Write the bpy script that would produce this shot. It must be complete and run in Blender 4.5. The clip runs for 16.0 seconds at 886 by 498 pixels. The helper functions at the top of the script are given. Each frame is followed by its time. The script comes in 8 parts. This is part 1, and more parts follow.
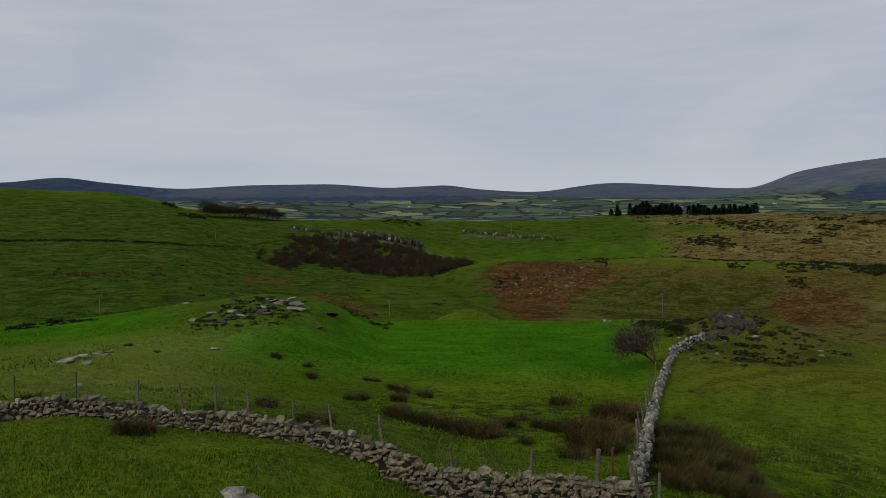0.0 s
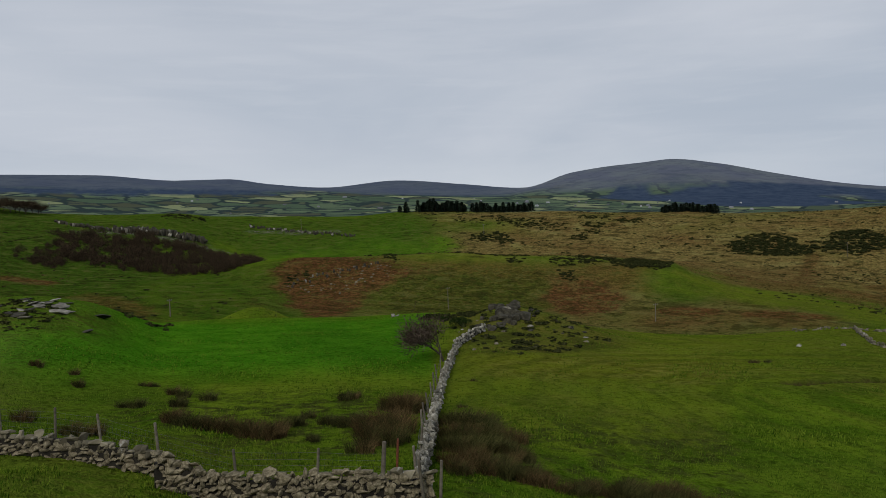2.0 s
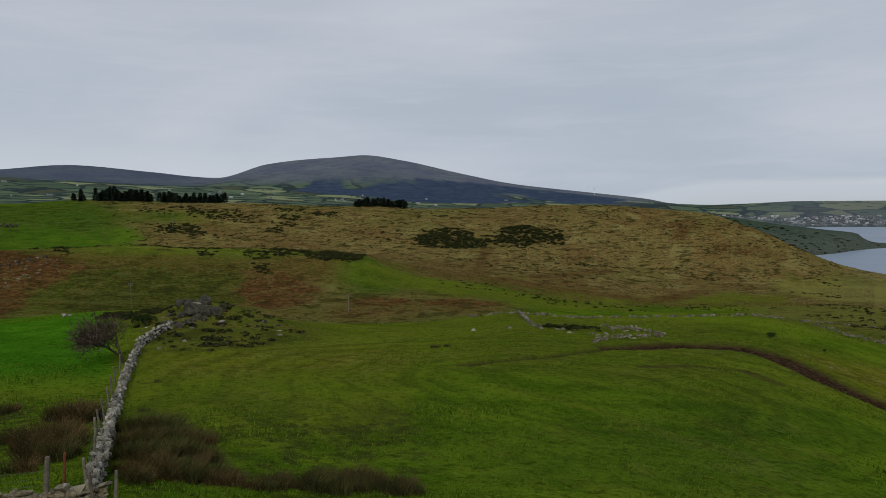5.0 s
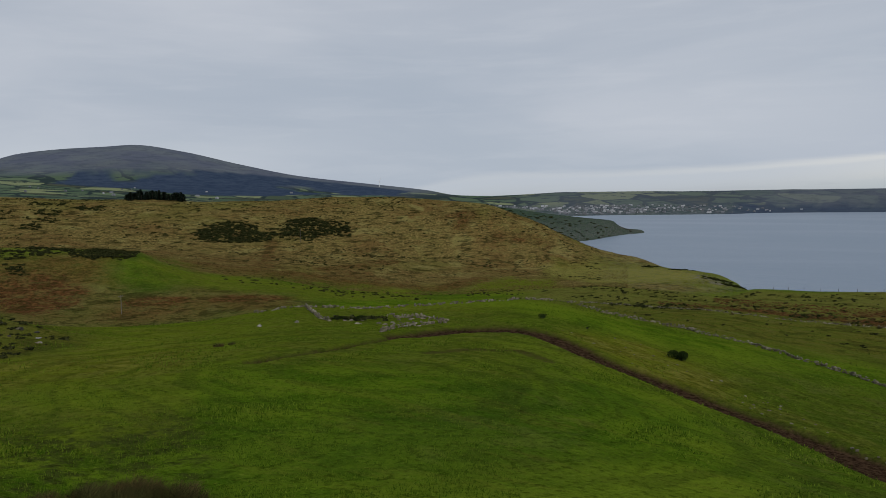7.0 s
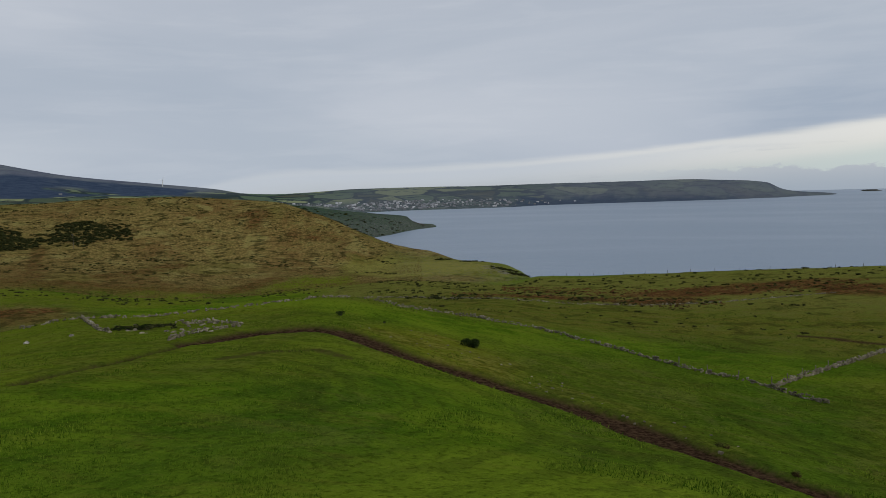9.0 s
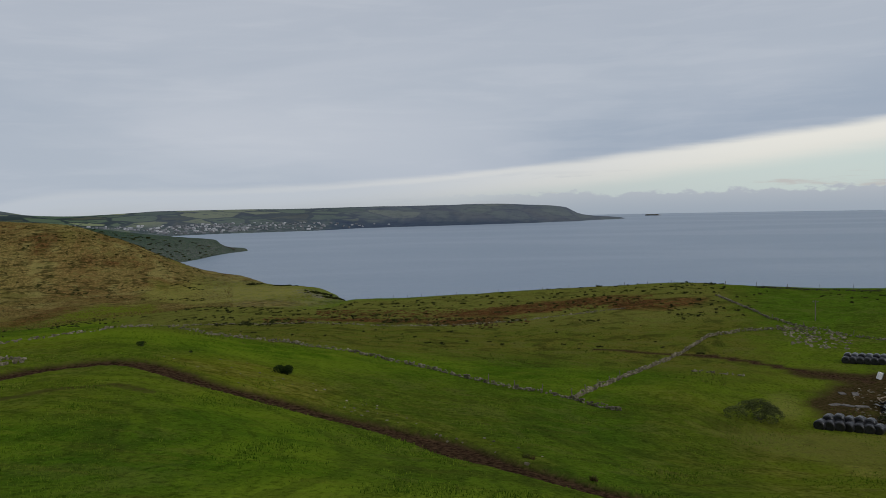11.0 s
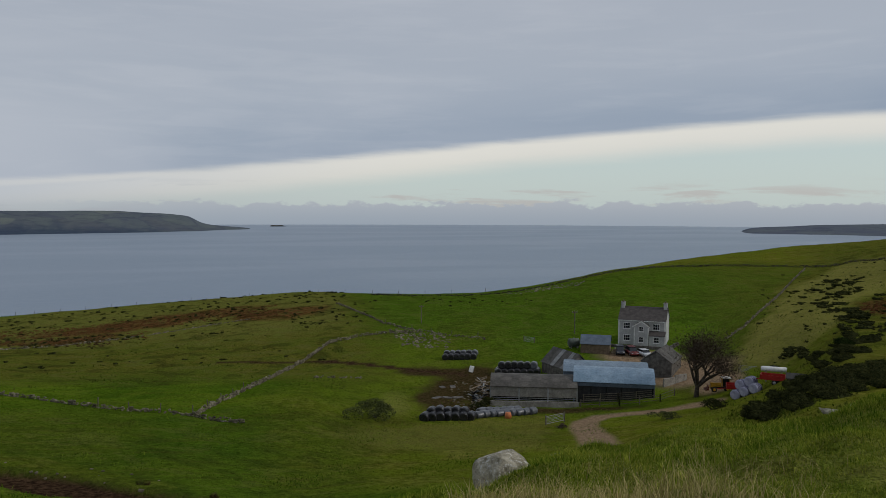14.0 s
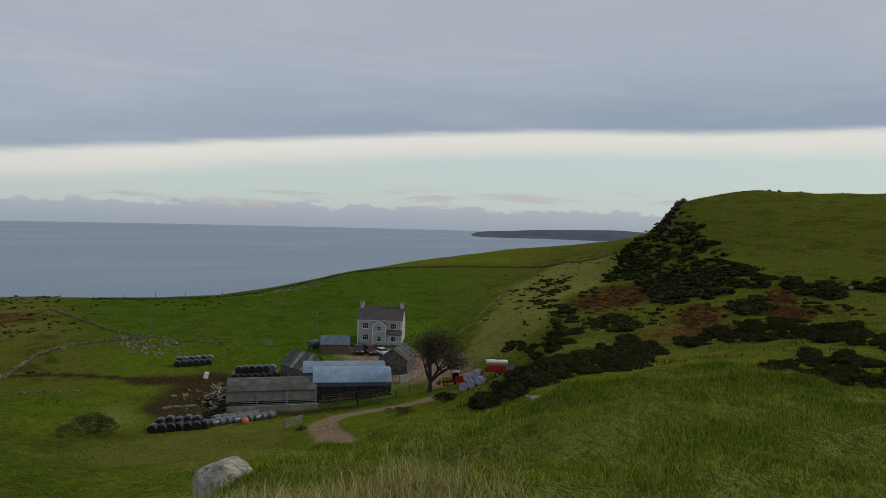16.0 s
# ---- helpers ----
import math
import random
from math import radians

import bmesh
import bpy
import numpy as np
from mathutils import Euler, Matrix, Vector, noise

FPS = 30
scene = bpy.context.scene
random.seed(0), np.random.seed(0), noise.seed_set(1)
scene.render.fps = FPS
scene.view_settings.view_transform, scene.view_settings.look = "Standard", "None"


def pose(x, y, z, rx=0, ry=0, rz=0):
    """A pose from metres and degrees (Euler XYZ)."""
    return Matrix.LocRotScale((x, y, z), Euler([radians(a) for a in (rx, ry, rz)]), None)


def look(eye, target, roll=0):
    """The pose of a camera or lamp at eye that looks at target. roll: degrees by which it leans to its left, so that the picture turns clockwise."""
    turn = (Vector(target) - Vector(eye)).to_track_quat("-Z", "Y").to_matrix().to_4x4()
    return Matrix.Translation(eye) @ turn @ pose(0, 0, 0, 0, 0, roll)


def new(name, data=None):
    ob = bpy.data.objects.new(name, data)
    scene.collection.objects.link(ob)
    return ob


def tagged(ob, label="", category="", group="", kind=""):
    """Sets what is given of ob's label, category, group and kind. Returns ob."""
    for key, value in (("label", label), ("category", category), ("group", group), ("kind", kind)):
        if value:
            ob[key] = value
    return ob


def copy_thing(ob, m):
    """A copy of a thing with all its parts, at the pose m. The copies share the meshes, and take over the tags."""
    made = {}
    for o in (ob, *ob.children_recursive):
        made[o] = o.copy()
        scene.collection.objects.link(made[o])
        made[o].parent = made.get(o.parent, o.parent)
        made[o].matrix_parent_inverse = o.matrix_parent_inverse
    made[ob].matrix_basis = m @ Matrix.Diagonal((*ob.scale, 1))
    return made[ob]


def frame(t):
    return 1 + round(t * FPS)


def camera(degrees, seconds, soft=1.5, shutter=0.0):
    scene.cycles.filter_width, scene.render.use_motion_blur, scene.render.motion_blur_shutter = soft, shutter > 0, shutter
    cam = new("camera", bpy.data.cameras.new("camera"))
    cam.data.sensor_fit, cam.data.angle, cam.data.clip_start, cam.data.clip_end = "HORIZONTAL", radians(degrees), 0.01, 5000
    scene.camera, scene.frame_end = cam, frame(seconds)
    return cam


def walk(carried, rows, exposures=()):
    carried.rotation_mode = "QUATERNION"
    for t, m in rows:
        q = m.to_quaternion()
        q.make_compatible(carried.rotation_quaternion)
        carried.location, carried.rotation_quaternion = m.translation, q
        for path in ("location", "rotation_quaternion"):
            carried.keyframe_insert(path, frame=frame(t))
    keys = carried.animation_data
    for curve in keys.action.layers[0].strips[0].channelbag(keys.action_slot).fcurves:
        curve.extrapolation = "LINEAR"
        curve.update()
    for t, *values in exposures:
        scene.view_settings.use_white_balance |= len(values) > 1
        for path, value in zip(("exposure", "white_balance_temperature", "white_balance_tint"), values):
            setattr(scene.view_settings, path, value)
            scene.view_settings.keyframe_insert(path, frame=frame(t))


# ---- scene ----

cam = camera(60.47, 16.0, 0.6)
EYE = (0.0, 0.0, 100.0)  # the place on the knoll, 100 m over the sea
ARM = 0.6  # the camera is held out at arm's length and swung round


def toward(bearing, rise):
    b, e = radians(bearing), radians(rise)
    return (EYE[0] + math.sin(b) * math.cos(e), EYE[1] + math.cos(b) * math.cos(e), EYE[2] + math.sin(e))


# seconds, bearing, rise and lean of the slow turn on the spot
PATH = [(0, -0.00, -1.63, -2.20), (0.5, 4.17, -2.03, -1.10), (1, 7.36, -2.15, -1.43), (1.5, 12.32, -2.37, -1.72),
        (2, 15.69, -2.48, -1.82), (2.5, 18.30, -3.05, -1.65), (3, 23.98, -3.35, -1.44), (3.5, 27.82, -3.44, -1.16),
        (4, 31.40, -3.53, -1.19), (4.2, 32.82, -3.47, -0.87), (6.3, 48.09, -4.08, -1.15), (6.5, 49.83, -4.11, -1.03),
        (7, 54.30, -4.29, -0.85), (7.5, 57.39, -4.36, -0.20), (8, 61.24, -4.47, -0.61), (8.5, 65.65, -4.66, -1.23),
        (9, 69.62, -4.86, -1.76), (9.2, 71.51, -4.86, -1.53), (11.3, 85.99, -3.51, -1.12), (11.5, 87.82, -3.59, -0.89),
        (12, 92.47, -3.66, -0.75), (12.5, 97.12, -3.81, -0.50), (13, 101.05, -3.38, -0.03), (13.5, 106.70, -2.96, 0.19),
        (14, 111.32, -2.97, 0.21), (14.5, 116.41, -2.95, 0.48), (15, 122.07, -2.87, 1.00), (15.5, 125.55, -2.78, 1.28),
        (16, 130.65, -2.58, 1.53)]


def held(bearing, rise, lean):
    out = Vector((ARM * math.sin(radians(bearing)), ARM * math.cos(radians(bearing)), 0))
    return look(Vector(EYE) + out, Vector(toward(bearing, rise)) + out, lean)


walk(cam, [(t, held(b, e, lean)) for t, b, e, lean in PATH],
     [(0, -0.04), (0.6, -0.02), (1.2, 0.11), (4.2, 0.10), (6.5, 0.03), (9, 0.07), (12.5, -0.03), (14, -0.10), (16, -0.07)])


# ---- sky and sun ----
class Graph:
    """Short hand for node trees."""

    def __init__(self, tree):
        self.tree = tree
        tree.nodes.clear()

    def node(self, kind):
        return self.tree.nodes.new(kind)

    def put(self, socket, value):
        if isinstance(value, bpy.types.NodeSocket):
            self.tree.links.new(value, socket)
        else:
            socket.default_value = value

    def math(self, op, a, b=0.0, c=0.0, clamp=False):
        n = self.node("ShaderNodeMath")
        n.operation, n.use_clamp = op, clamp
        for s, v in zip(n.inputs, (a, b, c)):
            self.put(s, v)
        return n.outputs[0]

    def span(self, v, a, b, lo=0.0, hi=1.0, soft=True):
        n = self.node("ShaderNodeMapRange")
        n.interpolation_type = "SMOOTHSTEP" if soft else "LINEAR"
        for s, w in zip(n.inputs, (v, a, b, lo, hi)):
            self.put(s, w)
        return n.outputs[0]

    def mix(self, f, a, b, blend="MIX"):
        n = self.node("ShaderNodeMix")
        n.data_type, n.blend_type = "RGBA", blend
        self.put(n.inputs["Factor"], f)
        for s, v in ((n.inputs[6], a), (n.inputs[7], b)):
            self.put(s, v if isinstance(v, bpy.types.NodeSocket) else (*v, 1.0))
        return n.outputs[2]

    def noise(self, vec, scale, detail=4.0, rough=0.55, warp=0.0):
        n = self.node("ShaderNodeTexNoise")
        if vec is not None:
            self.put(n.inputs["Vector"], vec)
        for k, v in (("Scale", scale), ("Detail", detail), ("Roughness", rough), ("Distortion", warp)):
            n.inputs[k].default_value = v
        return n.outputs["Fac"]

    def stretch(self, vec, sx, sy, sz):
        n = self.node("ShaderNodeMapping")
        self.put(n.inputs["Vector"], vec)
        n.inputs["Scale"].default_value = (sx, sy, sz)
        return n.outputs[0]


SUN_BEARING, SUN_RISE = 215.0, 35.0
world = bpy.data.worlds.new("overcast")
scene.world = world
world.use_nodes = True
g = Graph(world.node_tree)
ray = g.node("ShaderNodeTexCoord").outputs["Generated"]
sep = g.node("ShaderNodeSeparateXYZ")
g.put(sep.inputs[0], ray)
rise = g.math("MULTIPLY", g.math("ARCSINE", sep.outputs[2]), 57.2958)
bearing = g.math("FLOORED_MODULO", g.math("MULTIPLY", g.math("ARCTAN2", sep.outputs[0], sep.outputs[1]), 57.2958), 360.0)
seaward = g.math("SUBTRACT", g.math("FLOORED_MODULO", g.math("ADD", bearing, 120.0), 360.0), 120.0)  # -120 to 240, the join behind the viewer
plane = g.node("ShaderNodeCombineXYZ")  # the sky wrapped on a drum, for streaked cloud
g.put(plane.inputs[0], g.math("MULTIPLY", sep.outputs[0], 5.73))
g.put(plane.inputs[1], g.math("MULTIPLY", sep.outputs[1], 5.73))
g.put(plane.inputs[2], rise)
drum = plane.outputs[0]
streaks = g.noise(g.stretch(drum, 0.32, 0.32, 0.13), 1.0, 5, 0.5, 0.6)
wisps = g.noise(g.stretch(drum, 1.0, 1.0, 0.9), 1.0, 5, 0.6, 0.4)
puffs = g.noise(g.stretch(drum, 5.0, 5.0, 1.2), 1.0, 6, 0.6)
# lower edge of the cloud sheet, which opens towards the sea
edge = g.math("ADD", g.span(seaward, 66.0, 142.0, 1.45, 6.55), g.span(seaward, 60.0, 30.0, 0.0, -6.0))
edge = g.math("ADD", edge, g.span(seaward, 185.0, 240.0, 0.0, -11.2))
edge = g.math("ADD", edge, g.math("MULTIPLY", g.math("SUBTRACT", wisps, 0.5), 0.7))
over = g.math("SUBTRACT", rise, edge)
sky = g.node("ShaderNodeTexSky")
sky.sky_type, sky.sun_disc = "NISHITA", False
sky.sun_elevation, sky.sun_rotation = radians(SUN_RISE), radians(SUN_BEARING)
clear = g.node("ShaderNodeBackground")
g.put(clear.inputs[0], sky.outputs[0])
clear.inputs[1].default_value = 0.09
brink = g.mix(g.span(seaward, 104.0, 66.0), (0.275, 0.345, 0.445), (0.40, 0.455, 0.53))
sheet = g.mix(g.span(over, 0.3, 6.0), brink, (0.385, 0.44, 0.52))
sheet = g.mix(g.span(rise, 6.0, 16.0), sheet, (0.405, 0.45, 0.525))
sheet = g.mix(g.math("MULTIPLY", g.span(streaks, 0.3, 0.75, 0.0, 0.52), g.span(seaward, 135.0, 60.0, 0.35, 1.0)), sheet, (0.58, 0.605, 0.66))
sheet = g.mix(g.math("MULTIPLY", g.span(wisps, 0.45, 0.7, 0.0, 0.10), 1.0), sheet, (0.66, 0.68, 0.72))
sheet = g.mix(g.math("MULTIPLY", g.span(rise, 6.0, 0.0), g.span(over, 2.0, 8.0)), sheet, (0.56, 0.60, 0.65))
band = g.mix(g.span(over, -2.6, -1.2), (0.60, 0.70, 0.70), (0.76, 0.75, 0.70))
band = g.mix(g.math("MULTIPLY", g.span(wisps, 0.5, 0.62), g.span(rise, 2.4, 1.2)), band, (0.55, 0.56, 0.57))
dull = g.math("MULTIPLY", g.span(seaward, 112.0, 72.0), g.span(over, -0.1, -0.6))
band = g.mix(g.math("MULTIPLY", dull, 0.9), band, (0.47, 0.515, 0.575))
faint = g.math("MULTIPLY", g.span(seaward, 88.0, 60.0), g.span(streaks, 0.34, 0.58, 0.72, 1.0))
band = g.mix(faint, band, (0.47, 0.515, 0.575))
band = g.mix(g.span(seaward, 60.0, 44.0), band, (0.47, 0.515, 0.575))
cloud = g.mix(g.span(over, -0.6, 0.2), band, sheet)
bank_top = g.math("ADD", 0.45, g.math("MULTIPLY", g.math("SUBTRACT", puffs, 0.5), 2.0))
bank = g.mix(g.span(rise, -1.2, 0.8), (0.37, 0.44, 0.54), (0.47, 0.52, 0.60))
cloud = g.mix(g.math("MULTIPLY", g.span(rise, g.math("ADD", bank_top, 0.12), g.math("SUBTRACT", bank_top, 0.12)), g.span(seaward, 78.0, 95.0)), cloud, bank)
cover = g.node("ShaderNodeBackground")
g.put(cover.inputs[0], cloud)
cover.inputs[1].default_value = 1.0
both = g.node("ShaderNodeMixShader")
thin = g.math("MULTIPLY", g.span(over, -0.5, -2.5), 0.25)
g.put(both.inputs[0], g.math("SUBTRACT", 1.0, thin))
g.put(both.inputs[1], clear.outputs[0])
g.put(both.inputs[2], cover.outputs[0])
out = g.node("ShaderNodeOutputWorld")
g.put(out.inputs[0], both.outputs[0])

sun = new("sun", bpy.data.lights.new("sun", "SUN"))
sun.data.energy, sun.data.angle, sun.data.color = 1.4, radians(11), (1.0, 0.96, 0.9)
sun.matrix_world = look((0, 0, 400), Vector((0, 0, 400)) - (Vector(toward(SUN_BEARING, SUN_RISE)) - Vector(EYE)))


# ---- materials ----
MATS = {}


def material(name):
    """A node material by name: its graph, its surface shader and the object's own coordinates."""
    m = bpy.data.materials.new(name)
    m.use_nodes = True
    gr = Graph(m.node_tree)
    bsdf = gr.node("ShaderNodeBsdfPrincipled")
    end = gr.node("ShaderNodeOutputMaterial")
    gr.put(end.inputs[0], bsdf.outputs[0])
    MATS[name] = m
    return gr, bsdf


def place(gr):
    return gr.node("ShaderNodeNewGeometry").outputs["Position"]


def own(gr):
    return gr.node("ShaderNodeTexCoord").outputs["Object"]


def chance(gr):
    return gr.node("ShaderNodeObjectInfo").outputs["Random"]


def island(gr):
    return gr.node("ShaderNodeNewGeometry").outputs["Random Per Island"]


def bump(gr, bsdf, h, strength, dist):
    b = gr.node("ShaderNodeBump")
    b.inputs["Strength"].default_value, b.inputs["Distance"].default_value = strength, dist
    gr.put(b.inputs["Height"], h)
    gr.put(bsdf.inputs["Normal"], b.outputs[0])


def mottled(name, dark, light, scale, rough=0.85, fine=6.0, metal=0.0, relief=0.3, depth=0.01, vary=0.25, spots=None, spec=0.2, per=chance):
    """A surface of two tones at two scales, a little different from piece to piece; spots: colour and share of stains."""
    gr, b = material(name)
    p = own(gr)
    n1, n2 = gr.noise(p, scale, 4, 0.6), gr.noise(p, scale * fine, 3, 0.6)
    c = gr.mix(gr.span(n1, 0.3, 0.7), dark, light)
    c = gr.mix(gr.span(n2, 0.35, 0.75, 0.0, 0.5), c, tuple(v * 0.55 for v in dark))
    if spots:
        c = gr.mix(gr.span(gr.noise(p, scale * 2.3, 5, 0.65), 1 - spots[1], 1 - spots[1] + 0.12), c, spots[0])
    c = gr.mix(gr.math("MULTIPLY", per(gr), vary), c, tuple(v * 0.35 for v in dark))
    gr.put(b.inputs["Base Color"], c)
    gr.put(b.inputs["Roughness"], gr.span(n2, 0.2, 0.8, rough - 0.1, min(rough + 0.1, 1.0)))
    b.inputs["Metallic"].default_value = metal
    b.inputs["Specular IOR Level"].default_value = spec
    bump(gr, b, gr.math("ADD", n1, gr.math("MULTIPLY", n2, 0.5)), relief, depth)
    return MATS[name]


# the ground: pasture, rough grass, bracken, moor, mud, rock and the far country, by the three cover maps
gr, b = material("ground_cover")
p = place(gr)


def cover_map(name):
    n = gr.node("ShaderNodeAttribute")
    n.attribute_name = name
    s = gr.node("ShaderNodeSeparateColor")
    gr.put(s.inputs[0], n.outputs["Color"])
    return s.outputs[0], s.outputs[1], s.outputs[2], n.outputs["Alpha"]


bracken, moor, rough_grass, lush = cover_map("cover_a")
mud, rock, gravel, straw = cover_map("cover_b")
farms, hazy_wood, far_haze, town = cover_map("cover_c")
dim_grass, olive, rush_land, mown = cover_map("cover_d")
tiny, fine = gr.noise(p, 9.0, 3, 0.7), gr.noise(p, 1.9, 4, 0.7)
knots, mid, broad = gr.noise(p, 0.7, 4, 0.65), gr.noise(p, 0.2, 4, 0.6), gr.noise(p, 0.03, 4, 0.55)
grain = gr.noise(gr.stretch(p, 1.0, 0.22, 1.0), 0.5, 5, 0.7, 0.4)
pasture = gr.mix(gr.span(mid, 0.35, 0.65), (0.056, 0.114, 0.006), (0.114, 0.180, 0.011))
pasture = gr.mix(gr.span(broad, 0.45, 0.62, 0, 0.7), pasture, (0.152, 0.210, 0.015))
pasture = gr.mix(gr.span(grain, 0.48, 0.66, 0, 0.55), pasture, (0.145, 0.175, 0.017))
wide = gr.noise(gr.stretch(p, 1.0, 0.5, 1.0), 0.045, 5, 0.6, 0.6)
pasture = gr.mix(gr.span(wide, 0.50, 0.64, 0, 0.5), pasture, (0.040, 0.095, 0.007))
rich = gr.mix(gr.span(mid, 0.35, 0.7), (0.044, 0.158, 0.006), (0.078, 0.218, 0.010))
rich = gr.mix(gr.span(grain, 0.5, 0.68, 0, 0.35), rich, (0.105, 0.215, 0.012))
rich = gr.mix(gr.span(wide, 0.52, 0.64, 0, 0.5), rich, (0.034, 0.120, 0.006))
c = gr.mix(lush, pasture, rich)
olive_c = gr.mix(gr.span(knots, 0.35, 0.65), (0.110, 0.112, 0.012), (0.215, 0.200, 0.034))
c = gr.mix(olive, c, gr.mix(gr.span(mid, 0.42, 0.6), olive_c, (0.140, 0.158, 0.014)))
# faint mowing rings round the field's mound
away = gr.node("ShaderNodeVectorMath")
away.operation = "DISTANCE"
gr.put(away.inputs[0], gr.stretch(p, 1.0, 1.0, 0.0))
away.inputs[1].default_value = (46.0, 40.0, 0.0)
swath = gr.node("ShaderNodeTexNoise")
swath.noise_dimensions = "1D"
gr.put(swath.inputs["W"], gr.math("ADD", away.outputs["Value"], gr.math("MULTIPLY", mid, 5.0)))
swath.inputs["Scale"].default_value, swath.inputs["Detail"].default_value = 0.45, 3.0
lines = gr.math("MULTIPLY", mown, gr.span(swath.outputs["Fac"], 0.5, 0.60, 0, 0.36))
c = gr.mix(lines, c, (0.040, 0.062, 0.008))
# a dimmed grass tone, which darkens whole sectors by colour
dim_grass_c = gr.mix(gr.span(knots, 0.35, 0.65), (0.028, 0.068, 0.007), (0.062, 0.112, 0.012))
dim_grass_c = gr.mix(gr.span(grain, 0.5, 0.65, 0, 0.6), dim_grass_c, (0.060, 0.058, 0.014))
c = gr.mix(dim_grass, c, dim_grass_c)
c = gr.mix(gr.math("MULTIPLY", rush_land, gr.span(knots, 0.42, 0.6)), c, (0.048, 0.060, 0.012))
rough_c = gr.mix(gr.span(fine, 0.38, 0.62), (0.048, 0.060, 0.006), (0.205, 0.192, 0.036))
c = gr.mix(rough_grass, c, gr.mix(gr.span(mid, 0.4, 0.6), rough_c, (0.108, 0.128, 0.018)))
c = gr.mix(gr.math("MULTIPLY", straw, gr.span(fine, 0.36, 0.62, 0.25, 1.0)), c, (0.27, 0.25, 0.07))
moor_c = gr.mix(gr.span(knots, 0.35, 0.65), (0.120, 0.090, 0.028), (0.290, 0.212, 0.072))
moor_c = gr.mix(gr.span(broad, 0.44, 0.62, 0, 0.6), moor_c, (0.165, 0.088, 0.032))
moor_c = gr.mix(gr.span(gr.noise(p, 0.017, 4, 0.6), 0.50, 0.62, 0, 0.6), moor_c, (0.150, 0.142, 0.034))
moor_c = gr.mix(gr.span(gr.noise(p, 0.06, 5, 0.62), 0.52, 0.64, 0, 0.85), moor_c, (0.270, 0.228, 0.078))
moor_c = gr.mix(gr.span(gr.noise(gr.stretch(p, 1.0, 1.0, 3.0), 0.11, 5, 0.7), 0.57, 0.63, 0, 0.8), moor_c, (0.030, 0.030, 0.010))
c = gr.mix(moor, c, moor_c)
brack_c = gr.mix(gr.span(knots, 0.35, 0.65), (0.060, 0.031, 0.013), (0.185, 0.084, 0.030))
brack_c = gr.mix(gr.span(mid, 0.5, 0.66, 0, 0.7), brack_c, (0.050, 0.046, 0.012))
c = gr.mix(gr.math("MULTIPLY", bracken, gr.span(mid, 0.25, 0.5, 0.4, 1)), c, brack_c)
# trodden ledges that follow the contours of the steep ground
ledge = gr.noise(gr.stretch(p, 0.13, 0.13, 0.75), 1.0, 4, 0.65, 0.6)
rough_land = gr.math("MAXIMUM", gr.math("MAXIMUM", moor, gr.math("MULTIPLY", dim_grass, 0.9)), gr.math("MULTIPLY", gr.math("MAXIMUM", gr.math("MULTIPLY", olive, 0.4), rough_grass), 0.7))
c = gr.mix(gr.math("MULTIPLY", rough_land, gr.span(ledge, 0.52, 0.60, 0, 0.66)), c, (0.026, 0.026, 0.009))
c = gr.mix(gr.math("MULTIPLY", rough_land, gr.span(ledge, 0.46, 0.39, 0, 0.5)), c, (0.150, 0.138, 0.040))
# shade in the hollows between tussocks, painted in as dark mottling
tuft_shade = gr.math("ADD", gr.math("SUBTRACT", 0.82, gr.math("MULTIPLY", mown, 0.10)), gr.math("MULTIPLY", rough_land, 0.18), clamp=True)
c = gr.mix(gr.math("MULTIPLY", tuft_shade, gr.span(fine, 0.48, 0.66, 0, 0.8)), c, (0.30, 0.32, 0.28), "MULTIPLY")
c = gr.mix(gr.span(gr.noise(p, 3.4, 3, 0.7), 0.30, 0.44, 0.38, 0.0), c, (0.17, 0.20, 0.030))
c = gr.mix(gr.math("MULTIPLY", tuft_shade, gr.span(tiny, 0.48, 0.75, 0, 0.6)), c, (0.35, 0.38, 0.30), "MULTIPLY")
mud_c = gr.mix(gr.span(fine, 0.35, 0.7), (0.020, 0.012, 0.007), (0.088, 0.052, 0.029))
c = gr.mix(mud, c, mud_c)
c = gr.mix(gravel, c, gr.mix(gr.span(fine, 0.3, 0.7), (0.195, 0.130, 0.078), (0.34, 0.245, 0.155)))
rock_c = gr.mix(gr.span(fine, 0.35, 0.65), (0.050, 0.045, 0.032), (0.26, 0.24, 0.19))
c = gr.mix(gr.math("MULTIPLY", rock, gr.span(gr.noise(p, 0.5, 5, 0.65), 0.47, 0.57)), c, rock_c)
# the far country: hedged fields, plantations, moor and roofs, aerial haze painted into the blues
axes = gr.node("ShaderNodeSeparateXYZ")
gr.put(axes.inputs[0], p)
way_round = gr.math("MULTIPLY", gr.math("ARCTAN2", axes.outputs[0], axes.outputs[1]), 21.0)
reach = gr.math("DIVIDE", gr.math("SQRT", gr.math("ADD", gr.math("MULTIPLY", axes.outputs[0], axes.outputs[0]), gr.math("MULTIPLY", axes.outputs[1], axes.outputs[1]))), 215.0)
plan = gr.node("ShaderNodeCombineXYZ")  # fields laid out along and across the valley
wander = gr.math("MULTIPLY", gr.noise(p, 0.004, 3), 0.9)
gr.put(plan.inputs[0], gr.math("ADD", gr.math("ADD", way_round, gr.math("MULTIPLY", reach, 0.32)), wander))
gr.put(plan.inputs[1], gr.math("ADD", reach, wander))
cells = gr.node("ShaderNodeTexVoronoi")
gr.put(cells.inputs["Vector"], plan.outputs[0])
cells.inputs["Scale"].default_value, cells.inputs["Randomness"].default_value = 1.0, 0.75
tone = gr.node("ShaderNodeSeparateColor")
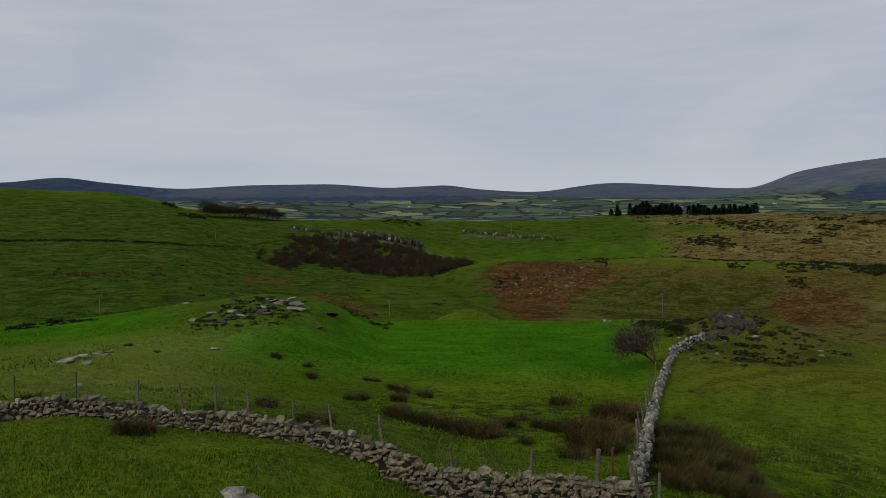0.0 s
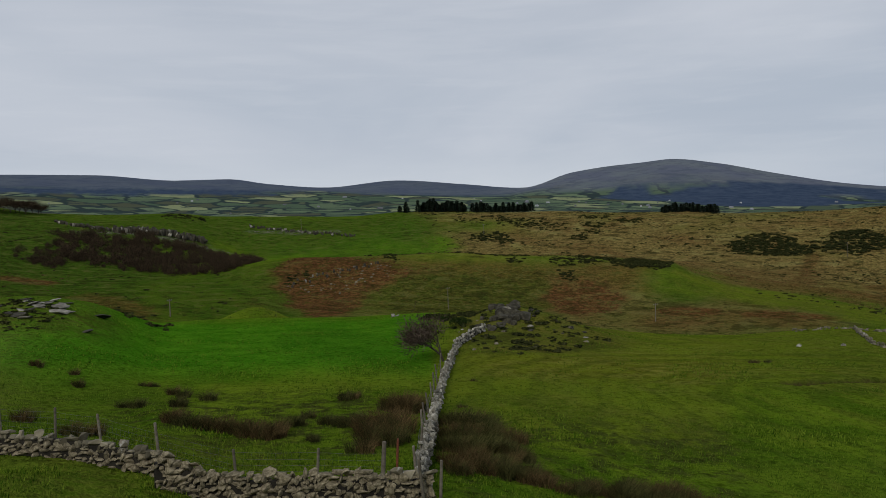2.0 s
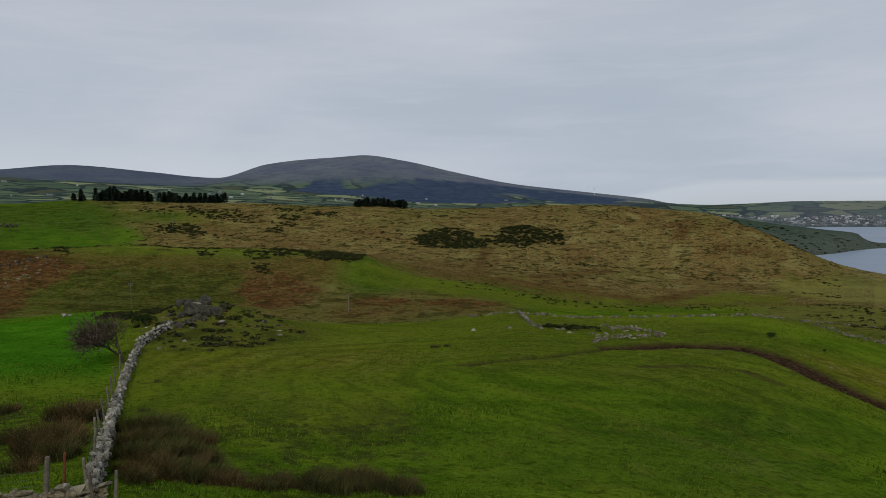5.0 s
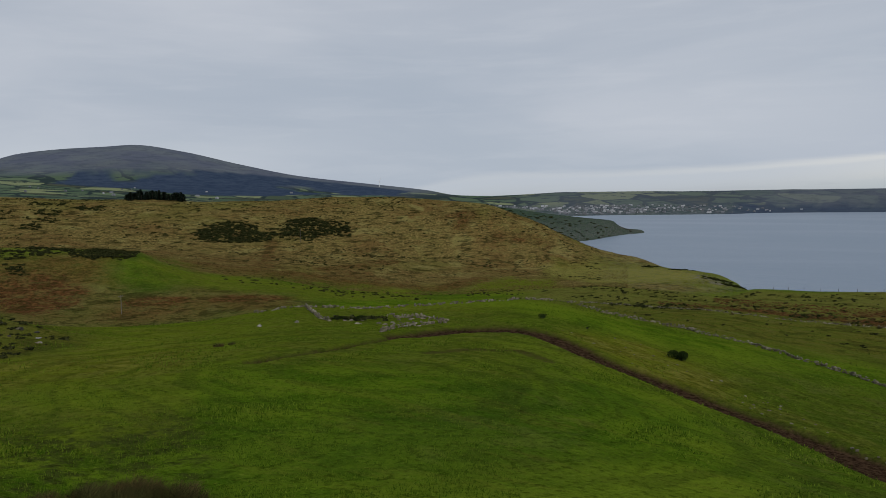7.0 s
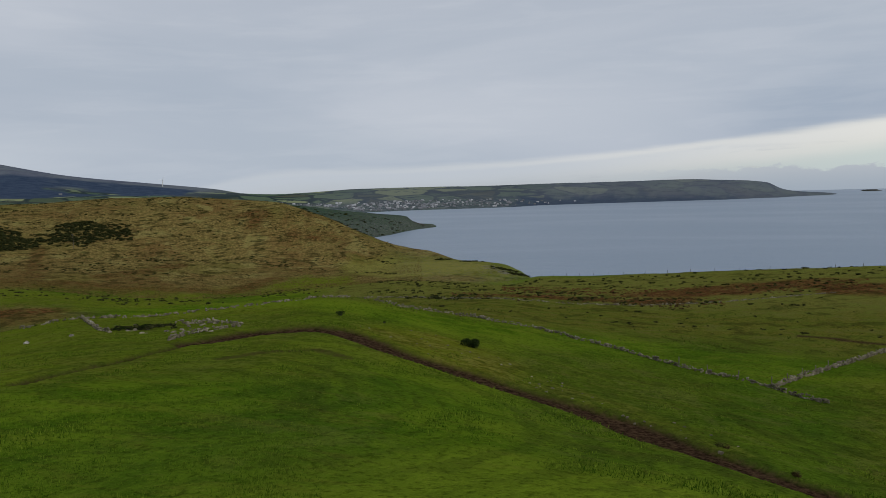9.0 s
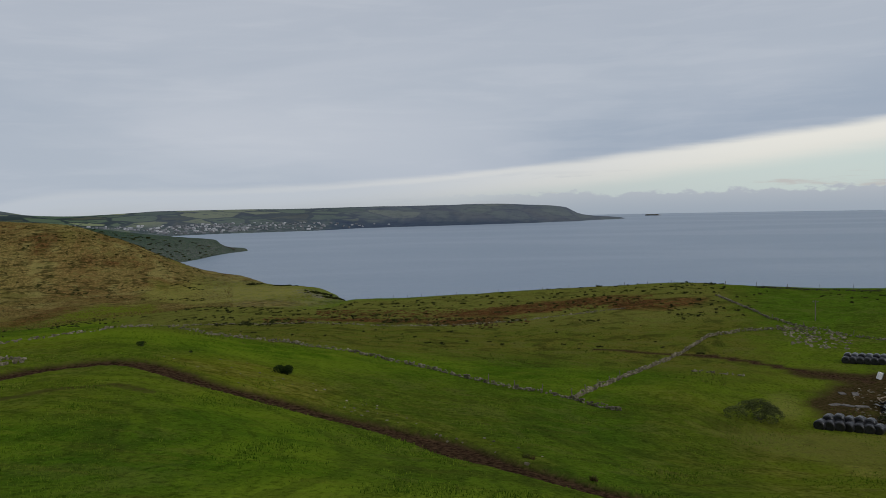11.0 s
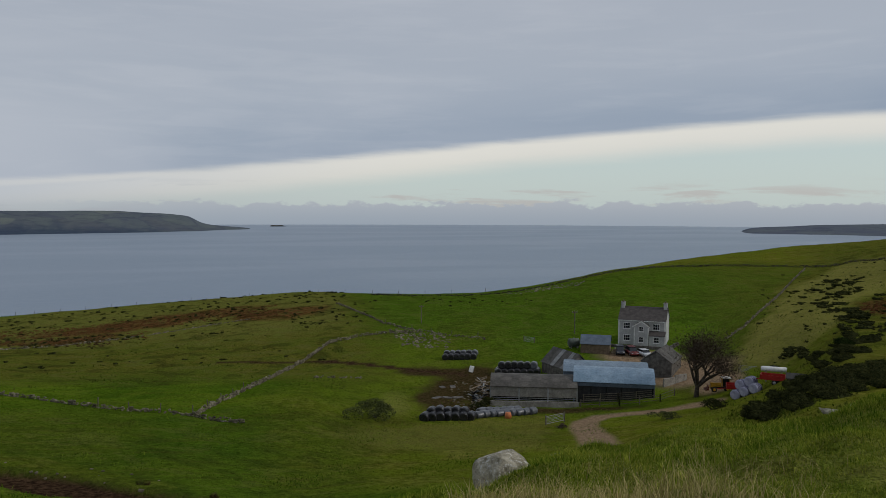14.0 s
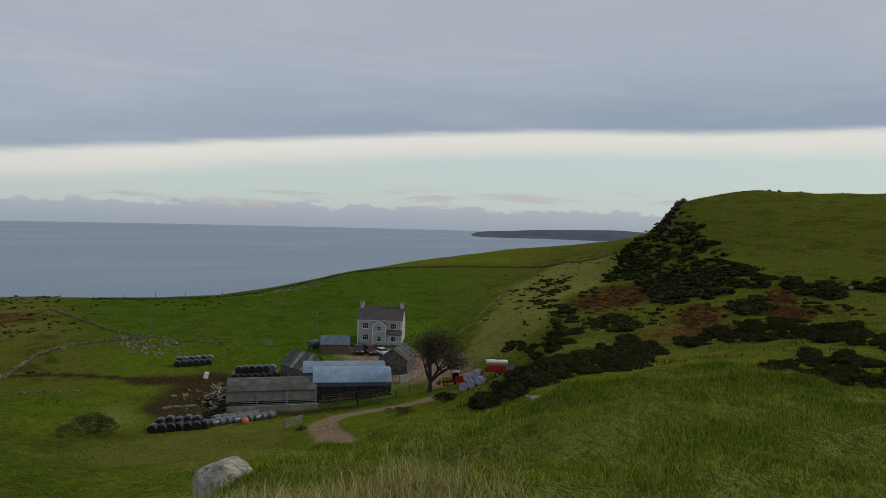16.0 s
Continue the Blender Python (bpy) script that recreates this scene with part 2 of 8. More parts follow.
gr.put(tone.inputs[0], cells.outputs["Color"])
hedge = gr.node("ShaderNodeTexVoronoi")
hedge.feature = "DISTANCE_TO_EDGE"
gr.put(hedge.inputs["Vector"], plan.outputs[0])
hedge.inputs["Scale"].default_value, hedge.inputs["Randomness"].default_value = 1.0, 0.75
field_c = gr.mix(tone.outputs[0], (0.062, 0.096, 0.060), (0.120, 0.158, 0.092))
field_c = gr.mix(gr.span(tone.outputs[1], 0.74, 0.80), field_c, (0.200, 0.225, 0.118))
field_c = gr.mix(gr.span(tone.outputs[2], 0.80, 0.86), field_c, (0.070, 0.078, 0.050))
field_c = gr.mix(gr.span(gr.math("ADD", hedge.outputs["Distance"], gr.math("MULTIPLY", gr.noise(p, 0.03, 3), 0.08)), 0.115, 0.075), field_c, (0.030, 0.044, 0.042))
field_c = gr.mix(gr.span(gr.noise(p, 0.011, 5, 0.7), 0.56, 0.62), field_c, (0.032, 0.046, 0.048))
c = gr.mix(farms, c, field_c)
far_haze_c = gr.mix(gr.span(gr.noise(gr.stretch(p, 1.0, 1.0, 5.0), 0.012, 5, 0.7), 0.5, 0.62, 0, 0.55), gr.mix(gr.span(gr.noise(p, 0.004, 5, 0.6), 0.35, 0.65), (0.096, 0.108, 0.142), (0.122, 0.138, 0.152)), (0.066, 0.078, 0.106))
c = gr.mix(far_haze, c, far_haze_c)
hazy_wood_c = gr.mix(gr.span(gr.noise(p, 0.02, 4, 0.7), 0.3, 0.7), (0.030, 0.046, 0.080), (0.050, 0.070, 0.105))
c = gr.mix(hazy_wood, c, hazy_wood_c)
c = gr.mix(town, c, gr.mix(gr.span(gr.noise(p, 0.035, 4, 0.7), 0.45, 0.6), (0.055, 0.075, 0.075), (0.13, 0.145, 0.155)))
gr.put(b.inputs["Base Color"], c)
b.inputs["Roughness"].default_value = 0.92
b.inputs["Specular IOR Level"].default_value = 0.0
bump(gr, b, gr.math("ADD", gr.math("MULTIPLY", gr.math("SUBTRACT", knots, fine), 0.9), gr.math("ADD", gr.math("MULTIPLY", mid, 1.6), gr.math("MULTIPLY", ledge, 1.2))), 0.9, 0.9)

# the sea: dull water with wind lanes
gr, b = material("sea_water")
p = place(gr)
lanes = gr.noise(gr.stretch(p, 1.0, 0.35, 1.0), 0.0035, 4, 0.55, 0.5)
gr.put(b.inputs["Base Color"], gr.mix(gr.span(lanes, 0.3, 0.7), (0.116, 0.168, 0.232), (0.140, 0.194, 0.260)))
gr.put(b.inputs["Roughness"], gr.span(lanes, 0.35, 0.65, 0.30, 0.36))
b.inputs["IOR"].default_value = 1.33
waves = gr.math("ADD", gr.noise(gr.stretch(p, 1.0, 0.5, 1.0), 0.06, 5, 0.65), gr.math("MULTIPLY", gr.noise(p, 0.35, 4, 0.6), 0.3))
bump(gr, b, waves, 0.5, 1.0)

mottled("wall_stone", (0.105, 0.086, 0.050), (0.35, 0.298, 0.195), 3.0, 0.9, 5.0, relief=0.6, depth=0.03, vary=0.4, spots=((0.46, 0.44, 0.38), 0.34))
mottled("pale_stone", (0.13, 0.118, 0.085), (0.46, 0.43, 0.35), 2.5, 0.9, 5.0, relief=0.6, depth=0.03, vary=0.6, spots=((0.50, 0.49, 0.45), 0.4))
mottled("stone_stuff", (0.095, 0.082, 0.050), (0.32, 0.282, 0.195), 0.8, 0.9, 5.0, relief=0.6, depth=0.03, vary=0.6, spots=((0.46, 0.45, 0.41), 0.4), per=island)
mottled("pale_heap", (0.135, 0.120, 0.085), (0.60, 0.57, 0.47), 1.6, 0.9, 5.0, relief=0.6, depth=0.03, vary=0.7, spots=((0.52, 0.51, 0.46), 0.4), per=island)
mottled("crag_rock", (0.022, 0.020, 0.013), (0.105, 0.095, 0.064), 1.3, 0.9, 6.0, relief=0.8, depth=0.15, vary=0.5, spots=((0.34, 0.33, 0.28), 0.36))
mottled("lichen_boulder", (0.17, 0.150, 0.10), (0.46, 0.425, 0.33), 3.2, 0.9, 5.0, relief=0.7, depth=0.05, vary=0.1, spots=((0.55, 0.54, 0.50), 0.46))
# near-black, for the shade seen in the gaps between wall stones
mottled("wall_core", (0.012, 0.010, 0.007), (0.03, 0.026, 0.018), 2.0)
mottled("post_wood", (0.10, 0.085, 0.06), (0.24, 0.21, 0.16), 5.0, 0.85, 4.0, vary=0.5)
mottled("rusty_steel", (0.10, 0.028, 0.015), (0.20, 0.07, 0.035), 8.0, 0.8)
mottled("wire", (0.10, 0.10, 0.095), (0.17, 0.17, 0.16), 3.0, 0.5, metal=0.7)
mottled("bark", (0.030, 0.024, 0.018), (0.085, 0.070, 0.052), 3.0, 0.95, 6.0, relief=0.8, depth=0.03)


def leafy(name, dark, light, scale, rough=0.75):
    gr, b = material(name)
    n = gr.noise(own(gr), scale, 3, 0.6)
    f = gr.math("ADD", gr.math("MULTIPLY", island(gr), 0.6), gr.math("MULTIPLY", n, 0.4))
    c = gr.mix(gr.span(f, 0.25, 0.8), dark, light)
    c = gr.mix(gr.math("MULTIPLY", chance(gr), 0.35), c, tuple(v * 0.5 for v in dark))
    gr.put(b.inputs["Base Color"], c)
    b.inputs["Roughness"].default_value = rough
    b.inputs["Specular IOR Level"].default_value = 0.0


leafy("gorse_leaf", (0.014, 0.018, 0.007), (0.062, 0.066, 0.022), 1.2)
leafy("thorn_leaf", (0.012, 0.022, 0.006), (0.042, 0.062, 0.016), 1.5)
leafy("conifer_leaf", (0.010, 0.017, 0.012), (0.034, 0.046, 0.030), 1.0)
leafy("twig_brown", (0.034, 0.026, 0.019), (0.120, 0.090, 0.066), 1.5)
leafy("brush_brown", (0.020, 0.015, 0.009), (0.082, 0.058, 0.036), 0.5)
leafy("twig_grey", (0.034, 0.042, 0.016), (0.105, 0.118, 0.044), 1.5)
leafy("rush_blade", (0.020, 0.024, 0.008), (0.105, 0.098, 0.032), 2.0)
leafy("rush_brown", (0.036, 0.027, 0.011), (0.150, 0.100, 0.042), 2.0)
leafy("grass_blade", (0.090, 0.142, 0.010), (0.350, 0.370, 0.050), 0.9, 0.6)
leafy("grass_tuft", (0.028, 0.072, 0.004), (0.175, 0.245, 0.022), 0.35, 0.7)
leafy("moor_tuft", (0.070, 0.052, 0.016), (0.210, 0.155, 0.052), 0.2, 0.8)
leafy("slope_tuft", (0.045, 0.070, 0.009), (0.150, 0.165, 0.030), 0.2, 0.8)
leafy("straw_blade", (0.18, 0.15, 0.05), (0.42, 0.35, 0.15), 1.0, 0.7)
leafy("bracken_frond", (0.070, 0.034, 0.015), (0.215, 0.102, 0.040), 0.6)
mottled("pebbledash", (0.36, 0.36, 0.36), (0.50, 0.50, 0.49), 0.7, 0.9, 20.0, relief=0.4, vary=0.0)
mottled("white_paint", (0.66, 0.66, 0.64), (0.80, 0.80, 0.78), 2.0, 0.5, vary=0.0, relief=0.05)
mottled("slate", (0.060, 0.052, 0.048), (0.105, 0.092, 0.085), 1.2, 0.7, 6.0)
mottled("blue_roof", (0.165, 0.245, 0.320), (0.255, 0.345, 0.430), 0.5, 0.45, 6.0, metal=0.2, relief=0.1, spots=((0.20, 0.22, 0.23), 0.3), vary=0.1)
mottled("grey_roof", (0.060, 0.056, 0.050), (0.130, 0.122, 0.108), 0.5, 0.8, 6.0, relief=0.2, spots=((0.24, 0.235, 0.22), 0.3), vary=0.1)
mottled("slate_blue", (0.075, 0.098, 0.130), (0.125, 0.155, 0.195), 0.8, 0.6, 6.0, vary=0.1)
mottled("clear_sheet", (0.16, 0.165, 0.16), (0.30, 0.30, 0.29), 1.0, 0.5)
mottled("concrete", (0.20, 0.185, 0.16), (0.34, 0.32, 0.285), 0.8, 0.9, 6.0, spots=((0.12, 0.105, 0.08), 0.34), vary=0.15)
mottled("dark_opening", (0.010, 0.010, 0.010), (0.025, 0.024, 0.022), 1.0, 0.95)
mottled("barn_dark", (0.022, 0.023, 0.025), (0.05, 0.05, 0.05), 1.5, 0.85)
mottled("rubble_wall", (0.075, 0.068, 0.06), (0.19, 0.175, 0.155), 1.6, 0.92, 4.0, relief=0.8, depth=0.05, spots=((0.28, 0.27, 0.25), 0.34))
mottled("brown_door", (0.125, 0.090, 0.058), (0.21, 0.158, 0.105), 1.5, 0.8)
mottled("galvanised", (0.27, 0.28, 0.28), (0.40, 0.41, 0.41), 3.0, 0.5, metal=0.6)
mottled("bale_wrap", (0.010, 0.010, 0.012), (0.026, 0.026, 0.030), 1.5, 0.32, 6.0, relief=0.4, depth=0.03, vary=0.3, spec=0.5)
mottled("dull_blue_roof", (0.150, 0.205, 0.260), (0.225, 0.290, 0.350), 0.5, 0.5, 6.0, metal=0.1, relief=0.1, spots=((0.55, 0.57, 0.58), 0.30), vary=0.1)
mottled("grey_wrap", (0.065, 0.070, 0.080), (0.14, 0.145, 0.16), 1.5, 0.35, 6.0, relief=0.5, depth=0.04, vary=0.5, spec=0.5)
mottled("pale_wrap", (0.24, 0.24, 0.32), (0.42, 0.42, 0.50), 1.5, 0.4, 6.0, relief=0.4, depth=0.03, vary=0.2)
mottled("violet_band", (0.055, 0.050, 0.11), (0.10, 0.09, 0.17), 1.5, 0.4)
mottled("tyre_rubber", (0.010, 0.010, 0.010), (0.022, 0.022, 0.022), 3.0, 0.85)
mottled("red_paint", (0.24, 0.014, 0.012), (0.36, 0.025, 0.020), 1.5, 0.45, vary=0.0)
mottled("dark_red_paint", (0.10, 0.010, 0.010), (0.14, 0.016, 0.015), 1.5, 0.3, vary=0.0, spec=0.5)
mottled("yellow_paint", (0.40, 0.20, 0.015), (0.55, 0.30, 0.03), 1.5, 0.5, vary=0.0)
mottled("silver_paint", (0.48, 0.49, 0.50), (0.60, 0.61, 0.62), 1.5, 0.3, vary=0.0, spec=0.5)
mottled("navy_paint", (0.016, 0.018, 0.028), (0.03, 0.033, 0.045), 1.5, 0.3, vary=0.0, spec=0.5)
mottled("orange_plastic", (0.45, 0.14, 0.05), (0.55, 0.20, 0.08), 1.5, 0.5)
mottled("timber", (0.20, 0.15, 0.10), (0.38, 0.31, 0.22), 2.5, 0.85, vary=0.6)
mottled("green_tank", (0.07, 0.085, 0.07), (0.12, 0.135, 0.115), 1.0, 0.6)
gr, b = material("window_glass")
b.inputs["Base Color"].default_value = (0.012, 0.014, 0.017, 1)
b.inputs["Roughness"].default_value = 0.08
gr.put(b.inputs["Normal"], (lambda k: (gr.put(k.inputs["Height"], gr.noise(own(gr), 0.8)), k.outputs[0])[1])(gr.node("ShaderNodeBump")))

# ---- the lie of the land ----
# each line of the land (a crest, a foot, a shore) by bearing, distance and height,
# shaped to fit the camera's view at assumed distances
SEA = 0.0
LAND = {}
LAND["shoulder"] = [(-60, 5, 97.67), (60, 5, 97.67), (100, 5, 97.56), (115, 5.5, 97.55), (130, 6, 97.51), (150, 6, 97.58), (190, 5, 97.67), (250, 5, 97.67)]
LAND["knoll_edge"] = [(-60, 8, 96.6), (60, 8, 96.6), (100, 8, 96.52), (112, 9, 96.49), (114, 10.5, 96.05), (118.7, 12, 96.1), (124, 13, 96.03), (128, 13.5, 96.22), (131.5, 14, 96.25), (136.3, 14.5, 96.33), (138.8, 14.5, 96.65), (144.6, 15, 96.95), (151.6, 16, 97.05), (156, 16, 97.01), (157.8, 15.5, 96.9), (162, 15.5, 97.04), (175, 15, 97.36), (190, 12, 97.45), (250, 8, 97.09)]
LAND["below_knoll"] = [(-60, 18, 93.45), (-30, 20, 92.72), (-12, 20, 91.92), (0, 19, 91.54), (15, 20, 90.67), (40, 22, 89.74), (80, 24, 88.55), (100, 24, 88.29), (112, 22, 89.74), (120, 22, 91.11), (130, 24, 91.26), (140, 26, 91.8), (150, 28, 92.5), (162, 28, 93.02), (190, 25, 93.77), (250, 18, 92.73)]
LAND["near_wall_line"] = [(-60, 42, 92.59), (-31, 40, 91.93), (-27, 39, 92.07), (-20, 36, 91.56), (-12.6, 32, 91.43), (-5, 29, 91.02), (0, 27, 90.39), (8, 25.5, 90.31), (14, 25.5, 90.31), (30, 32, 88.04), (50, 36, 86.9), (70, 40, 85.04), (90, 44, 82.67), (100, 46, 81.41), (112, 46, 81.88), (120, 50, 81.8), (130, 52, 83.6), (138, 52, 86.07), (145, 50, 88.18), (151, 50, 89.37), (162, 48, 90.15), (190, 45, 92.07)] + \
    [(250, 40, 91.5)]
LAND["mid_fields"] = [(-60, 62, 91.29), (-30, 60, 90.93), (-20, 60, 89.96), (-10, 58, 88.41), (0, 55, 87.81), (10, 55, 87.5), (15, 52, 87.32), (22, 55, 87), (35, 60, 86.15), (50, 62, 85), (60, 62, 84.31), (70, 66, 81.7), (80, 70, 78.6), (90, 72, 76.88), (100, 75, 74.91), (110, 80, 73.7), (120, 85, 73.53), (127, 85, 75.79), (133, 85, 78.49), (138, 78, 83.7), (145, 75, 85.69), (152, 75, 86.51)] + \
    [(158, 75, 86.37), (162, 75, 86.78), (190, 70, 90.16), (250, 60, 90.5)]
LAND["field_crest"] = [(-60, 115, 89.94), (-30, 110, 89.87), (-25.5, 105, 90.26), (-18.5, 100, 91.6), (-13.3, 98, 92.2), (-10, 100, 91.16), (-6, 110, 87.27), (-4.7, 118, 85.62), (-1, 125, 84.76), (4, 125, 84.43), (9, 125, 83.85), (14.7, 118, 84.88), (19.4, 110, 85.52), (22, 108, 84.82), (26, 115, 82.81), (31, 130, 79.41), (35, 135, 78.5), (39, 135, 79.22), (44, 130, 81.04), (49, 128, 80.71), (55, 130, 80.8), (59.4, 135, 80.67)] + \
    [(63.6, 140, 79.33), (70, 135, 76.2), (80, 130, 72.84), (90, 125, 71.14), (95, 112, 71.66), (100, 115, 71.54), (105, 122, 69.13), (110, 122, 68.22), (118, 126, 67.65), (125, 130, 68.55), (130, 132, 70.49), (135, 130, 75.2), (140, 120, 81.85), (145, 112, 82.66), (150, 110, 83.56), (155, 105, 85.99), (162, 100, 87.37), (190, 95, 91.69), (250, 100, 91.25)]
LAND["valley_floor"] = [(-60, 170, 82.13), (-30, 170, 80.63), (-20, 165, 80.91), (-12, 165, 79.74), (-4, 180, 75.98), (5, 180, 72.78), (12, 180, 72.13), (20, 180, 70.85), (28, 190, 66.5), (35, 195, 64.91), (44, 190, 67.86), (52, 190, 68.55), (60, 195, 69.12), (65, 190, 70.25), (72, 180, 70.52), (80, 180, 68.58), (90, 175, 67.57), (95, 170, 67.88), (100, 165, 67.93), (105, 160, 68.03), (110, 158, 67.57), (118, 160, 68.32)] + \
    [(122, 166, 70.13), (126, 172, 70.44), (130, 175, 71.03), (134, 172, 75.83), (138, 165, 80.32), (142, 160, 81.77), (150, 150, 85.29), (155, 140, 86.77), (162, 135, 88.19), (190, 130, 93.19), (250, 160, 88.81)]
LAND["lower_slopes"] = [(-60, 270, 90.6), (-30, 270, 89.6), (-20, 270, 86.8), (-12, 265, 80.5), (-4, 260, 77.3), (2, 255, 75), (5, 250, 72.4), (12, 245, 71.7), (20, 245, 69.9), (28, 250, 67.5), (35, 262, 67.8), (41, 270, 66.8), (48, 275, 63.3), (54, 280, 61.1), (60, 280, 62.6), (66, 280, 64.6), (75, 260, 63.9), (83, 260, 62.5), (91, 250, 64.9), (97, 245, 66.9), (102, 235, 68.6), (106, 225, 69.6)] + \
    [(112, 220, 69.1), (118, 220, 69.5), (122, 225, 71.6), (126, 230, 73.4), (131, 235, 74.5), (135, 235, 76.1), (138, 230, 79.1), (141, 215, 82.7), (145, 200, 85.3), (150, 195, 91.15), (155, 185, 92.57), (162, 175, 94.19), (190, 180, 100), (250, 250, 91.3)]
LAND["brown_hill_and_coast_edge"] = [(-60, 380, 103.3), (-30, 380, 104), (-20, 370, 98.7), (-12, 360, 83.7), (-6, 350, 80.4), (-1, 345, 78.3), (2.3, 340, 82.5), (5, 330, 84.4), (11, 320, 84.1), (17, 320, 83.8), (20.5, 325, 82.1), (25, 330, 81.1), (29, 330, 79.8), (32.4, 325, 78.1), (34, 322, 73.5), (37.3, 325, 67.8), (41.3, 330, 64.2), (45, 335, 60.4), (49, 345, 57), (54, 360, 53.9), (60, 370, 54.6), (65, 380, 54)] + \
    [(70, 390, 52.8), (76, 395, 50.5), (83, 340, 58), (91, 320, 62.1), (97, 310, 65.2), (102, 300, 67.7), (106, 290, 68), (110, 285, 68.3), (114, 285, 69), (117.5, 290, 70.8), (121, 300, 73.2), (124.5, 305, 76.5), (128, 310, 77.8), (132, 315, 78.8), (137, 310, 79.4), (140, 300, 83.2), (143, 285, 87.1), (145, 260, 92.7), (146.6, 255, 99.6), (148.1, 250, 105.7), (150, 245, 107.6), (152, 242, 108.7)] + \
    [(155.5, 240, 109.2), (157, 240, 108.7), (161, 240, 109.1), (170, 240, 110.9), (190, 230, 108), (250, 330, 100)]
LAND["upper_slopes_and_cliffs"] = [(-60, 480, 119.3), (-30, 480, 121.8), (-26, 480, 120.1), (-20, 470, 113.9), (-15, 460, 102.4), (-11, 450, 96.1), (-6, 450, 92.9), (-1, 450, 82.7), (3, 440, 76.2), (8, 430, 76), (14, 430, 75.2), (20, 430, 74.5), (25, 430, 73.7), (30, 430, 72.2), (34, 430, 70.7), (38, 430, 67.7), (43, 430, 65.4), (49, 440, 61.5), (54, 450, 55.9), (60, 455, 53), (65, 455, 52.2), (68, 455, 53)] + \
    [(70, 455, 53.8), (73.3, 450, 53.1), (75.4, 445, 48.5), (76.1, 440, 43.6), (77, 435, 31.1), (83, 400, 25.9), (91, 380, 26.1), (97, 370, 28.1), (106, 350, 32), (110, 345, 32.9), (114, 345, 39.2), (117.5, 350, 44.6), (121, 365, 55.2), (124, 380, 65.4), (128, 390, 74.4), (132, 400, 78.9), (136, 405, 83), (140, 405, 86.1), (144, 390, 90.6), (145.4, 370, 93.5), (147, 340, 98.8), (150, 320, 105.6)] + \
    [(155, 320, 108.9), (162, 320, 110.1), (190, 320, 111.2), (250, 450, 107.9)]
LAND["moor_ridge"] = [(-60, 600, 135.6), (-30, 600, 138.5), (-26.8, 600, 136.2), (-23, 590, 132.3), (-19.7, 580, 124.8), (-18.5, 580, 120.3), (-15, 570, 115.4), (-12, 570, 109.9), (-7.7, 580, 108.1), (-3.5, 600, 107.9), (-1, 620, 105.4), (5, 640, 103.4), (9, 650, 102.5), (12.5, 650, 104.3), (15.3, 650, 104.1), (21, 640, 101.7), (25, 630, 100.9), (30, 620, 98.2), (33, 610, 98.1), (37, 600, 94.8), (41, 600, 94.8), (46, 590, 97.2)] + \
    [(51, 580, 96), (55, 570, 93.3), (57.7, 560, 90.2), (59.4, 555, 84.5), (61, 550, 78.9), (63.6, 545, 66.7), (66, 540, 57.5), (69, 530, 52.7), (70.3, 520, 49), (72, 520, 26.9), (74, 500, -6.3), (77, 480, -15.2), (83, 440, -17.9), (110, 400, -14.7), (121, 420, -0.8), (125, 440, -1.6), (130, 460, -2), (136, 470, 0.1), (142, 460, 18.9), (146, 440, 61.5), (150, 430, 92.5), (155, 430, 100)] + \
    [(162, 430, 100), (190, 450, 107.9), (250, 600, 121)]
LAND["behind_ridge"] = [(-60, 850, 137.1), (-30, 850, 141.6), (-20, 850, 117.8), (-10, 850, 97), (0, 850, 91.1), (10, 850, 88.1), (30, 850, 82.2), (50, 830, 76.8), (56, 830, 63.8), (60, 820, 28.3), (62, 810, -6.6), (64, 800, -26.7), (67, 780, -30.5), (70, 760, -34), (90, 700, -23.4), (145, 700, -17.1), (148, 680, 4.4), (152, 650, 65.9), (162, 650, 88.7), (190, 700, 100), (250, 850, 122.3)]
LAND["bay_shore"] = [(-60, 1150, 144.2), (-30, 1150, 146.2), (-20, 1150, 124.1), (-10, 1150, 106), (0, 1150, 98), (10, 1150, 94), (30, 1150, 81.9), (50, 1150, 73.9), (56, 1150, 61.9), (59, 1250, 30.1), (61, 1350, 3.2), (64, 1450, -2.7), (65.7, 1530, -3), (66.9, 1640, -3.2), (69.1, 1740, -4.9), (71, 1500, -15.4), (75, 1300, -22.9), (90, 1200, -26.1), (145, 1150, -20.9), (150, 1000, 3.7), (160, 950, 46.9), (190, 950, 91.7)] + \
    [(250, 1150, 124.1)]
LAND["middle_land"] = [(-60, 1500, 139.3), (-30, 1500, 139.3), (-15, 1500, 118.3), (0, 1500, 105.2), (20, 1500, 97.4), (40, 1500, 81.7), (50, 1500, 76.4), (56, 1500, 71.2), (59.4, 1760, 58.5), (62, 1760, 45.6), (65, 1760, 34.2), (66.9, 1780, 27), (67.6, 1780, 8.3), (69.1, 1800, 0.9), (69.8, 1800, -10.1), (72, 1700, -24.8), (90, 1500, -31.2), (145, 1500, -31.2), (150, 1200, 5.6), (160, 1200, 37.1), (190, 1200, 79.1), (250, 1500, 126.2)]
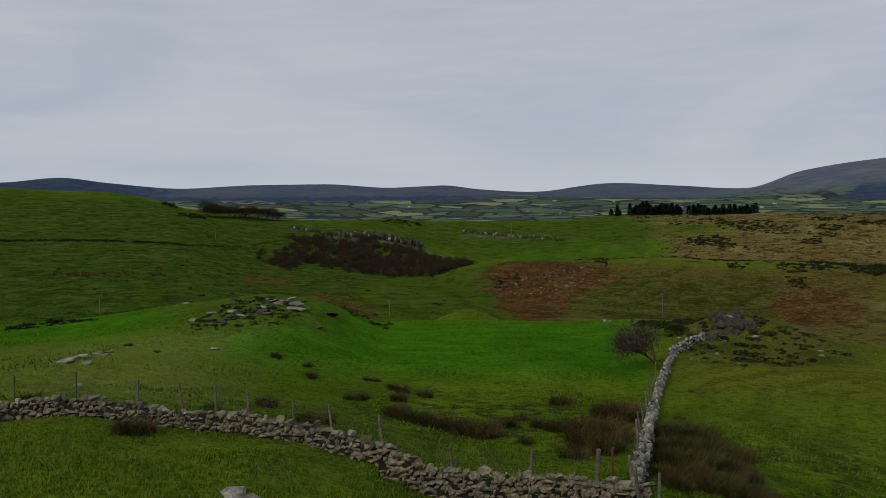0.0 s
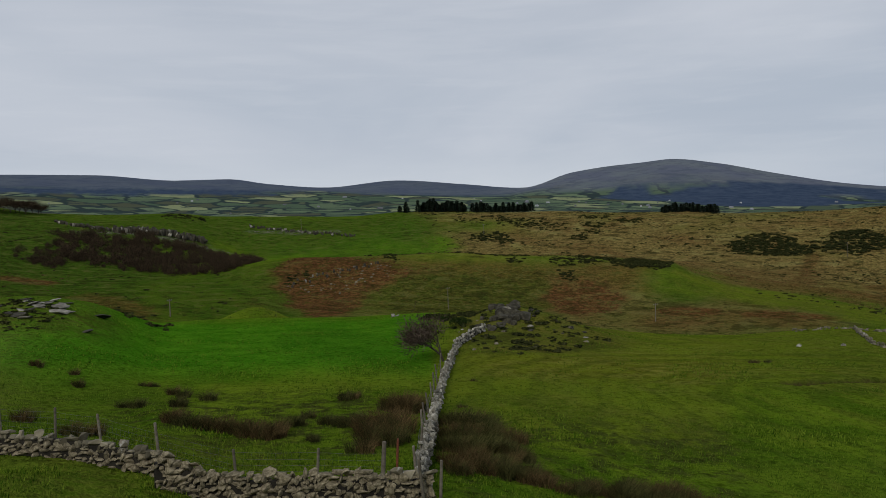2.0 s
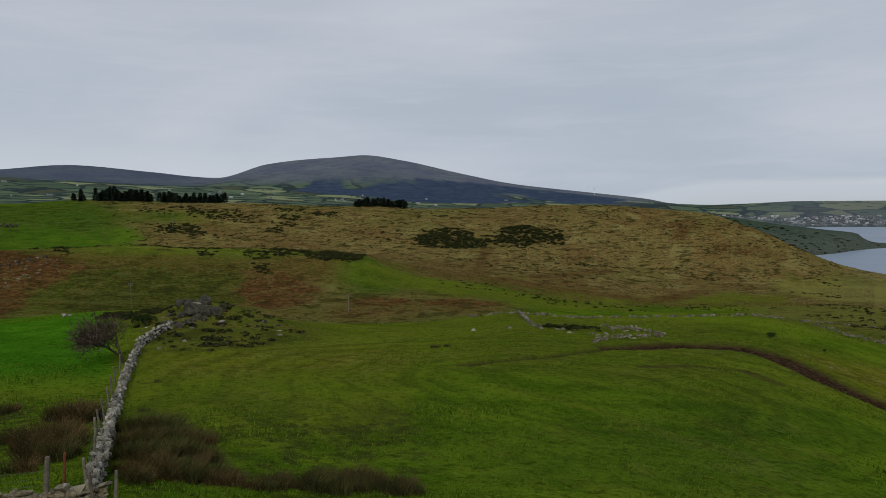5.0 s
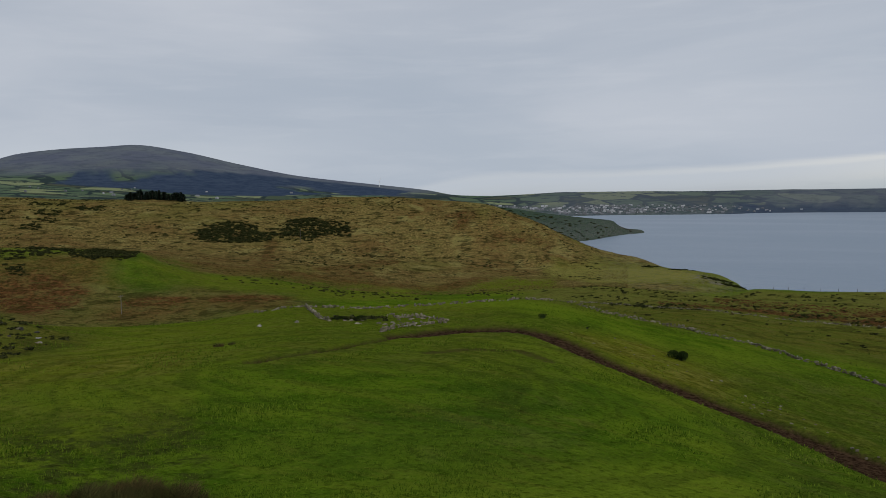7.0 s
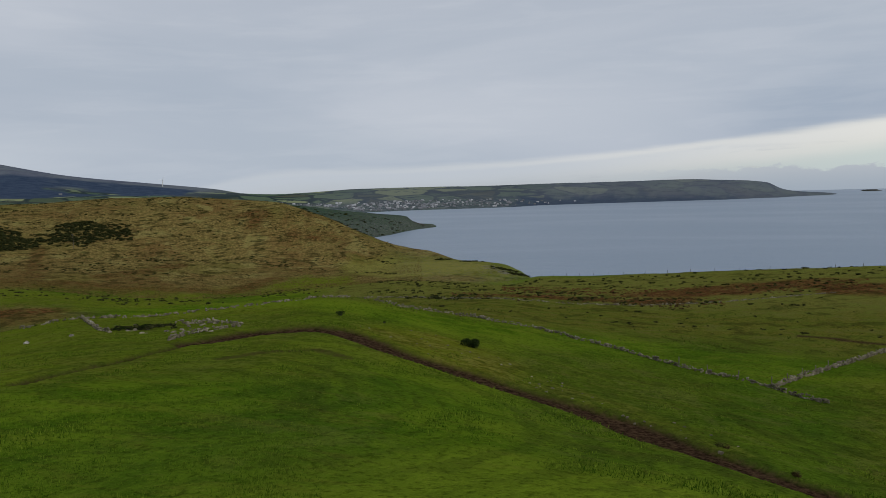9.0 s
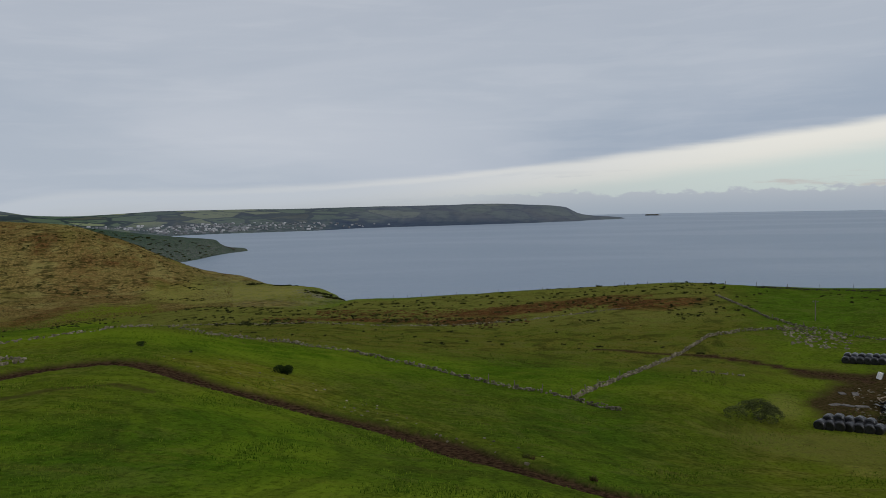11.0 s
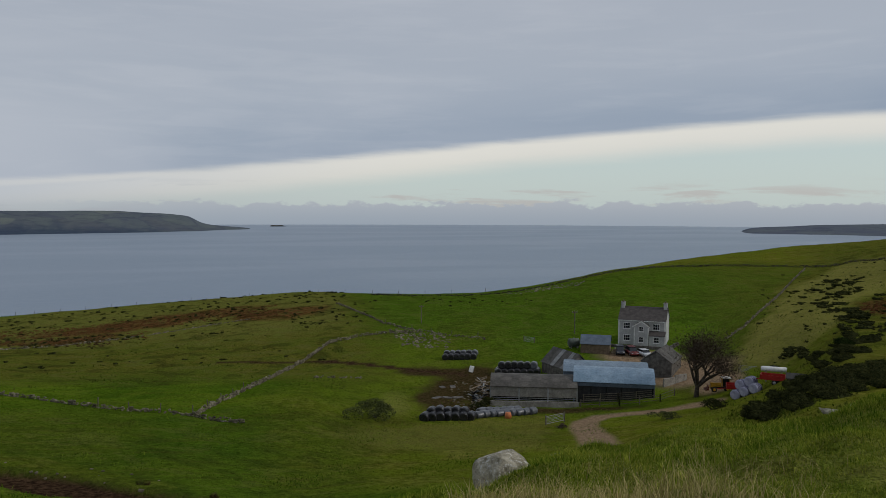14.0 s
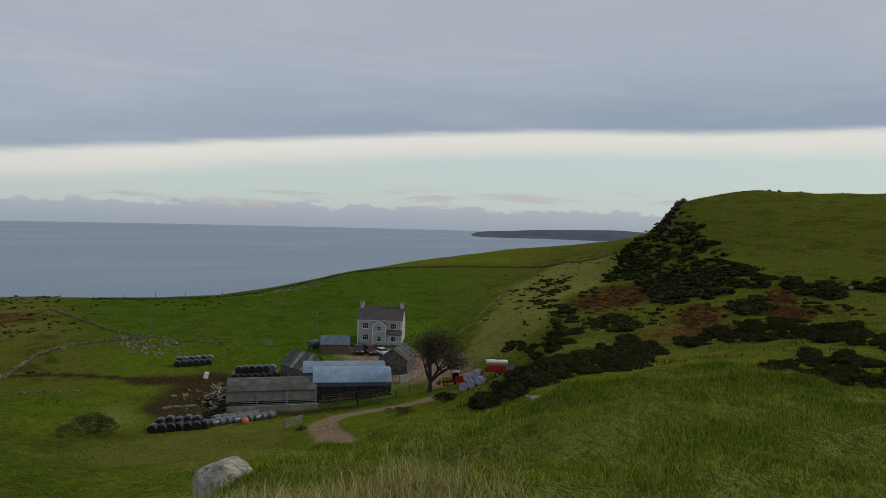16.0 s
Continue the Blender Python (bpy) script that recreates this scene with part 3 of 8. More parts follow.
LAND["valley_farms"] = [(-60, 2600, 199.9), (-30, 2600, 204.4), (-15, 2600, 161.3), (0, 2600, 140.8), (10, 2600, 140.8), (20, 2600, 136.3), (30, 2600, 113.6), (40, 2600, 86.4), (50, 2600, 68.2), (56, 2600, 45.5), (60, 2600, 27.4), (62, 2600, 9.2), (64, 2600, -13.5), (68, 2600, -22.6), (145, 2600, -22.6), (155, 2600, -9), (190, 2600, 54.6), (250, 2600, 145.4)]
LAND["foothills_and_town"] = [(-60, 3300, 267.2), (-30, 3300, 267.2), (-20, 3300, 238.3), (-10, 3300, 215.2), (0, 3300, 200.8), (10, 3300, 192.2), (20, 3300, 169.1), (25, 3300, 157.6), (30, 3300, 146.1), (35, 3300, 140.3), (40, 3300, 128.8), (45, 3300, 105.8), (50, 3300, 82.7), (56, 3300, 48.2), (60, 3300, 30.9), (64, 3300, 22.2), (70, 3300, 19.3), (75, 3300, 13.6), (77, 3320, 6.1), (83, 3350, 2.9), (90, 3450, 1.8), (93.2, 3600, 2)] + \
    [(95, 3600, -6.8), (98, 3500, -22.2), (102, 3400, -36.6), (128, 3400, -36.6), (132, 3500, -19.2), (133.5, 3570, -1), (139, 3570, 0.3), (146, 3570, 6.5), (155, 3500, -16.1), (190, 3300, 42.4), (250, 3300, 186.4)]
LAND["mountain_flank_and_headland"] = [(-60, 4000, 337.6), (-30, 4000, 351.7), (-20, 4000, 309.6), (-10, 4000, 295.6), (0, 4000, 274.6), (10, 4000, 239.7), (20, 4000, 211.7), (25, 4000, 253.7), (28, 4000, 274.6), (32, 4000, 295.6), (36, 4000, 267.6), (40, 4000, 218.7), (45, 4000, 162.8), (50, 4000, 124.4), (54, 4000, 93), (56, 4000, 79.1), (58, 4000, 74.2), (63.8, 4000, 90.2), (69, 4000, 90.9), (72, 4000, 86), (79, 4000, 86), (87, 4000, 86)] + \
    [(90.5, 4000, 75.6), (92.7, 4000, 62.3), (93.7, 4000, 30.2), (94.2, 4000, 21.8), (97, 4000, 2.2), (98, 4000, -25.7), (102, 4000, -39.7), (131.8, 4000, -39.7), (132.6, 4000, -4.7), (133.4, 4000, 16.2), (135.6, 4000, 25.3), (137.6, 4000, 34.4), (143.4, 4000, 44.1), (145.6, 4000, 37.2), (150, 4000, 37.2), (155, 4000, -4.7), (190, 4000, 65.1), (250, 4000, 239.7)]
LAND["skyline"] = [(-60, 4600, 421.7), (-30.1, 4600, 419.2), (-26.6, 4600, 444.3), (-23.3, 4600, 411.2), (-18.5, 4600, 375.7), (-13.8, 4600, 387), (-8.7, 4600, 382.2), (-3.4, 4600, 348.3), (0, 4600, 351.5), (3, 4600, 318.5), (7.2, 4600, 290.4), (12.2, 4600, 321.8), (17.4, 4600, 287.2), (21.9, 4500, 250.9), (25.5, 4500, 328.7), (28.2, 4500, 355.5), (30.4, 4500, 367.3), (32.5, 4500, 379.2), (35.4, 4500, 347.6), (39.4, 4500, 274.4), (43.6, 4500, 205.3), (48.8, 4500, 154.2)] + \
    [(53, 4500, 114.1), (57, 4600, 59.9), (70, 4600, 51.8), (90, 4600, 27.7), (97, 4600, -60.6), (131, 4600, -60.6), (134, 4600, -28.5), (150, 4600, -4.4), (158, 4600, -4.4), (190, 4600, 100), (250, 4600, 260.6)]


def slopes(x, y):
    """Slopes of a monotone curve through the knots (last axis)."""
    h = np.diff(x)
    s = np.diff(y) / h
    m = np.zeros_like(y)
    a, b = s[..., :-1], s[..., 1:]
    w1, w2 = 2 * h[..., 1:] + h[..., :-1], h[..., 1:] + 2 * h[..., :-1]
    ok = a * b > 0
    den = np.where(ok, w1 / np.where(ok, a, 1) + w2 / np.where(ok, b, 1), 1)
    m[..., 1:-1] = np.where(ok, (w1 + w2) / den, 0)
    m[..., 0], m[..., -1] = s[..., 0], s[..., -1]
    return m


def along(xk, yk, mk, x):
    """One curve at many places."""
    i = np.clip(np.searchsorted(xk, x) - 1, 0, len(xk) - 2)
    h = xk[i + 1] - xk[i]
    u = (x - xk[i]) / h
    return (yk[i] * (1 + 2 * u) * (1 - u) ** 2 + mk[i] * h * u * (1 - u) ** 2
            + yk[i + 1] * u * u * (3 - 2 * u) + mk[i + 1] * h * u * u * (u - 1))


def wrapped(col):
    out = {}
    for name, rows in LAND.items():
        k = np.array(rows, float)
        k = np.concatenate([k - (360, 0, 0), k, k + (360, 0, 0)])
        out[name] = (k[:, 0], k[:, col], slopes(k[:, 0], k[:, col]))
    return out


FAR, HIGH = wrapped(1), wrapped(2)


def hashed(ix, iy, seed):
    n = (ix.astype(np.int64) * 374761393 + iy.astype(np.int64) * 668265263 + seed * 974634777) & 0x7FFFFFFF
    n = ((n ^ (n >> 13)) * 1274126177) & 0x7FFFFFFF
    return ((n ^ (n >> 16)) & 0xFFFF) / 65535.0


def swell(x, y, size, seed=0, octaves=3):
    """Smooth noise, -1 to 1, with features of that size in metres."""
    total, amp, norm = 0.0, 1.0, 0.0
    for o in range(octaves):
        u, v = x / size * 2 ** o + 17.3 * o, y / size * 2 ** o - 9.1 * o
        iu, iv = np.floor(u), np.floor(v)
        fu, fv = u - iu, v - iv
        fu, fv = fu * fu * (3 - 2 * fu), fv * fv * (3 - 2 * fv)
        a, b = hashed(iu, iv, seed + o), hashed(iu + 1, iv, seed + o)
        c, d = hashed(iu, iv + 1, seed + o), hashed(iu + 1, iv + 1, seed + o)
        total = total + amp * ((a * (1 - fu) + b * fu) * (1 - fv) + (c * (1 - fu) + d * fu) * fv)
        norm += amp
        amp *= 0.5
    return 2 * total / norm - 1


def at(bearing, dist):
    b, r = np.radians(bearing), dist + 0.6
    return r * np.sin(b), r * np.cos(b)


def smooth(e0, e1, v):
    u = np.clip((v - e0) / (e1 - e0), 0, 1)
    return u * u * (3 - 2 * u)


# single mounds and outcrops: bearing, distance, radius across, radius along, height
MOUNDS = [(1.8, 152, 8, 9, 5.2), (-14, 94, 5, 7, 0.5), (20.5, 101, 5, 5, 1.7), (24.0, 101, 6, 5, 1.2), (42, 62, 20, 16, 0.5), (57, 520, 26, 14, 6), (61.5, 478, 18, 9, 4), (30, 300, 16, 12, 2),
          (-26, 62, 6, 6, 0.7), (-15, 27, 2.2, 2.0, 0.55)]


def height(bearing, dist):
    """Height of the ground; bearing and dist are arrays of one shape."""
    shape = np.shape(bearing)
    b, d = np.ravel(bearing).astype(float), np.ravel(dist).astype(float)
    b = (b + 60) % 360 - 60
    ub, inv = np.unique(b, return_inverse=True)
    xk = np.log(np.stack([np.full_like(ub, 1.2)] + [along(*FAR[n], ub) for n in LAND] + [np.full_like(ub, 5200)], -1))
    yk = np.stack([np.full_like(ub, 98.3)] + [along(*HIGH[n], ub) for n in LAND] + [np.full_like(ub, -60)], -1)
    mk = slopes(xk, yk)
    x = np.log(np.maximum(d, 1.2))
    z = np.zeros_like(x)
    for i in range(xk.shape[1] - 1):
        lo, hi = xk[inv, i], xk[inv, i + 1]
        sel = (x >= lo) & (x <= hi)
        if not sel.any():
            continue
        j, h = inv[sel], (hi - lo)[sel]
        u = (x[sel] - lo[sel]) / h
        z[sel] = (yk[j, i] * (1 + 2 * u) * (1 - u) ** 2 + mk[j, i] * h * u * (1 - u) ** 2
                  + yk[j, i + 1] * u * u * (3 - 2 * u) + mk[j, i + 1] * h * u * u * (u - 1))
    px, py = at(b, d)
    for mb, md, ra, rd, mh in MOUNDS:
        mx, my = at(mb, md)
        c, s = np.cos(np.radians(mb)), np.sin(np.radians(mb))
        across, out = (px - mx) * c - (py - my) * s, (px - mx) * s + (py - my) * c
        z += mh * np.exp(-(across / ra) ** 2 - (out / rd) ** 2)
    # tussocks underfoot, hummocks in the pasture, rough moor, far hills
    near = 1 - smooth(40, 90, d)
    z += 0.27 * smooth(5, 8, d) * (1 - smooth(16, 22, d)) * smooth(100, 106, b) * (swell(px, py, 1.9, 15, 2) + 0.6 * swell(px, py, 0.85, 16, 2))
    z += 0.035 * near * smooth(2, 6, d) * swell(px, py, 0.7, 3, 2) + near * smooth(3, 10, d) * ((0.10 + 0.14 * smooth(34, 20, d) * smooth(20, 8, np.abs(b + 8) - 14)) * swell(px, py, 3.5, 5, 3) + 0.07 * (1 - smooth(16, 26, d)) * swell(px, py, 1.3, 6, 2))
    z += 0.10 * smooth(18, 60, d) * (1 - smooth(400, 900, d)) * swell(px, py, 11, 7, 3)
    z += 0.20 * smooth(60, 100, d) * (1 - smooth(500, 900, d)) * swell(px, py, 5.5, 17, 3) * smooth(0.0, 0.5, 0.25 + swell(px, py, 60, 18, 2))
    z += 0.7 * smooth(134, 140, b) * smooth(90, 140, d) * (1 - smooth(420, 600, d)) * swell(px, py, 14, 13, 3)
    z += 0.9 * smooth(190, 330, d) * (1 - smooth(900, 1600, d)) * swell(px, py, 46, 9, 4)
    z += 7.0 * smooth(900, 2200, d) * (1 - smooth(4000, 4500, d)) * swell(px, py, 420, 11, 4) * smooth(0, 30, z)
    return z.reshape(shape)


def ground(x, y):
    """Height of the ground under a place or places of the plan."""
    b, d = np.degrees(np.arctan2(x, y)), np.maximum(np.hypot(x, y) - 0.6, 0.0)
    h = height(np.atleast_1d(b), np.atleast_1d(d))
    return float(h[0]) if np.ndim(x) == 0 else h



# ---- the ground: one sheet to the horizon ----
def mesh_object(name, verts, faces, mat, smooth_shade=True):
    me = bpy.data.meshes.new(name)
    me.from_pydata(verts, [], faces)
    me.materials.append(MATS[mat])
    me.polygons.foreach_set("use_smooth", np.full(len(me.polygons), smooth_shade))
    me.update()
    return new(name, me)


bearings = np.concatenate([np.arange(-33.0, 163.5, 0.165), np.arange(164.0, 326.0, 1.5)])


def rings(lo, hi, step):
    return np.exp(np.arange(math.log(lo), math.log(hi) - 0.4 * step, step))


dists = np.concatenate([[1.2, 2.0, 3.0], rings(4, 30, 0.022), rings(30, 130, 0.0095), rings(130, 700, 0.0125), rings(700, 4950, 0.022), [4950.0]])
BB, DD = np.meshgrid(bearings, dists, indexing="ij")
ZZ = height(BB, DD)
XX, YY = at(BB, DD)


def blot(patches, ragged=0.8, size=16.0):
    """Where the patches lie, 0 to 1: rows of bearing, distance, half width across and along, with ragged edges."""
    out = np.zeros_like(XX)
    wob = swell(XX, YY, size, 21, 4) * ragged
    for pb, pd, ra, rd in patches:
        mx, my = at(pb, pd)
        cs, sn = math.cos(radians(pb)), math.sin(radians(pb))
        u, v = ((XX - mx) * cs - (YY - my) * sn) / ra, ((XX - mx) * sn + (YY - my) * cs) / rd
        out = np.maximum(out, smooth(1.25, 0.7, np.sqrt(u * u + v * v) + wob))
    return out


def strip(points, width, ragged=0.5):
    """A way along the points (bearing, distance), of that width, 0 to 1."""
    best = np.full(XX.shape, 1e9)
    w = [at(*q) for q in points]
    for (x0, y0), (x1, y1) in zip(w, w[1:]):
        dx, dy = x1 - x0, y1 - y0
        u = np.clip(((XX - x0) * dx + (YY - y0) * dy) / (dx * dx + dy * dy), 0, 1)
        best = np.minimum(best, np.hypot(XX - x0 - u * dx, YY - y0 - u * dy))
    return smooth(width * 0.62, width * 0.36, best + ragged * swell(XX, YY, 4.0, 33, 3))


def zone(b0, b1, d0, d1, soft_b=3.0, soft_d=0.12):
    """A sector of the plan with soft, wavering borders."""
    wb = BB + 1.2 * soft_b * swell(XX, YY, 40, 41, 3)
    wd = DD * (1 + soft_d * swell(XX, YY, 30, 43, 3))
    return (smooth(b0 - soft_b, b0 + soft_b, wb) * smooth(b1 + soft_b, b1 - soft_b, wb)
            * smooth(d0 * (1 - soft_d), d0 * (1 + soft_d), wd) * smooth(d1 * (1 + soft_d), d1 * (1 - soft_d), wd))


def inside(poly, b, d):
    """Which places lie inside an outline of bearings and distances."""
    hit = np.zeros(np.shape(b), bool)
    for (b0, d0), (b1, d1) in zip(poly, poly[1:] + poly[:1]):
        if b0 != b1:
            hit ^= ((b0 > b) != (b1 > b)) & (d < (d1 - d0) * (b - b0) / (b1 - b0) + d0)
    return hit


def patch(poly, ragged=0.05, size=9.0, soft=0.02):
    """Ground within an outline, 0 to 1, with a frayed edge."""
    out = np.zeros_like(XX)
    main = bearings[:int(np.searchsorted(bearings, 163.5))]
    bs, ds = [q[0] for q in poly], [q[1] for q in poly]
    i0, i1 = np.searchsorted(main, (min(bs) - 2.5, max(bs) + 2.5))
    j0, j1 = np.searchsorted(dists, (min(ds) * 0.84, max(ds) * 1.18))
    cut = (slice(i0, i1), slice(j0, j1))
    x, y = XX[cut], YY[cut]
    b = BB[cut] + 25 * ragged * swell(x, y, size, 91, 4)
    d = DD[cut] * (1 + ragged * swell(x, y, size, 92, 4))
    for u, v in ((0, 0), (1, 0.6), (-1, -0.6), (0.6, -1), (-0.6, 1)):
        out[cut] += 0.2 * inside(poly, b + 20 * soft * u, d * (1 + soft * v))
    return out


TRACK = [(40, 66), (44.6, 72.3), (48.4, 80), (51.4, 87.5), (54.9, 92.7), (59.2, 94.4), (61.9, 92.5), (65.9, 83.6), (71.6, 77.9), (79.2, 72), (83, 67.5), (86.5, 60), (91, 55), (97.5, 50.5), (106, 44)]
BRACKEN = [(41, 248, 15, 9), (33, 250, 10, 8), (79, 222, 34, 8), (88, 246, 32, 13), (95, 257, 20, 15), (99, 240, 14, 13), (-13, 300, 10, 10), (155.5, 131, 6, 6), (149.5, 120, 7, 6)]
# outlines of plant cover and shaded slopes, by bearing and distance, traced from the camera's view
RUST = [[(2.8, 305), (4.3, 328), (8.2, 325), (13.3, 299), (15.3, 296), (13.3, 282), (11.3, 273), (9.7, 258), (7.8, 223), (5.6, 215), (4.8, 235), (3.6, 260), (3.1, 283)],
        [(23.5, 280), (26.8, 289), (28.9, 278), (28.9, 251), (25.6, 234), (22.9, 259)],
        [(140.0, 170), (141.7, 183), (143.6, 193), (145.5, 183), (145.9, 161), (144.6, 153), (142.7, 149), (140.8, 155)],
        [(147.9, 138), (149.2, 149), (150.8, 141), (150.6, 125), (148.8, 121)],
        [(153.7, 156), (155.0, 156), (155.7, 139), (157.0, 122), (156.5, 119), (154.5, 122), (153.6, 129)]]
RUST_THIN = [[(34.5, 357), (38.2, 360), (41.5, 413), (41.8, 360), (45.7, 378), (49.8, 445), (50.3, 439), (48.3, 386), (48.8, 372), (52.8, 374), (54.7, 362), (52.8, 350), (48.8, 348), (44.1, 340), (39.6, 330), (36.1, 338)],
             [(41.2, 465), (41.7, 463), (41.2, 382), (40.4, 371)], [(143.7, 120), (148.4, 123), (147.9, 107), (144.7, 112)], [(1.0, 190), (3.4, 200), (5.1, 190), (4.6, 150), (1.4, 150)],
             [(-10.1, 261), (-6.9, 248), (-5.0, 206), (-7.0, 175), (-10.1, 180)]]
# lee sides of two hummocks, their shade painted with bracken brown
SHADED_LEES = [[(53.7, 527), (55.6, 525), (57.9, 519), (58.9, 522), (58.1, 512), (56.1, 510), (54.4, 516)], [(57.7, 503), (60.1, 512), (62.2, 516), (62.5, 510), (60.1, 498), (58.3, 498)]]
OLIVE_FACE = [(13.3, 282), (18.8, 300), (23.5, 297), (23.5, 205), (13.7, 195), (9.7, 240), (11.3, 273)]
GREEN_SHELF = [(2.6, 518), (6.9, 500), (9.8, 535), (13.4, 574), (15.3, 514), (17.3, 482), (14.0, 380), (6.8, 365), (2.6, 400)]
GREEN_STRIP = [(31.5, 292), (32.8, 300), (34.4, 325), (36.6, 320), (39.9, 318), (44.1, 326), (48.8, 344), (52.3, 353), (52.3, 262), (47.8, 252), (43.1, 250), (41.7, 256), (38.2, 268), (36.9, 280), (34.4, 288)]
GREEN_CORNER = [(55.2, 352), (56.8, 385), (58.4, 402), (62.7, 396), (64, 286), (58.4, 290)]
PALE_SLOPE = [(132.4, 155), (133.8, 176), (135.8, 238), (138.2, 281), (141.1, 298), (144.0, 277), (144.5, 227), (142.6, 196), (140.2, 186), (139.0, 148), (137.1, 133), (135.4, 127), (132.4, 143)]
CRAG_ROUGH = [(15.2, 112), (17.2, 114), (19.3, 112), (21.4, 110), (24.0, 108), (27.8, 96), (26.1, 81), (22.6, 75), (19.2, 72), (17.6, 74), (16.4, 90)]
FOREST = [(27.1, 3340), (29.6, 3742), (34.7, 3637), (40.6, 3962), (46.7, 4078), (52.0, 3964), (50.5, 3457), (44.0, 3050), (40.6, 2832), (35.5, 2807), (32.2, 3120)]
VERGE = [(62.0, 98), (68.4, 105), (74.3, 94), (79.0, 84), (86.7, 71), (92, 62), (90, 58), (82.6, 69), (74.3, 81), (68.3, 86), (63.3, 94)]
DARK_MEADOW = [(82.2, 155), (90.1, 193), (100.3, 176), (97.7, 143), (90.9, 134), (84.2, 139)]
BROWN_BANK = [(102.0, 94), (110, 108), (119.3, 116), (119.3, 81), (112.4, 78), (106.2, 89)]
track = np.maximum(strip(TRACK[3:], 5.2, 0.7), 0.9 * strip(TRACK[:4], 1.5, 0.5))
ZZ -= 0.55 * track * smooth(30, 40, DD)
a = np.zeros((*XX.shape, 4))
a[..., 0] = np.maximum.reduce([blot(BRACKEN), 0.8 * strip([(36, 367), (40.9, 358), (45.3, 364), (50, 362), (54.2, 360), (57.2, 399)], 16.0, 3.0), 0.7 * strip([(41.6, 470), (41.5, 455), (41.2, 420), (41.1, 373)], 7.0, 1.5), 0.7 * strip([(45.3, 388), (47.6, 412), (50.4, 447)], 11.0, 2.0), 0.7 * zone(29, 41, 222, 262, 2) * smooth(-0.3, 0.4, swell(XX, YY, 14, 53)), 0.55 * zone(3, 26, 215, 300, 3) * smooth(-0.1, 0.5, swell(XX, YY, 16, 51))])
green_land = np.maximum(patch(GREEN_STRIP), patch(GREEN_CORNER))
face = patch(OLIVE_FACE, 0.08)
a[..., 0] = np.maximum.reduce([a[..., 0] * (1 - 0.9 * green_land) * (1 - 0.6 * face)] + [patch(q) for q in RUST] + [0.62 * patch(q, 0.07) for q in RUST_THIN] + [0.38 * face, 0.55 * zone(12, 31, 277, 304, 1.5, 0.03)] + [0.9 * patch(q, 0.03, 9.0, 0.008) for q in SHADED_LEES])
a[..., 1] = np.maximum.reduce([zone(17, 75, 330, 700, 5), 0.35 * zone(6, 24, 205, 320, 4), 0.7 * zone(22, 44, 205, 300, 3)]) * (1 - 0.9 * zone(31, 56, 262, 345, 2)) * (1 - 0.4 * zone(65, 78, 385, 470, 1.5))
a[..., 1] *= (1 - 0.95 * green_land) * (1 - 0.95 * face) * (1 - 0.9 * patch(GREEN_SHELF))
a[..., 2] = np.clip(zone(61, 106, 148, 330, 3) + zone(137, 170, 95, 500, 2) * 0.7 + 0.5 * zone(131, 145, 160, 330, 2)
                    + 0.8 * zone(17, 29, 84, 118, 1) + 0.5 * zone(-20, -8, 80, 112, 3) + 0.4 * zone(104, 122, 88, 106, 2) + 0.35 * zone(-40, 5, 5, 40, 3) + 0.45 * zone(104, 172, 4, 22, 3), 0, 1)
a[..., 3] = np.maximum(zone(-34, 14.6, 66, 128, 0.4) * (1 - 0.8 * zone(-34, -18, 40, 84, 4)), zone(104, 137, 176, 300, 1.5) * 0.8)
a[..., 3] = np.maximum.reduce([a[..., 3], 0.1 * green_land, 0.5 * patch(GREEN_SHELF)])
a[..., 2] = np.clip(a[..., 2] + 0.9 * patch(CRAG_ROUGH, 0.04, 3.0) + 0.2 * patch(PALE_SLOPE), 0, 1)
b2 = np.zeros_like(a)
b2[..., 0] = np.maximum.reduce([track, 0.9 * blot([(113.4, 140, 7, 17), (110.5, 151, 8, 5), (111.2, 127, 5, 10), (113.5, 120, 5, 5), (121, 121.5, 12, 1.6)], 0.35, 5.0), strip([(95, 163), (103, 160), (109, 152), (113, 148)], 2.6),
                                0.55 * strip([(53, 73), (56, 76), (60, 77), (62, 74)], 1.6), 0.5 * blot([(129, 143, 6, 14)])])
b2[..., 1] = np.maximum.reduce([blot([(-5, 468, 38, 9), (5, 540, 30, 6), (147.2, 245, 3, 18), (75.2, 415, 12, 9), (73.5, 425, 9, 7)], 0.4, 6.0), 0.8 * zone(66, 150, 330, 700, 1) * smooth(66, 30, ZZ) * (ZZ > 0)])
b2[..., 2] = np.maximum(strip([(131, 117.5), (127.7, 116.6), (125.3, 116.6), (123.3, 115.6), (122.1, 112), (121.9, 106), (122.4, 97), (122.9, 88), (123.2, 80)], 4.0, 0.2), blot([(129, 146, 9, 12), (126, 160, 9, 6), (131.5, 133, 4, 8)], 0.2))
b2[..., 3] = np.maximum(zone(105, 170, 4, 22, 4, 0.2) * 0.45, 0.55 * blot([(107.8, 120, 3, 9)]) + 0.5 * zone(-40, -14, 45, 80, 4))
d4 = np.zeros_like(a)
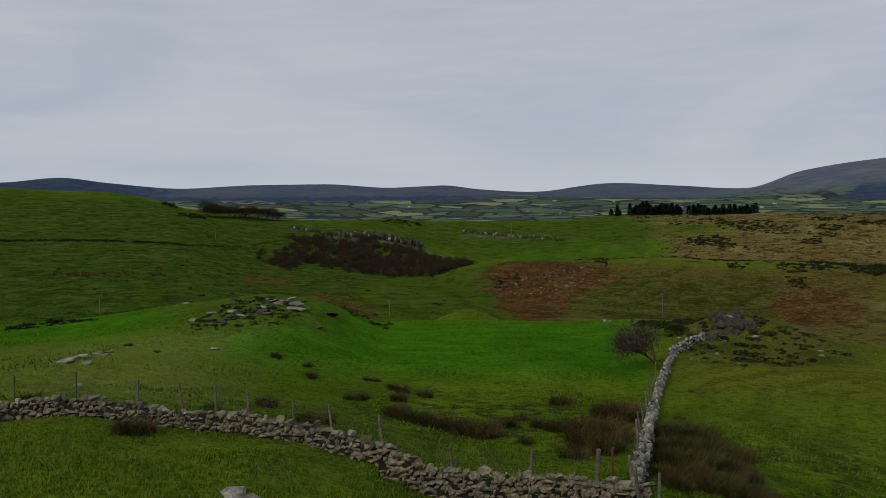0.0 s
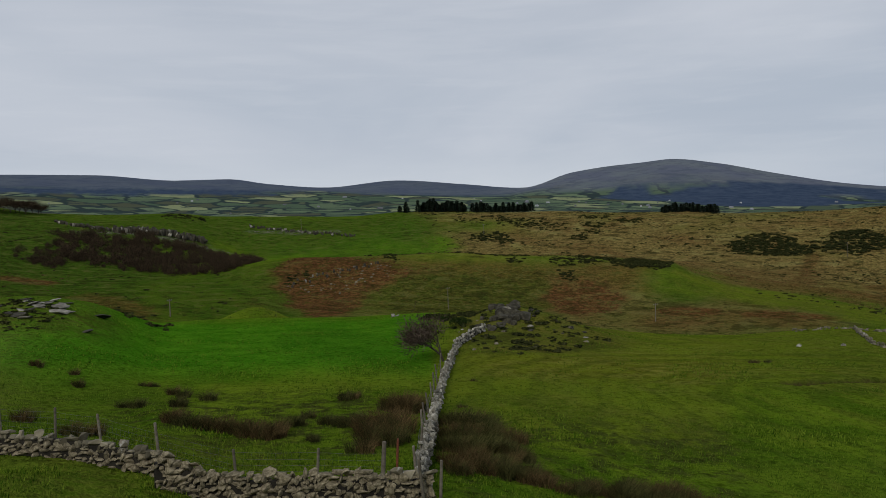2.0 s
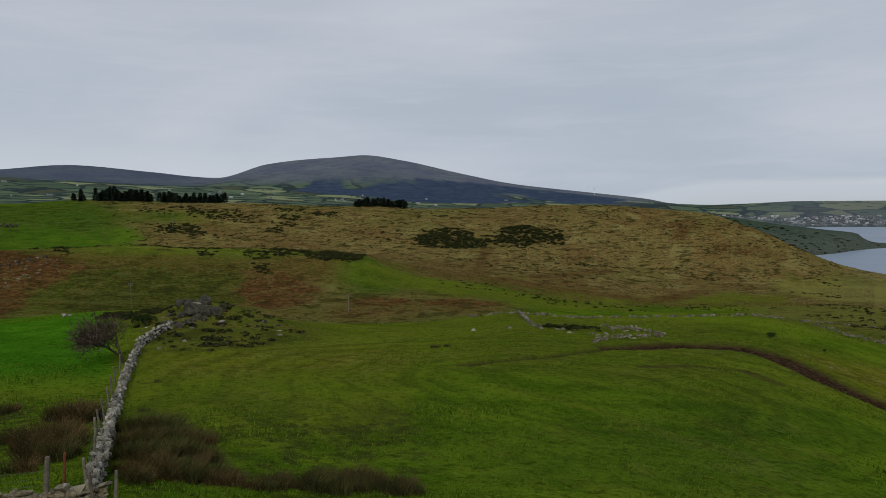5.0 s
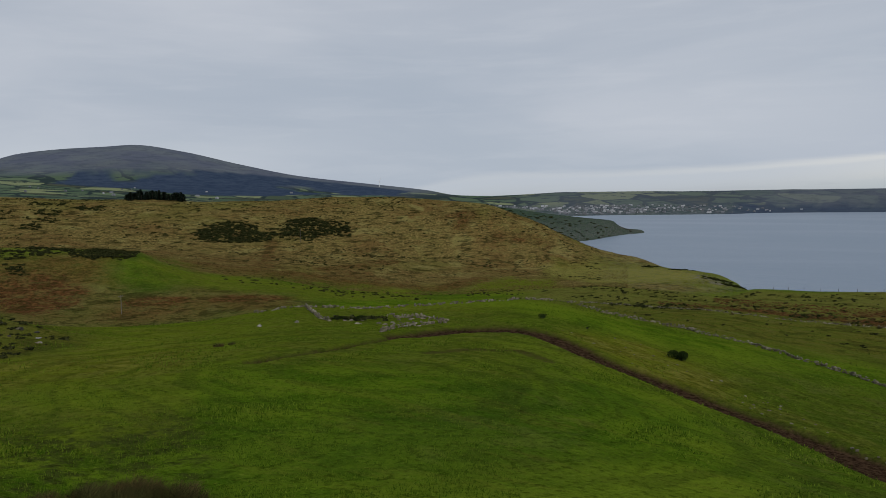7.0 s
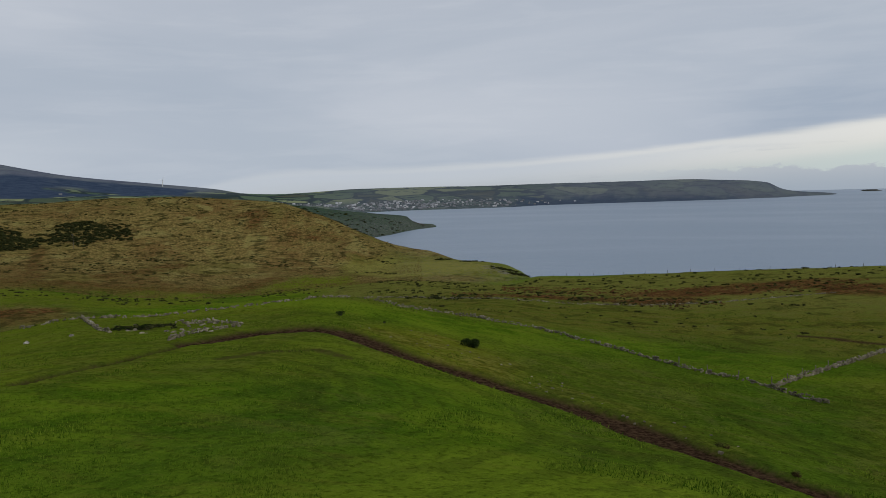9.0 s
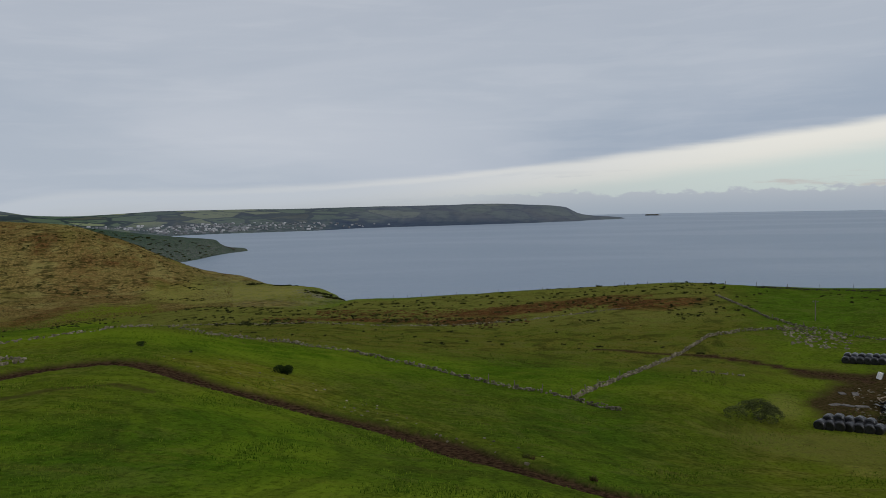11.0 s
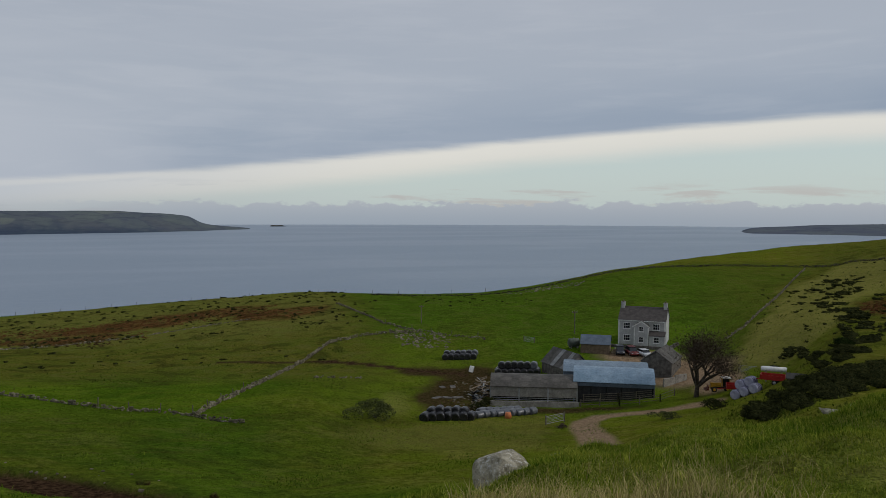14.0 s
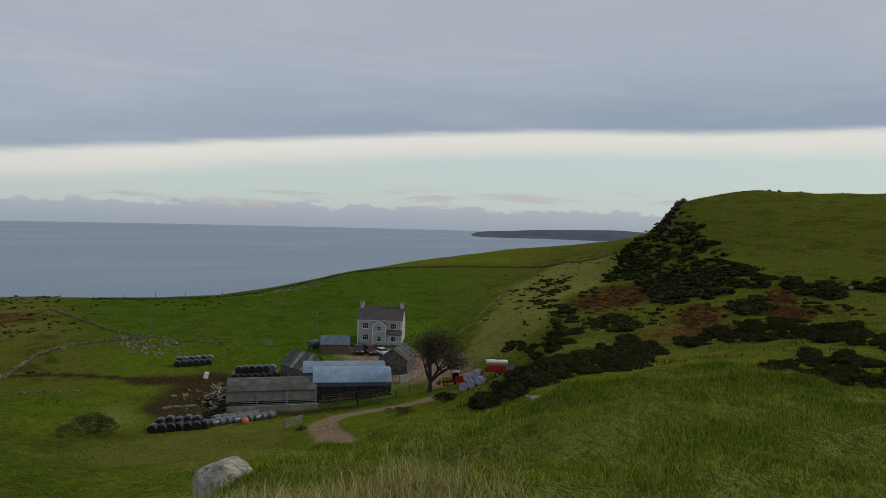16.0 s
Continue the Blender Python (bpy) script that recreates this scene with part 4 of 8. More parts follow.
# sectors of fields and slopes given the dimmed grass tone
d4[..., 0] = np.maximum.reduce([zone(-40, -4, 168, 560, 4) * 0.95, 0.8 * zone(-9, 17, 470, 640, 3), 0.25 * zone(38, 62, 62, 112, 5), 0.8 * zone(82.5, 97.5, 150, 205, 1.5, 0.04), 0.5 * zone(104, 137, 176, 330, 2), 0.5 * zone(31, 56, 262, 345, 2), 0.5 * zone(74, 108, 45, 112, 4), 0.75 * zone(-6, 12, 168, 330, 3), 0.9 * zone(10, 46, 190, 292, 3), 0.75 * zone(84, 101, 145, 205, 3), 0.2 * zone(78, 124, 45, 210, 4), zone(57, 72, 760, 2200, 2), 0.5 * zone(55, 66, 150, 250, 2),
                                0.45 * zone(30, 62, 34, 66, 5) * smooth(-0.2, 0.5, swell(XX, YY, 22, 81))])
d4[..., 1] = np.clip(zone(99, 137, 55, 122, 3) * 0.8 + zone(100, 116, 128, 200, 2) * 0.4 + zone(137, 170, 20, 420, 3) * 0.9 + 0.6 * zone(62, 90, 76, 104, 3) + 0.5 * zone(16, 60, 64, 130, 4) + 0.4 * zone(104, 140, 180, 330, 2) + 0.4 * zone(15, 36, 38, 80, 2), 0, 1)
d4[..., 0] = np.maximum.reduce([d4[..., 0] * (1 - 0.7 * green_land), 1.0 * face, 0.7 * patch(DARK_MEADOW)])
d4[..., 1] = np.clip(d4[..., 1] * (1 - 0.5 * face) + patch(PALE_SLOPE) + 0.7 * patch(VERGE, 0.04, 4.0) + 0.7 * patch(BROWN_BANK, 0.06, 4.0), 0, 1)
b2[..., 3] = np.maximum.reduce([b2[..., 3], 1.0 * patch(PALE_SLOPE), 0.35 * patch(BROWN_BANK, 0.06, 4.0)])
pale = patch(PALE_SLOPE)
cape = patch([(61.5, 455), (64, 474), (66, 484), (69.5, 470), (72.8, 446), (73, 413), (69, 392), (66, 384), (62.6, 410)], 0.03)
a[..., 1] *= 1 - 0.9 * cape
d4[..., 1] = np.maximum(d4[..., 1], cape)
b2[..., 3] = np.maximum.reduce([b2[..., 3], cape, 0.4 * zone(61, 104, 205, 330, 2)])
d4[..., 0] *= 1 - pale
a[..., 2] *= 1 - 0.85 * pale
d4[..., 1] = np.clip(d4[..., 1] + 0.6 * green_land + 0.8 * zone(116, 147, 314, 430, 1), 0, 1)
d4[..., 2] = np.maximum.reduce([zone(-8, 13, 33, 56, 3), 0.9 * zone(15, 37, 27, 46, 2), 0.5 * zone(-33, -8, 40, 60, 3), 0.8 * zone(-20, -8, 78, 100, 2), 0.9 * zone(17, 28, 84, 108, 1), 0.6 * zone(104, 122, 84, 108, 2), 0.35 * zone(62, 104, 205, 300, 2)])
d4[..., 3] = np.maximum(zone(22, 104, 36, 92, 4), 0.8 * zone(15.5, 30, 40, 84, 1.5))
c3 = np.zeros_like(a)
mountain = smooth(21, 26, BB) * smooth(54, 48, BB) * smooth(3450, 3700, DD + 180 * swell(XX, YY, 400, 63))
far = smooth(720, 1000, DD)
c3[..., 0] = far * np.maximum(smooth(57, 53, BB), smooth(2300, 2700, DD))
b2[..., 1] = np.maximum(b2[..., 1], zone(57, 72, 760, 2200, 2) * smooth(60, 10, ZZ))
# bluish haze tint over the far hills, headlands and island
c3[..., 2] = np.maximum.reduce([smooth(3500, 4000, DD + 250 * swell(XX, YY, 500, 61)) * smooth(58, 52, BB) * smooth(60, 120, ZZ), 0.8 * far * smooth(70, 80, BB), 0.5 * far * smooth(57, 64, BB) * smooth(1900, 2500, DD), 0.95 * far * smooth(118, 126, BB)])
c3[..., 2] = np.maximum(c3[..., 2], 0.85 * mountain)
# plantations, and their hazy dark blue laid over far hills and headlands
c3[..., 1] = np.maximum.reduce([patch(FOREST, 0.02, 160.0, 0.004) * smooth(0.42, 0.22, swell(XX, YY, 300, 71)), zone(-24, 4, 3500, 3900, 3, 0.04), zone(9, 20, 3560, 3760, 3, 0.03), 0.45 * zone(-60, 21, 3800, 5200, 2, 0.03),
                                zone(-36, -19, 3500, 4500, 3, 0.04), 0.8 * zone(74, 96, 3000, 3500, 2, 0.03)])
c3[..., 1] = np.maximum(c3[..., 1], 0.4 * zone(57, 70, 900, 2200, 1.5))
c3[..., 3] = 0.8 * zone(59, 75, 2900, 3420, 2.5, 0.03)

nb, nd = XX.shape
idx = np.arange(nb * nd).reshape(nb, nd)
q = np.stack([idx[:, :-1], np.roll(idx, -1, 0)[:, :-1], np.roll(idx, -1, 0)[:, 1:], idx[:, 1:]], -1).reshape(-1, 4)
me = bpy.data.meshes.new("ground")
me.vertices.add(nb * nd + 1)
me.vertices.foreach_set("co", np.concatenate([np.stack([XX, YY, ZZ], -1).reshape(-1, 3), [[0, 0, 98.3]]]).ravel())
cap = np.stack([np.full(nb, nb * nd), np.roll(idx[:, 0], -1), idx[:, 0]], -1)
nq, nt = len(q), len(cap)
me.loops.add(nq * 4 + nt * 3)
me.loops.foreach_set("vertex_index", np.concatenate([q.ravel(), cap.ravel()]))
me.polygons.add(nq + nt)
me.polygons.foreach_set("loop_start", np.concatenate([np.arange(nq) * 4, nq * 4 + np.arange(nt) * 3]))
me.polygons.foreach_set("use_smooth", np.ones(nq + nt, bool))
me.update(calc_edges=True)
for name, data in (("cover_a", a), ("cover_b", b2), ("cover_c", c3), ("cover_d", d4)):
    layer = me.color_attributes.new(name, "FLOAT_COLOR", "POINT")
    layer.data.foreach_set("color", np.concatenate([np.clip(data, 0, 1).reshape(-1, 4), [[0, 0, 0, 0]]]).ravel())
me.materials.append(MATS["ground_cover"])
tagged(new("ground", me), "green hill pasture, brown moor and far farmland", "ground", kind="structure")

# the sea, a flat disc under the land's edge
ring = [(r * math.sin(k * math.pi / 60), r * math.cos(k * math.pi / 60), SEA) for r in (250.0, 900.0, 2200.0, 4980.0) for k in range(120)]
quads = [(i * 120 + k, i * 120 + (k + 1) % 120, (i + 1) * 120 + (k + 1) % 120, (i + 1) * 120 + k) for i in range(3) for k in range(120)]
tagged(mesh_object("water", ring, quads, "sea_water"), "calm grey-blue sea under an overcast sky", "sea", kind="structure")



# ---- builders ----
def thing(name, loc, turn=0.0, label="", category="", group="", kind=""):
    """The Empty at a thing's base, under which its parts hang."""
    ob = new(name)
    ob.empty_display_size = 0.1
    ob.matrix_world = pose(*loc, 0, 0, turn)
    return tagged(ob, label, category, group, kind)


def part(name, bm, mat, parent, label="", smooth_shade=False):
    """One mesh under a thing or part."""
    me = bpy.data.meshes.new(name)
    bm.normal_update()
    bm.to_mesh(me)
    bm.free()
    me.materials.append(MATS[mat])
    if smooth_shade:
        me.polygons.foreach_set("use_smooth", np.ones(len(me.polygons), bool))
    ob = new(name, me)
    ob.parent = parent
    return tagged(ob, label)


def lone(name, bm, mat, m, label, category, group="", kind="", smooth_shade=False):
    """A thing that is one mesh."""
    ob = part(name, bm, mat, None, "", smooth_shade)
    ob.matrix_world = m
    return tagged(ob, label, category, group, kind)


def box(bm, x, y, z, sx, sy, sz, rz=0.0, ry=0.0, bevel=0.0):
    """A block, centred on x, y and standing on z."""
    r = bmesh.ops.create_cube(bm, size=1.0, matrix=pose(x, y, z + sz / 2, 0, ry, rz) @ Matrix.Diagonal((sx, sy, sz, 1)))
    if bevel:
        bmesh.ops.bevel(bm, geom=list({e for v in r["verts"] for e in v.link_edges}), offset=bevel, segments=1, affect="EDGES")
    return bm


def rod(bm, p0, p1, r0, r1=None, n=8, caps=True):
    """A tapered round bar from p0 to p1."""
    p0, p1 = Vector(p0), Vector(p1)
    r1 = r0 if r1 is None else r1
    axis = p1 - p0
    m = Matrix.Translation((p0 + p1) / 2) @ axis.to_track_quat("Z", "Y").to_matrix().to_4x4()
    bmesh.ops.create_cone(bm, cap_ends=caps, segments=n, radius1=r0, radius2=r1, depth=axis.length, matrix=m)
    return bm


def lathe(bm, rows, n=20, m=Matrix.Identity(4)):
    """A turned body about x: rows of place along x and radius."""
    rings = [[bm.verts.new(m @ Vector((x, r * math.cos(k * math.tau / n), r * math.sin(k * math.tau / n)))) for k in range(n)] for x, r in rows]
    for r0, r1 in zip(rings, rings[1:]):
        for k in range(n):
            bm.faces.new((r0[k], r0[(k + 1) % n], r1[(k + 1) % n], r1[k]))
    bm.faces.new(rings[0][::-1])
    bm.faces.new(rings[-1])
    return bm


def extrude(bm, outline, y0, y1, m=Matrix.Identity(4)):
    """An outline in x and z drawn out along y."""
    a = [bm.verts.new(m @ Vector((x, y0, z))) for x, z in outline]
    c = [bm.verts.new(m @ Vector((x, y1, z))) for x, z in outline]
    k = len(outline)
    for i in range(k):
        bm.faces.new((a[i], a[(i + 1) % k], c[(i + 1) % k], c[i]))
    bm.faces.new(a[::-1])
    bm.faces.new(c)
    bmesh.ops.recalc_face_normals(bm, faces=bm.faces[:])
    return bm


def spot(b, d, sink=0.0):
    """The place on the ground at a bearing and distance."""
    x, y = at(b, d)
    x, y = float(x), float(y)
    return (x, y, ground(x, y) - sink)


def rock_mesh(name, seed, mat, n=16, flat=0.8, sharp=0.55):
    """An angular stone about one metre across, standing on its origin's height."""
    rng = random.Random(seed)
    bm = bmesh.new()
    for _ in range(n):
        v = Vector((rng.gauss(0, 1), rng.gauss(0, 1), rng.gauss(0, 1))).normalized()
        k = 1 / max(abs(v.x), abs(v.y), abs(v.z)) ** sharp
        v = v * k * 0.5 * rng.uniform(0.85, 1.05)
        bm.verts.new((v.x, v.y, v.z * flat))
    r = bmesh.ops.convex_hull(bm, input=bm.verts[:])
    bmesh.ops.delete(bm, geom=[v for v in bm.verts if not v.link_faces], context="VERTS")
    me = bpy.data.meshes.new(name)
    bm.to_mesh(me)
    bm.free()
    me.materials.append(MATS[mat])
    return me


def joined(name, mat, groups, smooth_shade=False):
    """One mesh of many small bodies: groups of (verts N x 3, faces M x 3, matrices K x 4 x 4)."""
    vs, fs, base = [], [], 0
    for v, f, m in groups:
        if len(m) == 0:
            continue
        m = np.asarray(m, float)
        h = np.einsum("kij,nj->kni", m[:, :3, :3], v) + m[:, None, :3, 3]
        off = base + np.arange(len(m))[:, None, None] * len(v)
        vs.append(h.reshape(-1, 3))
        fs.append((f[None] + off).reshape(-1, 3))
        base += len(m) * len(v)
    vs, fs = np.concatenate(vs), np.concatenate(fs)
    me = bpy.data.meshes.new(name)
    me.vertices.add(len(vs))
    me.vertices.foreach_set("co", vs.ravel())
    me.loops.add(len(fs) * 3)
    me.loops.foreach_set("vertex_index", fs.ravel())
    me.polygons.add(len(fs))
    me.polygons.foreach_set("loop_start", np.arange(len(fs)) * 3)
    me.polygons.foreach_set("use_smooth", np.full(len(fs), smooth_shade))
    me.update(calc_edges=True)
    me.materials.append(MATS[mat])
    return new(name, me)


def mesh_arrays(me):
    me.calc_loop_triangles()
    v = np.zeros(len(me.vertices) * 3)
    me.vertices.foreach_get("co", v)
    f = np.zeros(len(me.loop_triangles) * 3, int)
    me.loop_triangles.foreach_get("vertices", f)
    return v.reshape(-1, 3), f.reshape(-1, 3)


def turned(x, y, z, yaw, sx, sy, sz, tip=0.0):
    """Arrays of poses: about z by yaw, tipped, scaled."""
    x, y, z, yaw, sx, sy, sz, tip = np.broadcast_arrays(x, y, z, yaw, sx, sy, sz, tip)
    m = np.zeros((len(x), 4, 4))
    c, s, ct, st = np.cos(yaw), np.sin(yaw), np.cos(tip), np.sin(tip)
    m[:, 0, 0], m[:, 0, 1], m[:, 0, 2] = c * sx, -s * ct * sy, s * st * sz
    m[:, 1, 0], m[:, 1, 1], m[:, 1, 2] = s * sx, c * ct * sy, -c * st * sz
    m[:, 2, 1], m[:, 2, 2] = st * sy, ct * sz
    m[:, 0, 3], m[:, 1, 3], m[:, 2, 3], m[:, 3, 3] = x, y, z, 1
    return m


def tuft_mesh(name, mat, count, spread, tall, lean, width, seed, segs=2):
    """A tuft of narrow blades, one unit tall."""
    rng = np.random.default_rng(seed)
    vs, fs = [], []
    for _ in range(count):
        a, r = rng.uniform(0, math.tau), spread * math.sqrt(rng.uniform())
        base = np.array([r * math.cos(a), r * math.sin(a), -0.05])
        la = a + rng.normal(0, 0.8)
        ln, h = lean * rng.uniform(0.3, 1.2), tall * rng.uniform(0.55, 1.05)
        side = np.array([-math.sin(la + 1.0), math.cos(la + 1.0), 0]) * width * rng.uniform(0.6, 1.3)
        i0 = len(vs)
        for k in range(segs):
            u = k / segs
            mid = base + np.array([math.cos(la) * ln * u * u, math.sin(la) * ln * u * u, h * u])
            vs += [mid - side * (1 - 0.5 * u), mid + side * (1 - 0.5 * u)]
        vs.append(base + np.array([math.cos(la) * ln, math.sin(la) * ln, h * 0.95]))
        for k in range(segs - 1):
            j = i0 + 2 * k
            fs += [(j, j + 1, j + 3), (j, j + 3, j + 2)]
        j = i0 + 2 * (segs - 1)
        fs.append((j, j + 1, j + 2))
    me = bpy.data.meshes.new(name)
    me.from_pydata([tuple(v) for v in vs], [], fs)
    me.materials.append(MATS[mat])
    return me


def bush_mesh(name, mat, seed, lumps=7, leaves=900, leaf=0.10, flat=0.75, hollow=0.35, slim=1.0, upright=0.0, dense=False):
    """A ragged shrub about two units across: leaf sprays over several uneven lumps."""
    rng = np.random.default_rng(seed)
    cen = np.stack([rng.normal(0, 0.42, lumps), rng.normal(0, 0.42, lumps), rng.uniform(0.1, 0.55, lumps)], -1)
    rad = rng.uniform(0.28, 0.6, lumps)
    w = rng.choice(lumps, leaves, p=rad ** 2 / (rad ** 2).sum())
    n = rng.normal(size=(leaves, 3))
    n /= np.linalg.norm(n, axis=1)[:, None]
    n[:, 2] = np.where(n[:, 2] < -0.4, -n[:, 2], n[:, 2])
    p = cen[w] + n * rad[w][:, None] * (1 - hollow * rng.uniform(size=leaves) ** 2)[:, None] * rng.uniform(0.9, 1.12, leaves)[:, None]
    p[:, 2] = np.maximum(p[:, 2] * flat, -0.05 + 0.1 * rng.uniform(size=leaves))
    t = rng.normal(size=(leaves, 3)) + n * 0.9 + np.array([0, 0, upright])
    t /= np.linalg.norm(t, axis=1)[:, None]
    if dense:  # sprays lie close on the lumps, over a solid heart
        t = np.cross(n, rng.normal(size=(leaves, 3))) + 0.35 * n + rng.normal(0, 0.3, (leaves, 3))
        t /= np.linalg.norm(t, axis=1)[:, None]
        s = np.cross(t, n + rng.normal(0, 0.35, (leaves, 3)))
    else:
        s = np.cross(t, rng.normal(size=(leaves, 3)))
    s /= np.linalg.norm(s, axis=1)[:, None]
    ln, wd = leaf * rng.uniform(0.6, 1.7, leaves)[:, None], slim * leaf * rng.uniform(0.3, 0.7, leaves)[:, None]
    vs = np.stack([p - s * wd - t * ln * 0.4, p + s * wd - t * ln * 0.4, p + t * ln], 1).reshape(-1, 3)
    fs = np.arange(leaves * 3).reshape(-1, 3)
    if dense:
        bm = bmesh.new()
        bmesh.ops.create_icosphere(bm, subdivisions=1, radius=1.0)
        hv = np.array([v.co[:] for v in bm.verts])
        hf = np.array([[v.index for v in f.verts] for f in bm.faces])
        bm.free()
        for k in range(lumps):
            body = cen[k] + hv * rad[k] * 0.92 * rng.uniform(0.85, 1.1, (len(hv), 1))
            body[:, 2] = np.maximum(body[:, 2] * flat, -0.08)
            fs = np.concatenate([fs, hf + len(vs)])
            vs = np.concatenate([vs, body])
    me = bpy.data.meshes.new(name)
    me.from_pydata(vs.tolist(), [], fs.tolist())
    me.materials.append(MATS[mat])
    return me


def branching(seed, tall, spread, levels=5, trunk=0.3, droop=0.0, bias=(0, 0), forks=3, first=0.28):
    """Limbs of a bare tree: rows of start, end and radii, in bent pieces, and the tips."""
    rng = random.Random(seed)
    rows, tips = [], []

    def grow(p, way, length, r, level):
        r2 = r * (0.66 if level < levels else 0.35)
        bend = Vector((rng.gauss(0, 0.12), rng.gauss(0, 0.12), rng.gauss(0.05, 0.08)))
        mid = p + way * length * 0.5
        q = mid + (way + bend).normalized() * length * 0.5
        rows.append((p, mid, r, (r + r2) / 2))
        rows.append((mid, q, (r + r2) / 2, r2))
        if level >= levels:
            tips.append((q, way))
            return
        n = forks + 2 if level == 0 else (3 if level < 3 else 2)
        turn0 = rng.uniform(0, math.tau)
        for k in range(n):
            a2 = turn0 + math.tau * k / n + rng.gauss(0, 0.35)
            side = Vector((math.cos(a2), math.sin(a2), rng.uniform(-0.15, 0.35)))
            w = (way * rng.uniform(0.55, 1.0) + side * spread * rng.uniform(0.6, 1.15) + Vector((bias[0], bias[1], 0.12 - droop * level))).normalized()
            grow(p.lerp(q, rng.uniform(0.72, 1.0)), w, length * rng.uniform(0.55, 0.85) * (1.9 if level == 0 else 1.0), r2 * rng.uniform(0.8, 1.0), level + 1)

    grow(Vector((0, 0, -0.3)), Vector((bias[0] * 0.5, bias[1] * 0.5, 1)).normalized(), tall * first, trunk, 0)
    return rows, tips


def tree(name, loc, seed, tall, spread, levels, trunk, label, group="", leaf_mat="twig_brown", leaf_n=14, leaf_r=0.5, leaf_len=0.35, bias=(0, 0), turn=0.0, first=0.28):
    """A tree: trunk with limbs, and a crown of fine sprays round the twigs."""
    rows, tips = branching(seed, tall, spread, levels, trunk, 0.02, bias, 3, first)
    t = thing(name, loc, turn, label, "tree", group)
    bm = bmesh.new()
    for p, q, r0, r1 in rows:
        rod(bm, p, q, r0, r1, 7 if r0 > 0.06 else 4, False)
    part("trunk", bm, "bark", t, "", True)
    rng = np.random.default_rng(seed)
    k = len(tips) * leaf_n
    p = np.repeat(np.array([q[:] for q, _ in tips]), leaf_n, 0) + rng.normal(0, leaf_r, (k, 3))
    way = np.repeat(np.array([w[:] for _, w in tips]), leaf_n, 0) + rng.normal(0, 0.7, (k, 3))
    way /= np.linalg.norm(way, axis=1)[:, None]
    s = np.cross(way, rng.normal(size=(k, 3)))
    s /= np.linalg.norm(s, axis=1)[:, None]
    ln = leaf_len * rng.uniform(0.5, 1.5, k)[:, None]
    wide = ln * (0.055 if leaf_mat.startswith(("twig", "brush")) else 0.45)
    vs = np.stack([p - s * wide, p + s * wide, p + way * ln], 1).reshape(-1, 3)
    me = bpy.data.meshes.new("crown")
    me.from_pydata(vs.tolist(), [], np.arange(k * 3).reshape(-1, 3).tolist())
    me.materials.append(MATS[leaf_mat])
    c = new("crown", me)
    c.parent = t
    return t


# ---- fences by the near walls ----
def fence_post(loc, tall, lean, label="weathered round timber fence post beside the wall", mat="post_wood", r=0.055, group="posts of the field fence"):
    bm = bmesh.new()
    rod(bm, (0, 0, -0.3), (0.0, 0, tall), r * 1.05, r * 0.95, 9)
    bmesh.ops.bevel(bm, geom=[e for e in bm.edges if all(v.co.z > tall - 0.01 for v in e.verts)], offset=r * 0.3, segments=1, affect="EDGES")
    return lone("fence_post", bm, mat, pose(*loc, lean[0], lean[1], 0), label, "fence post", group)


def wires(name, points, heights, label):
    """Strands sagging a little from post to post, with mesh uprights."""
    t = thing(name, points[0], 0, label, "wire fence")
    o = Vector(points[0])
    for h in heights:
        bm = bmesh.new()
        for p, q in zip(points, points[1:]):
            a, c = Vector(p) - o + Vector((0, 0, h)), Vector(q) - o + Vector((0, 0, h))
            mid = (a + c) / 2 - Vector((0, 0, 0.03))
            rod(bm, a, mid, 0.004, None, 4, False)
            rod(bm, mid, c, 0.004, None, 4, False)
        part("strand", bm, "wire", t)
    bm = bmesh.new()
    for p, q in zip(points, points[1:]):
        a, c = Vector(p) - o, Vector(q) - o
        n = max(2, int((c - a).length / 0.3))
        for k in range(1, n):
            m = a.lerp(c, k / n)
            rod(bm, m + Vector((0, 0, heights[-1])), m + Vector((0, 0, heights[0] - 0.03)), 0.0022, None, 3, False)
    tagged(part("mesh_uprights", bm, "wire", t), kind="stuff")
    return t


rng = random.Random(5)
FENCE = [(-29.5, 44.2), (-25.9, 42.4), (-22.1, 41.0), (-19.1, 39.6), (-16.9, 38.5), (-14.6, 37.3), (-11.5, 35.6), (-8.7, 33.6), (-5.0, 29.9), (0.1, 29.2), (5.8, 28.4), (10.6, 27.6)]
line = []
for i, (pb, pd) in enumerate(FENCE):
    p = spot(pb, pd)
    line.append(p)
    fence_post(p, 1.75 if i in (8, 11) else 1.45 + 0.2 * rng.random(), (rng.uniform(-4, 4), rng.uniform(-5, 5)), r=0.085 if i == 11 else 0.055,
               label="stout grey timber strainer post at the wall corner" if i == 11 else "weathered round timber fence post beside the wall")
wires("wire_fence", line, (1.3, 1.05, 0.82, 0.6, 0.38), "sheep netting and wire strands along the dry stone wall")
fence_post(spot(11.7, 29.4), 1.55, (2, 3), "rust-red painted steel fence post by the corner", "rusty_steel", 0.05)
far_line = []
for pb, pd in ((13.2, 27.3), (13.45, 32.5), (13.75, 36.5), (14.0, 40.5), (14.25, 45), (14.5, 49), (14.7, 53.5), (14.95, 58), (15.2, 63)):
    p = spot(pb, pd)
    far_line.append(p)
    fence_post(p, 1.55 + 0.15 * rng.random(), (rng.uniform(-4, 4), rng.uniform(-6, 6)))
wires("wire_fence", far_line, (1.25, 0.9), "wire strands beside the long field wall")
fence_post(spot(14.9, 25.4), 1.5, (-3, 4))
fence_post(spot(13.7, 25.2), 1.7, (3, -6))

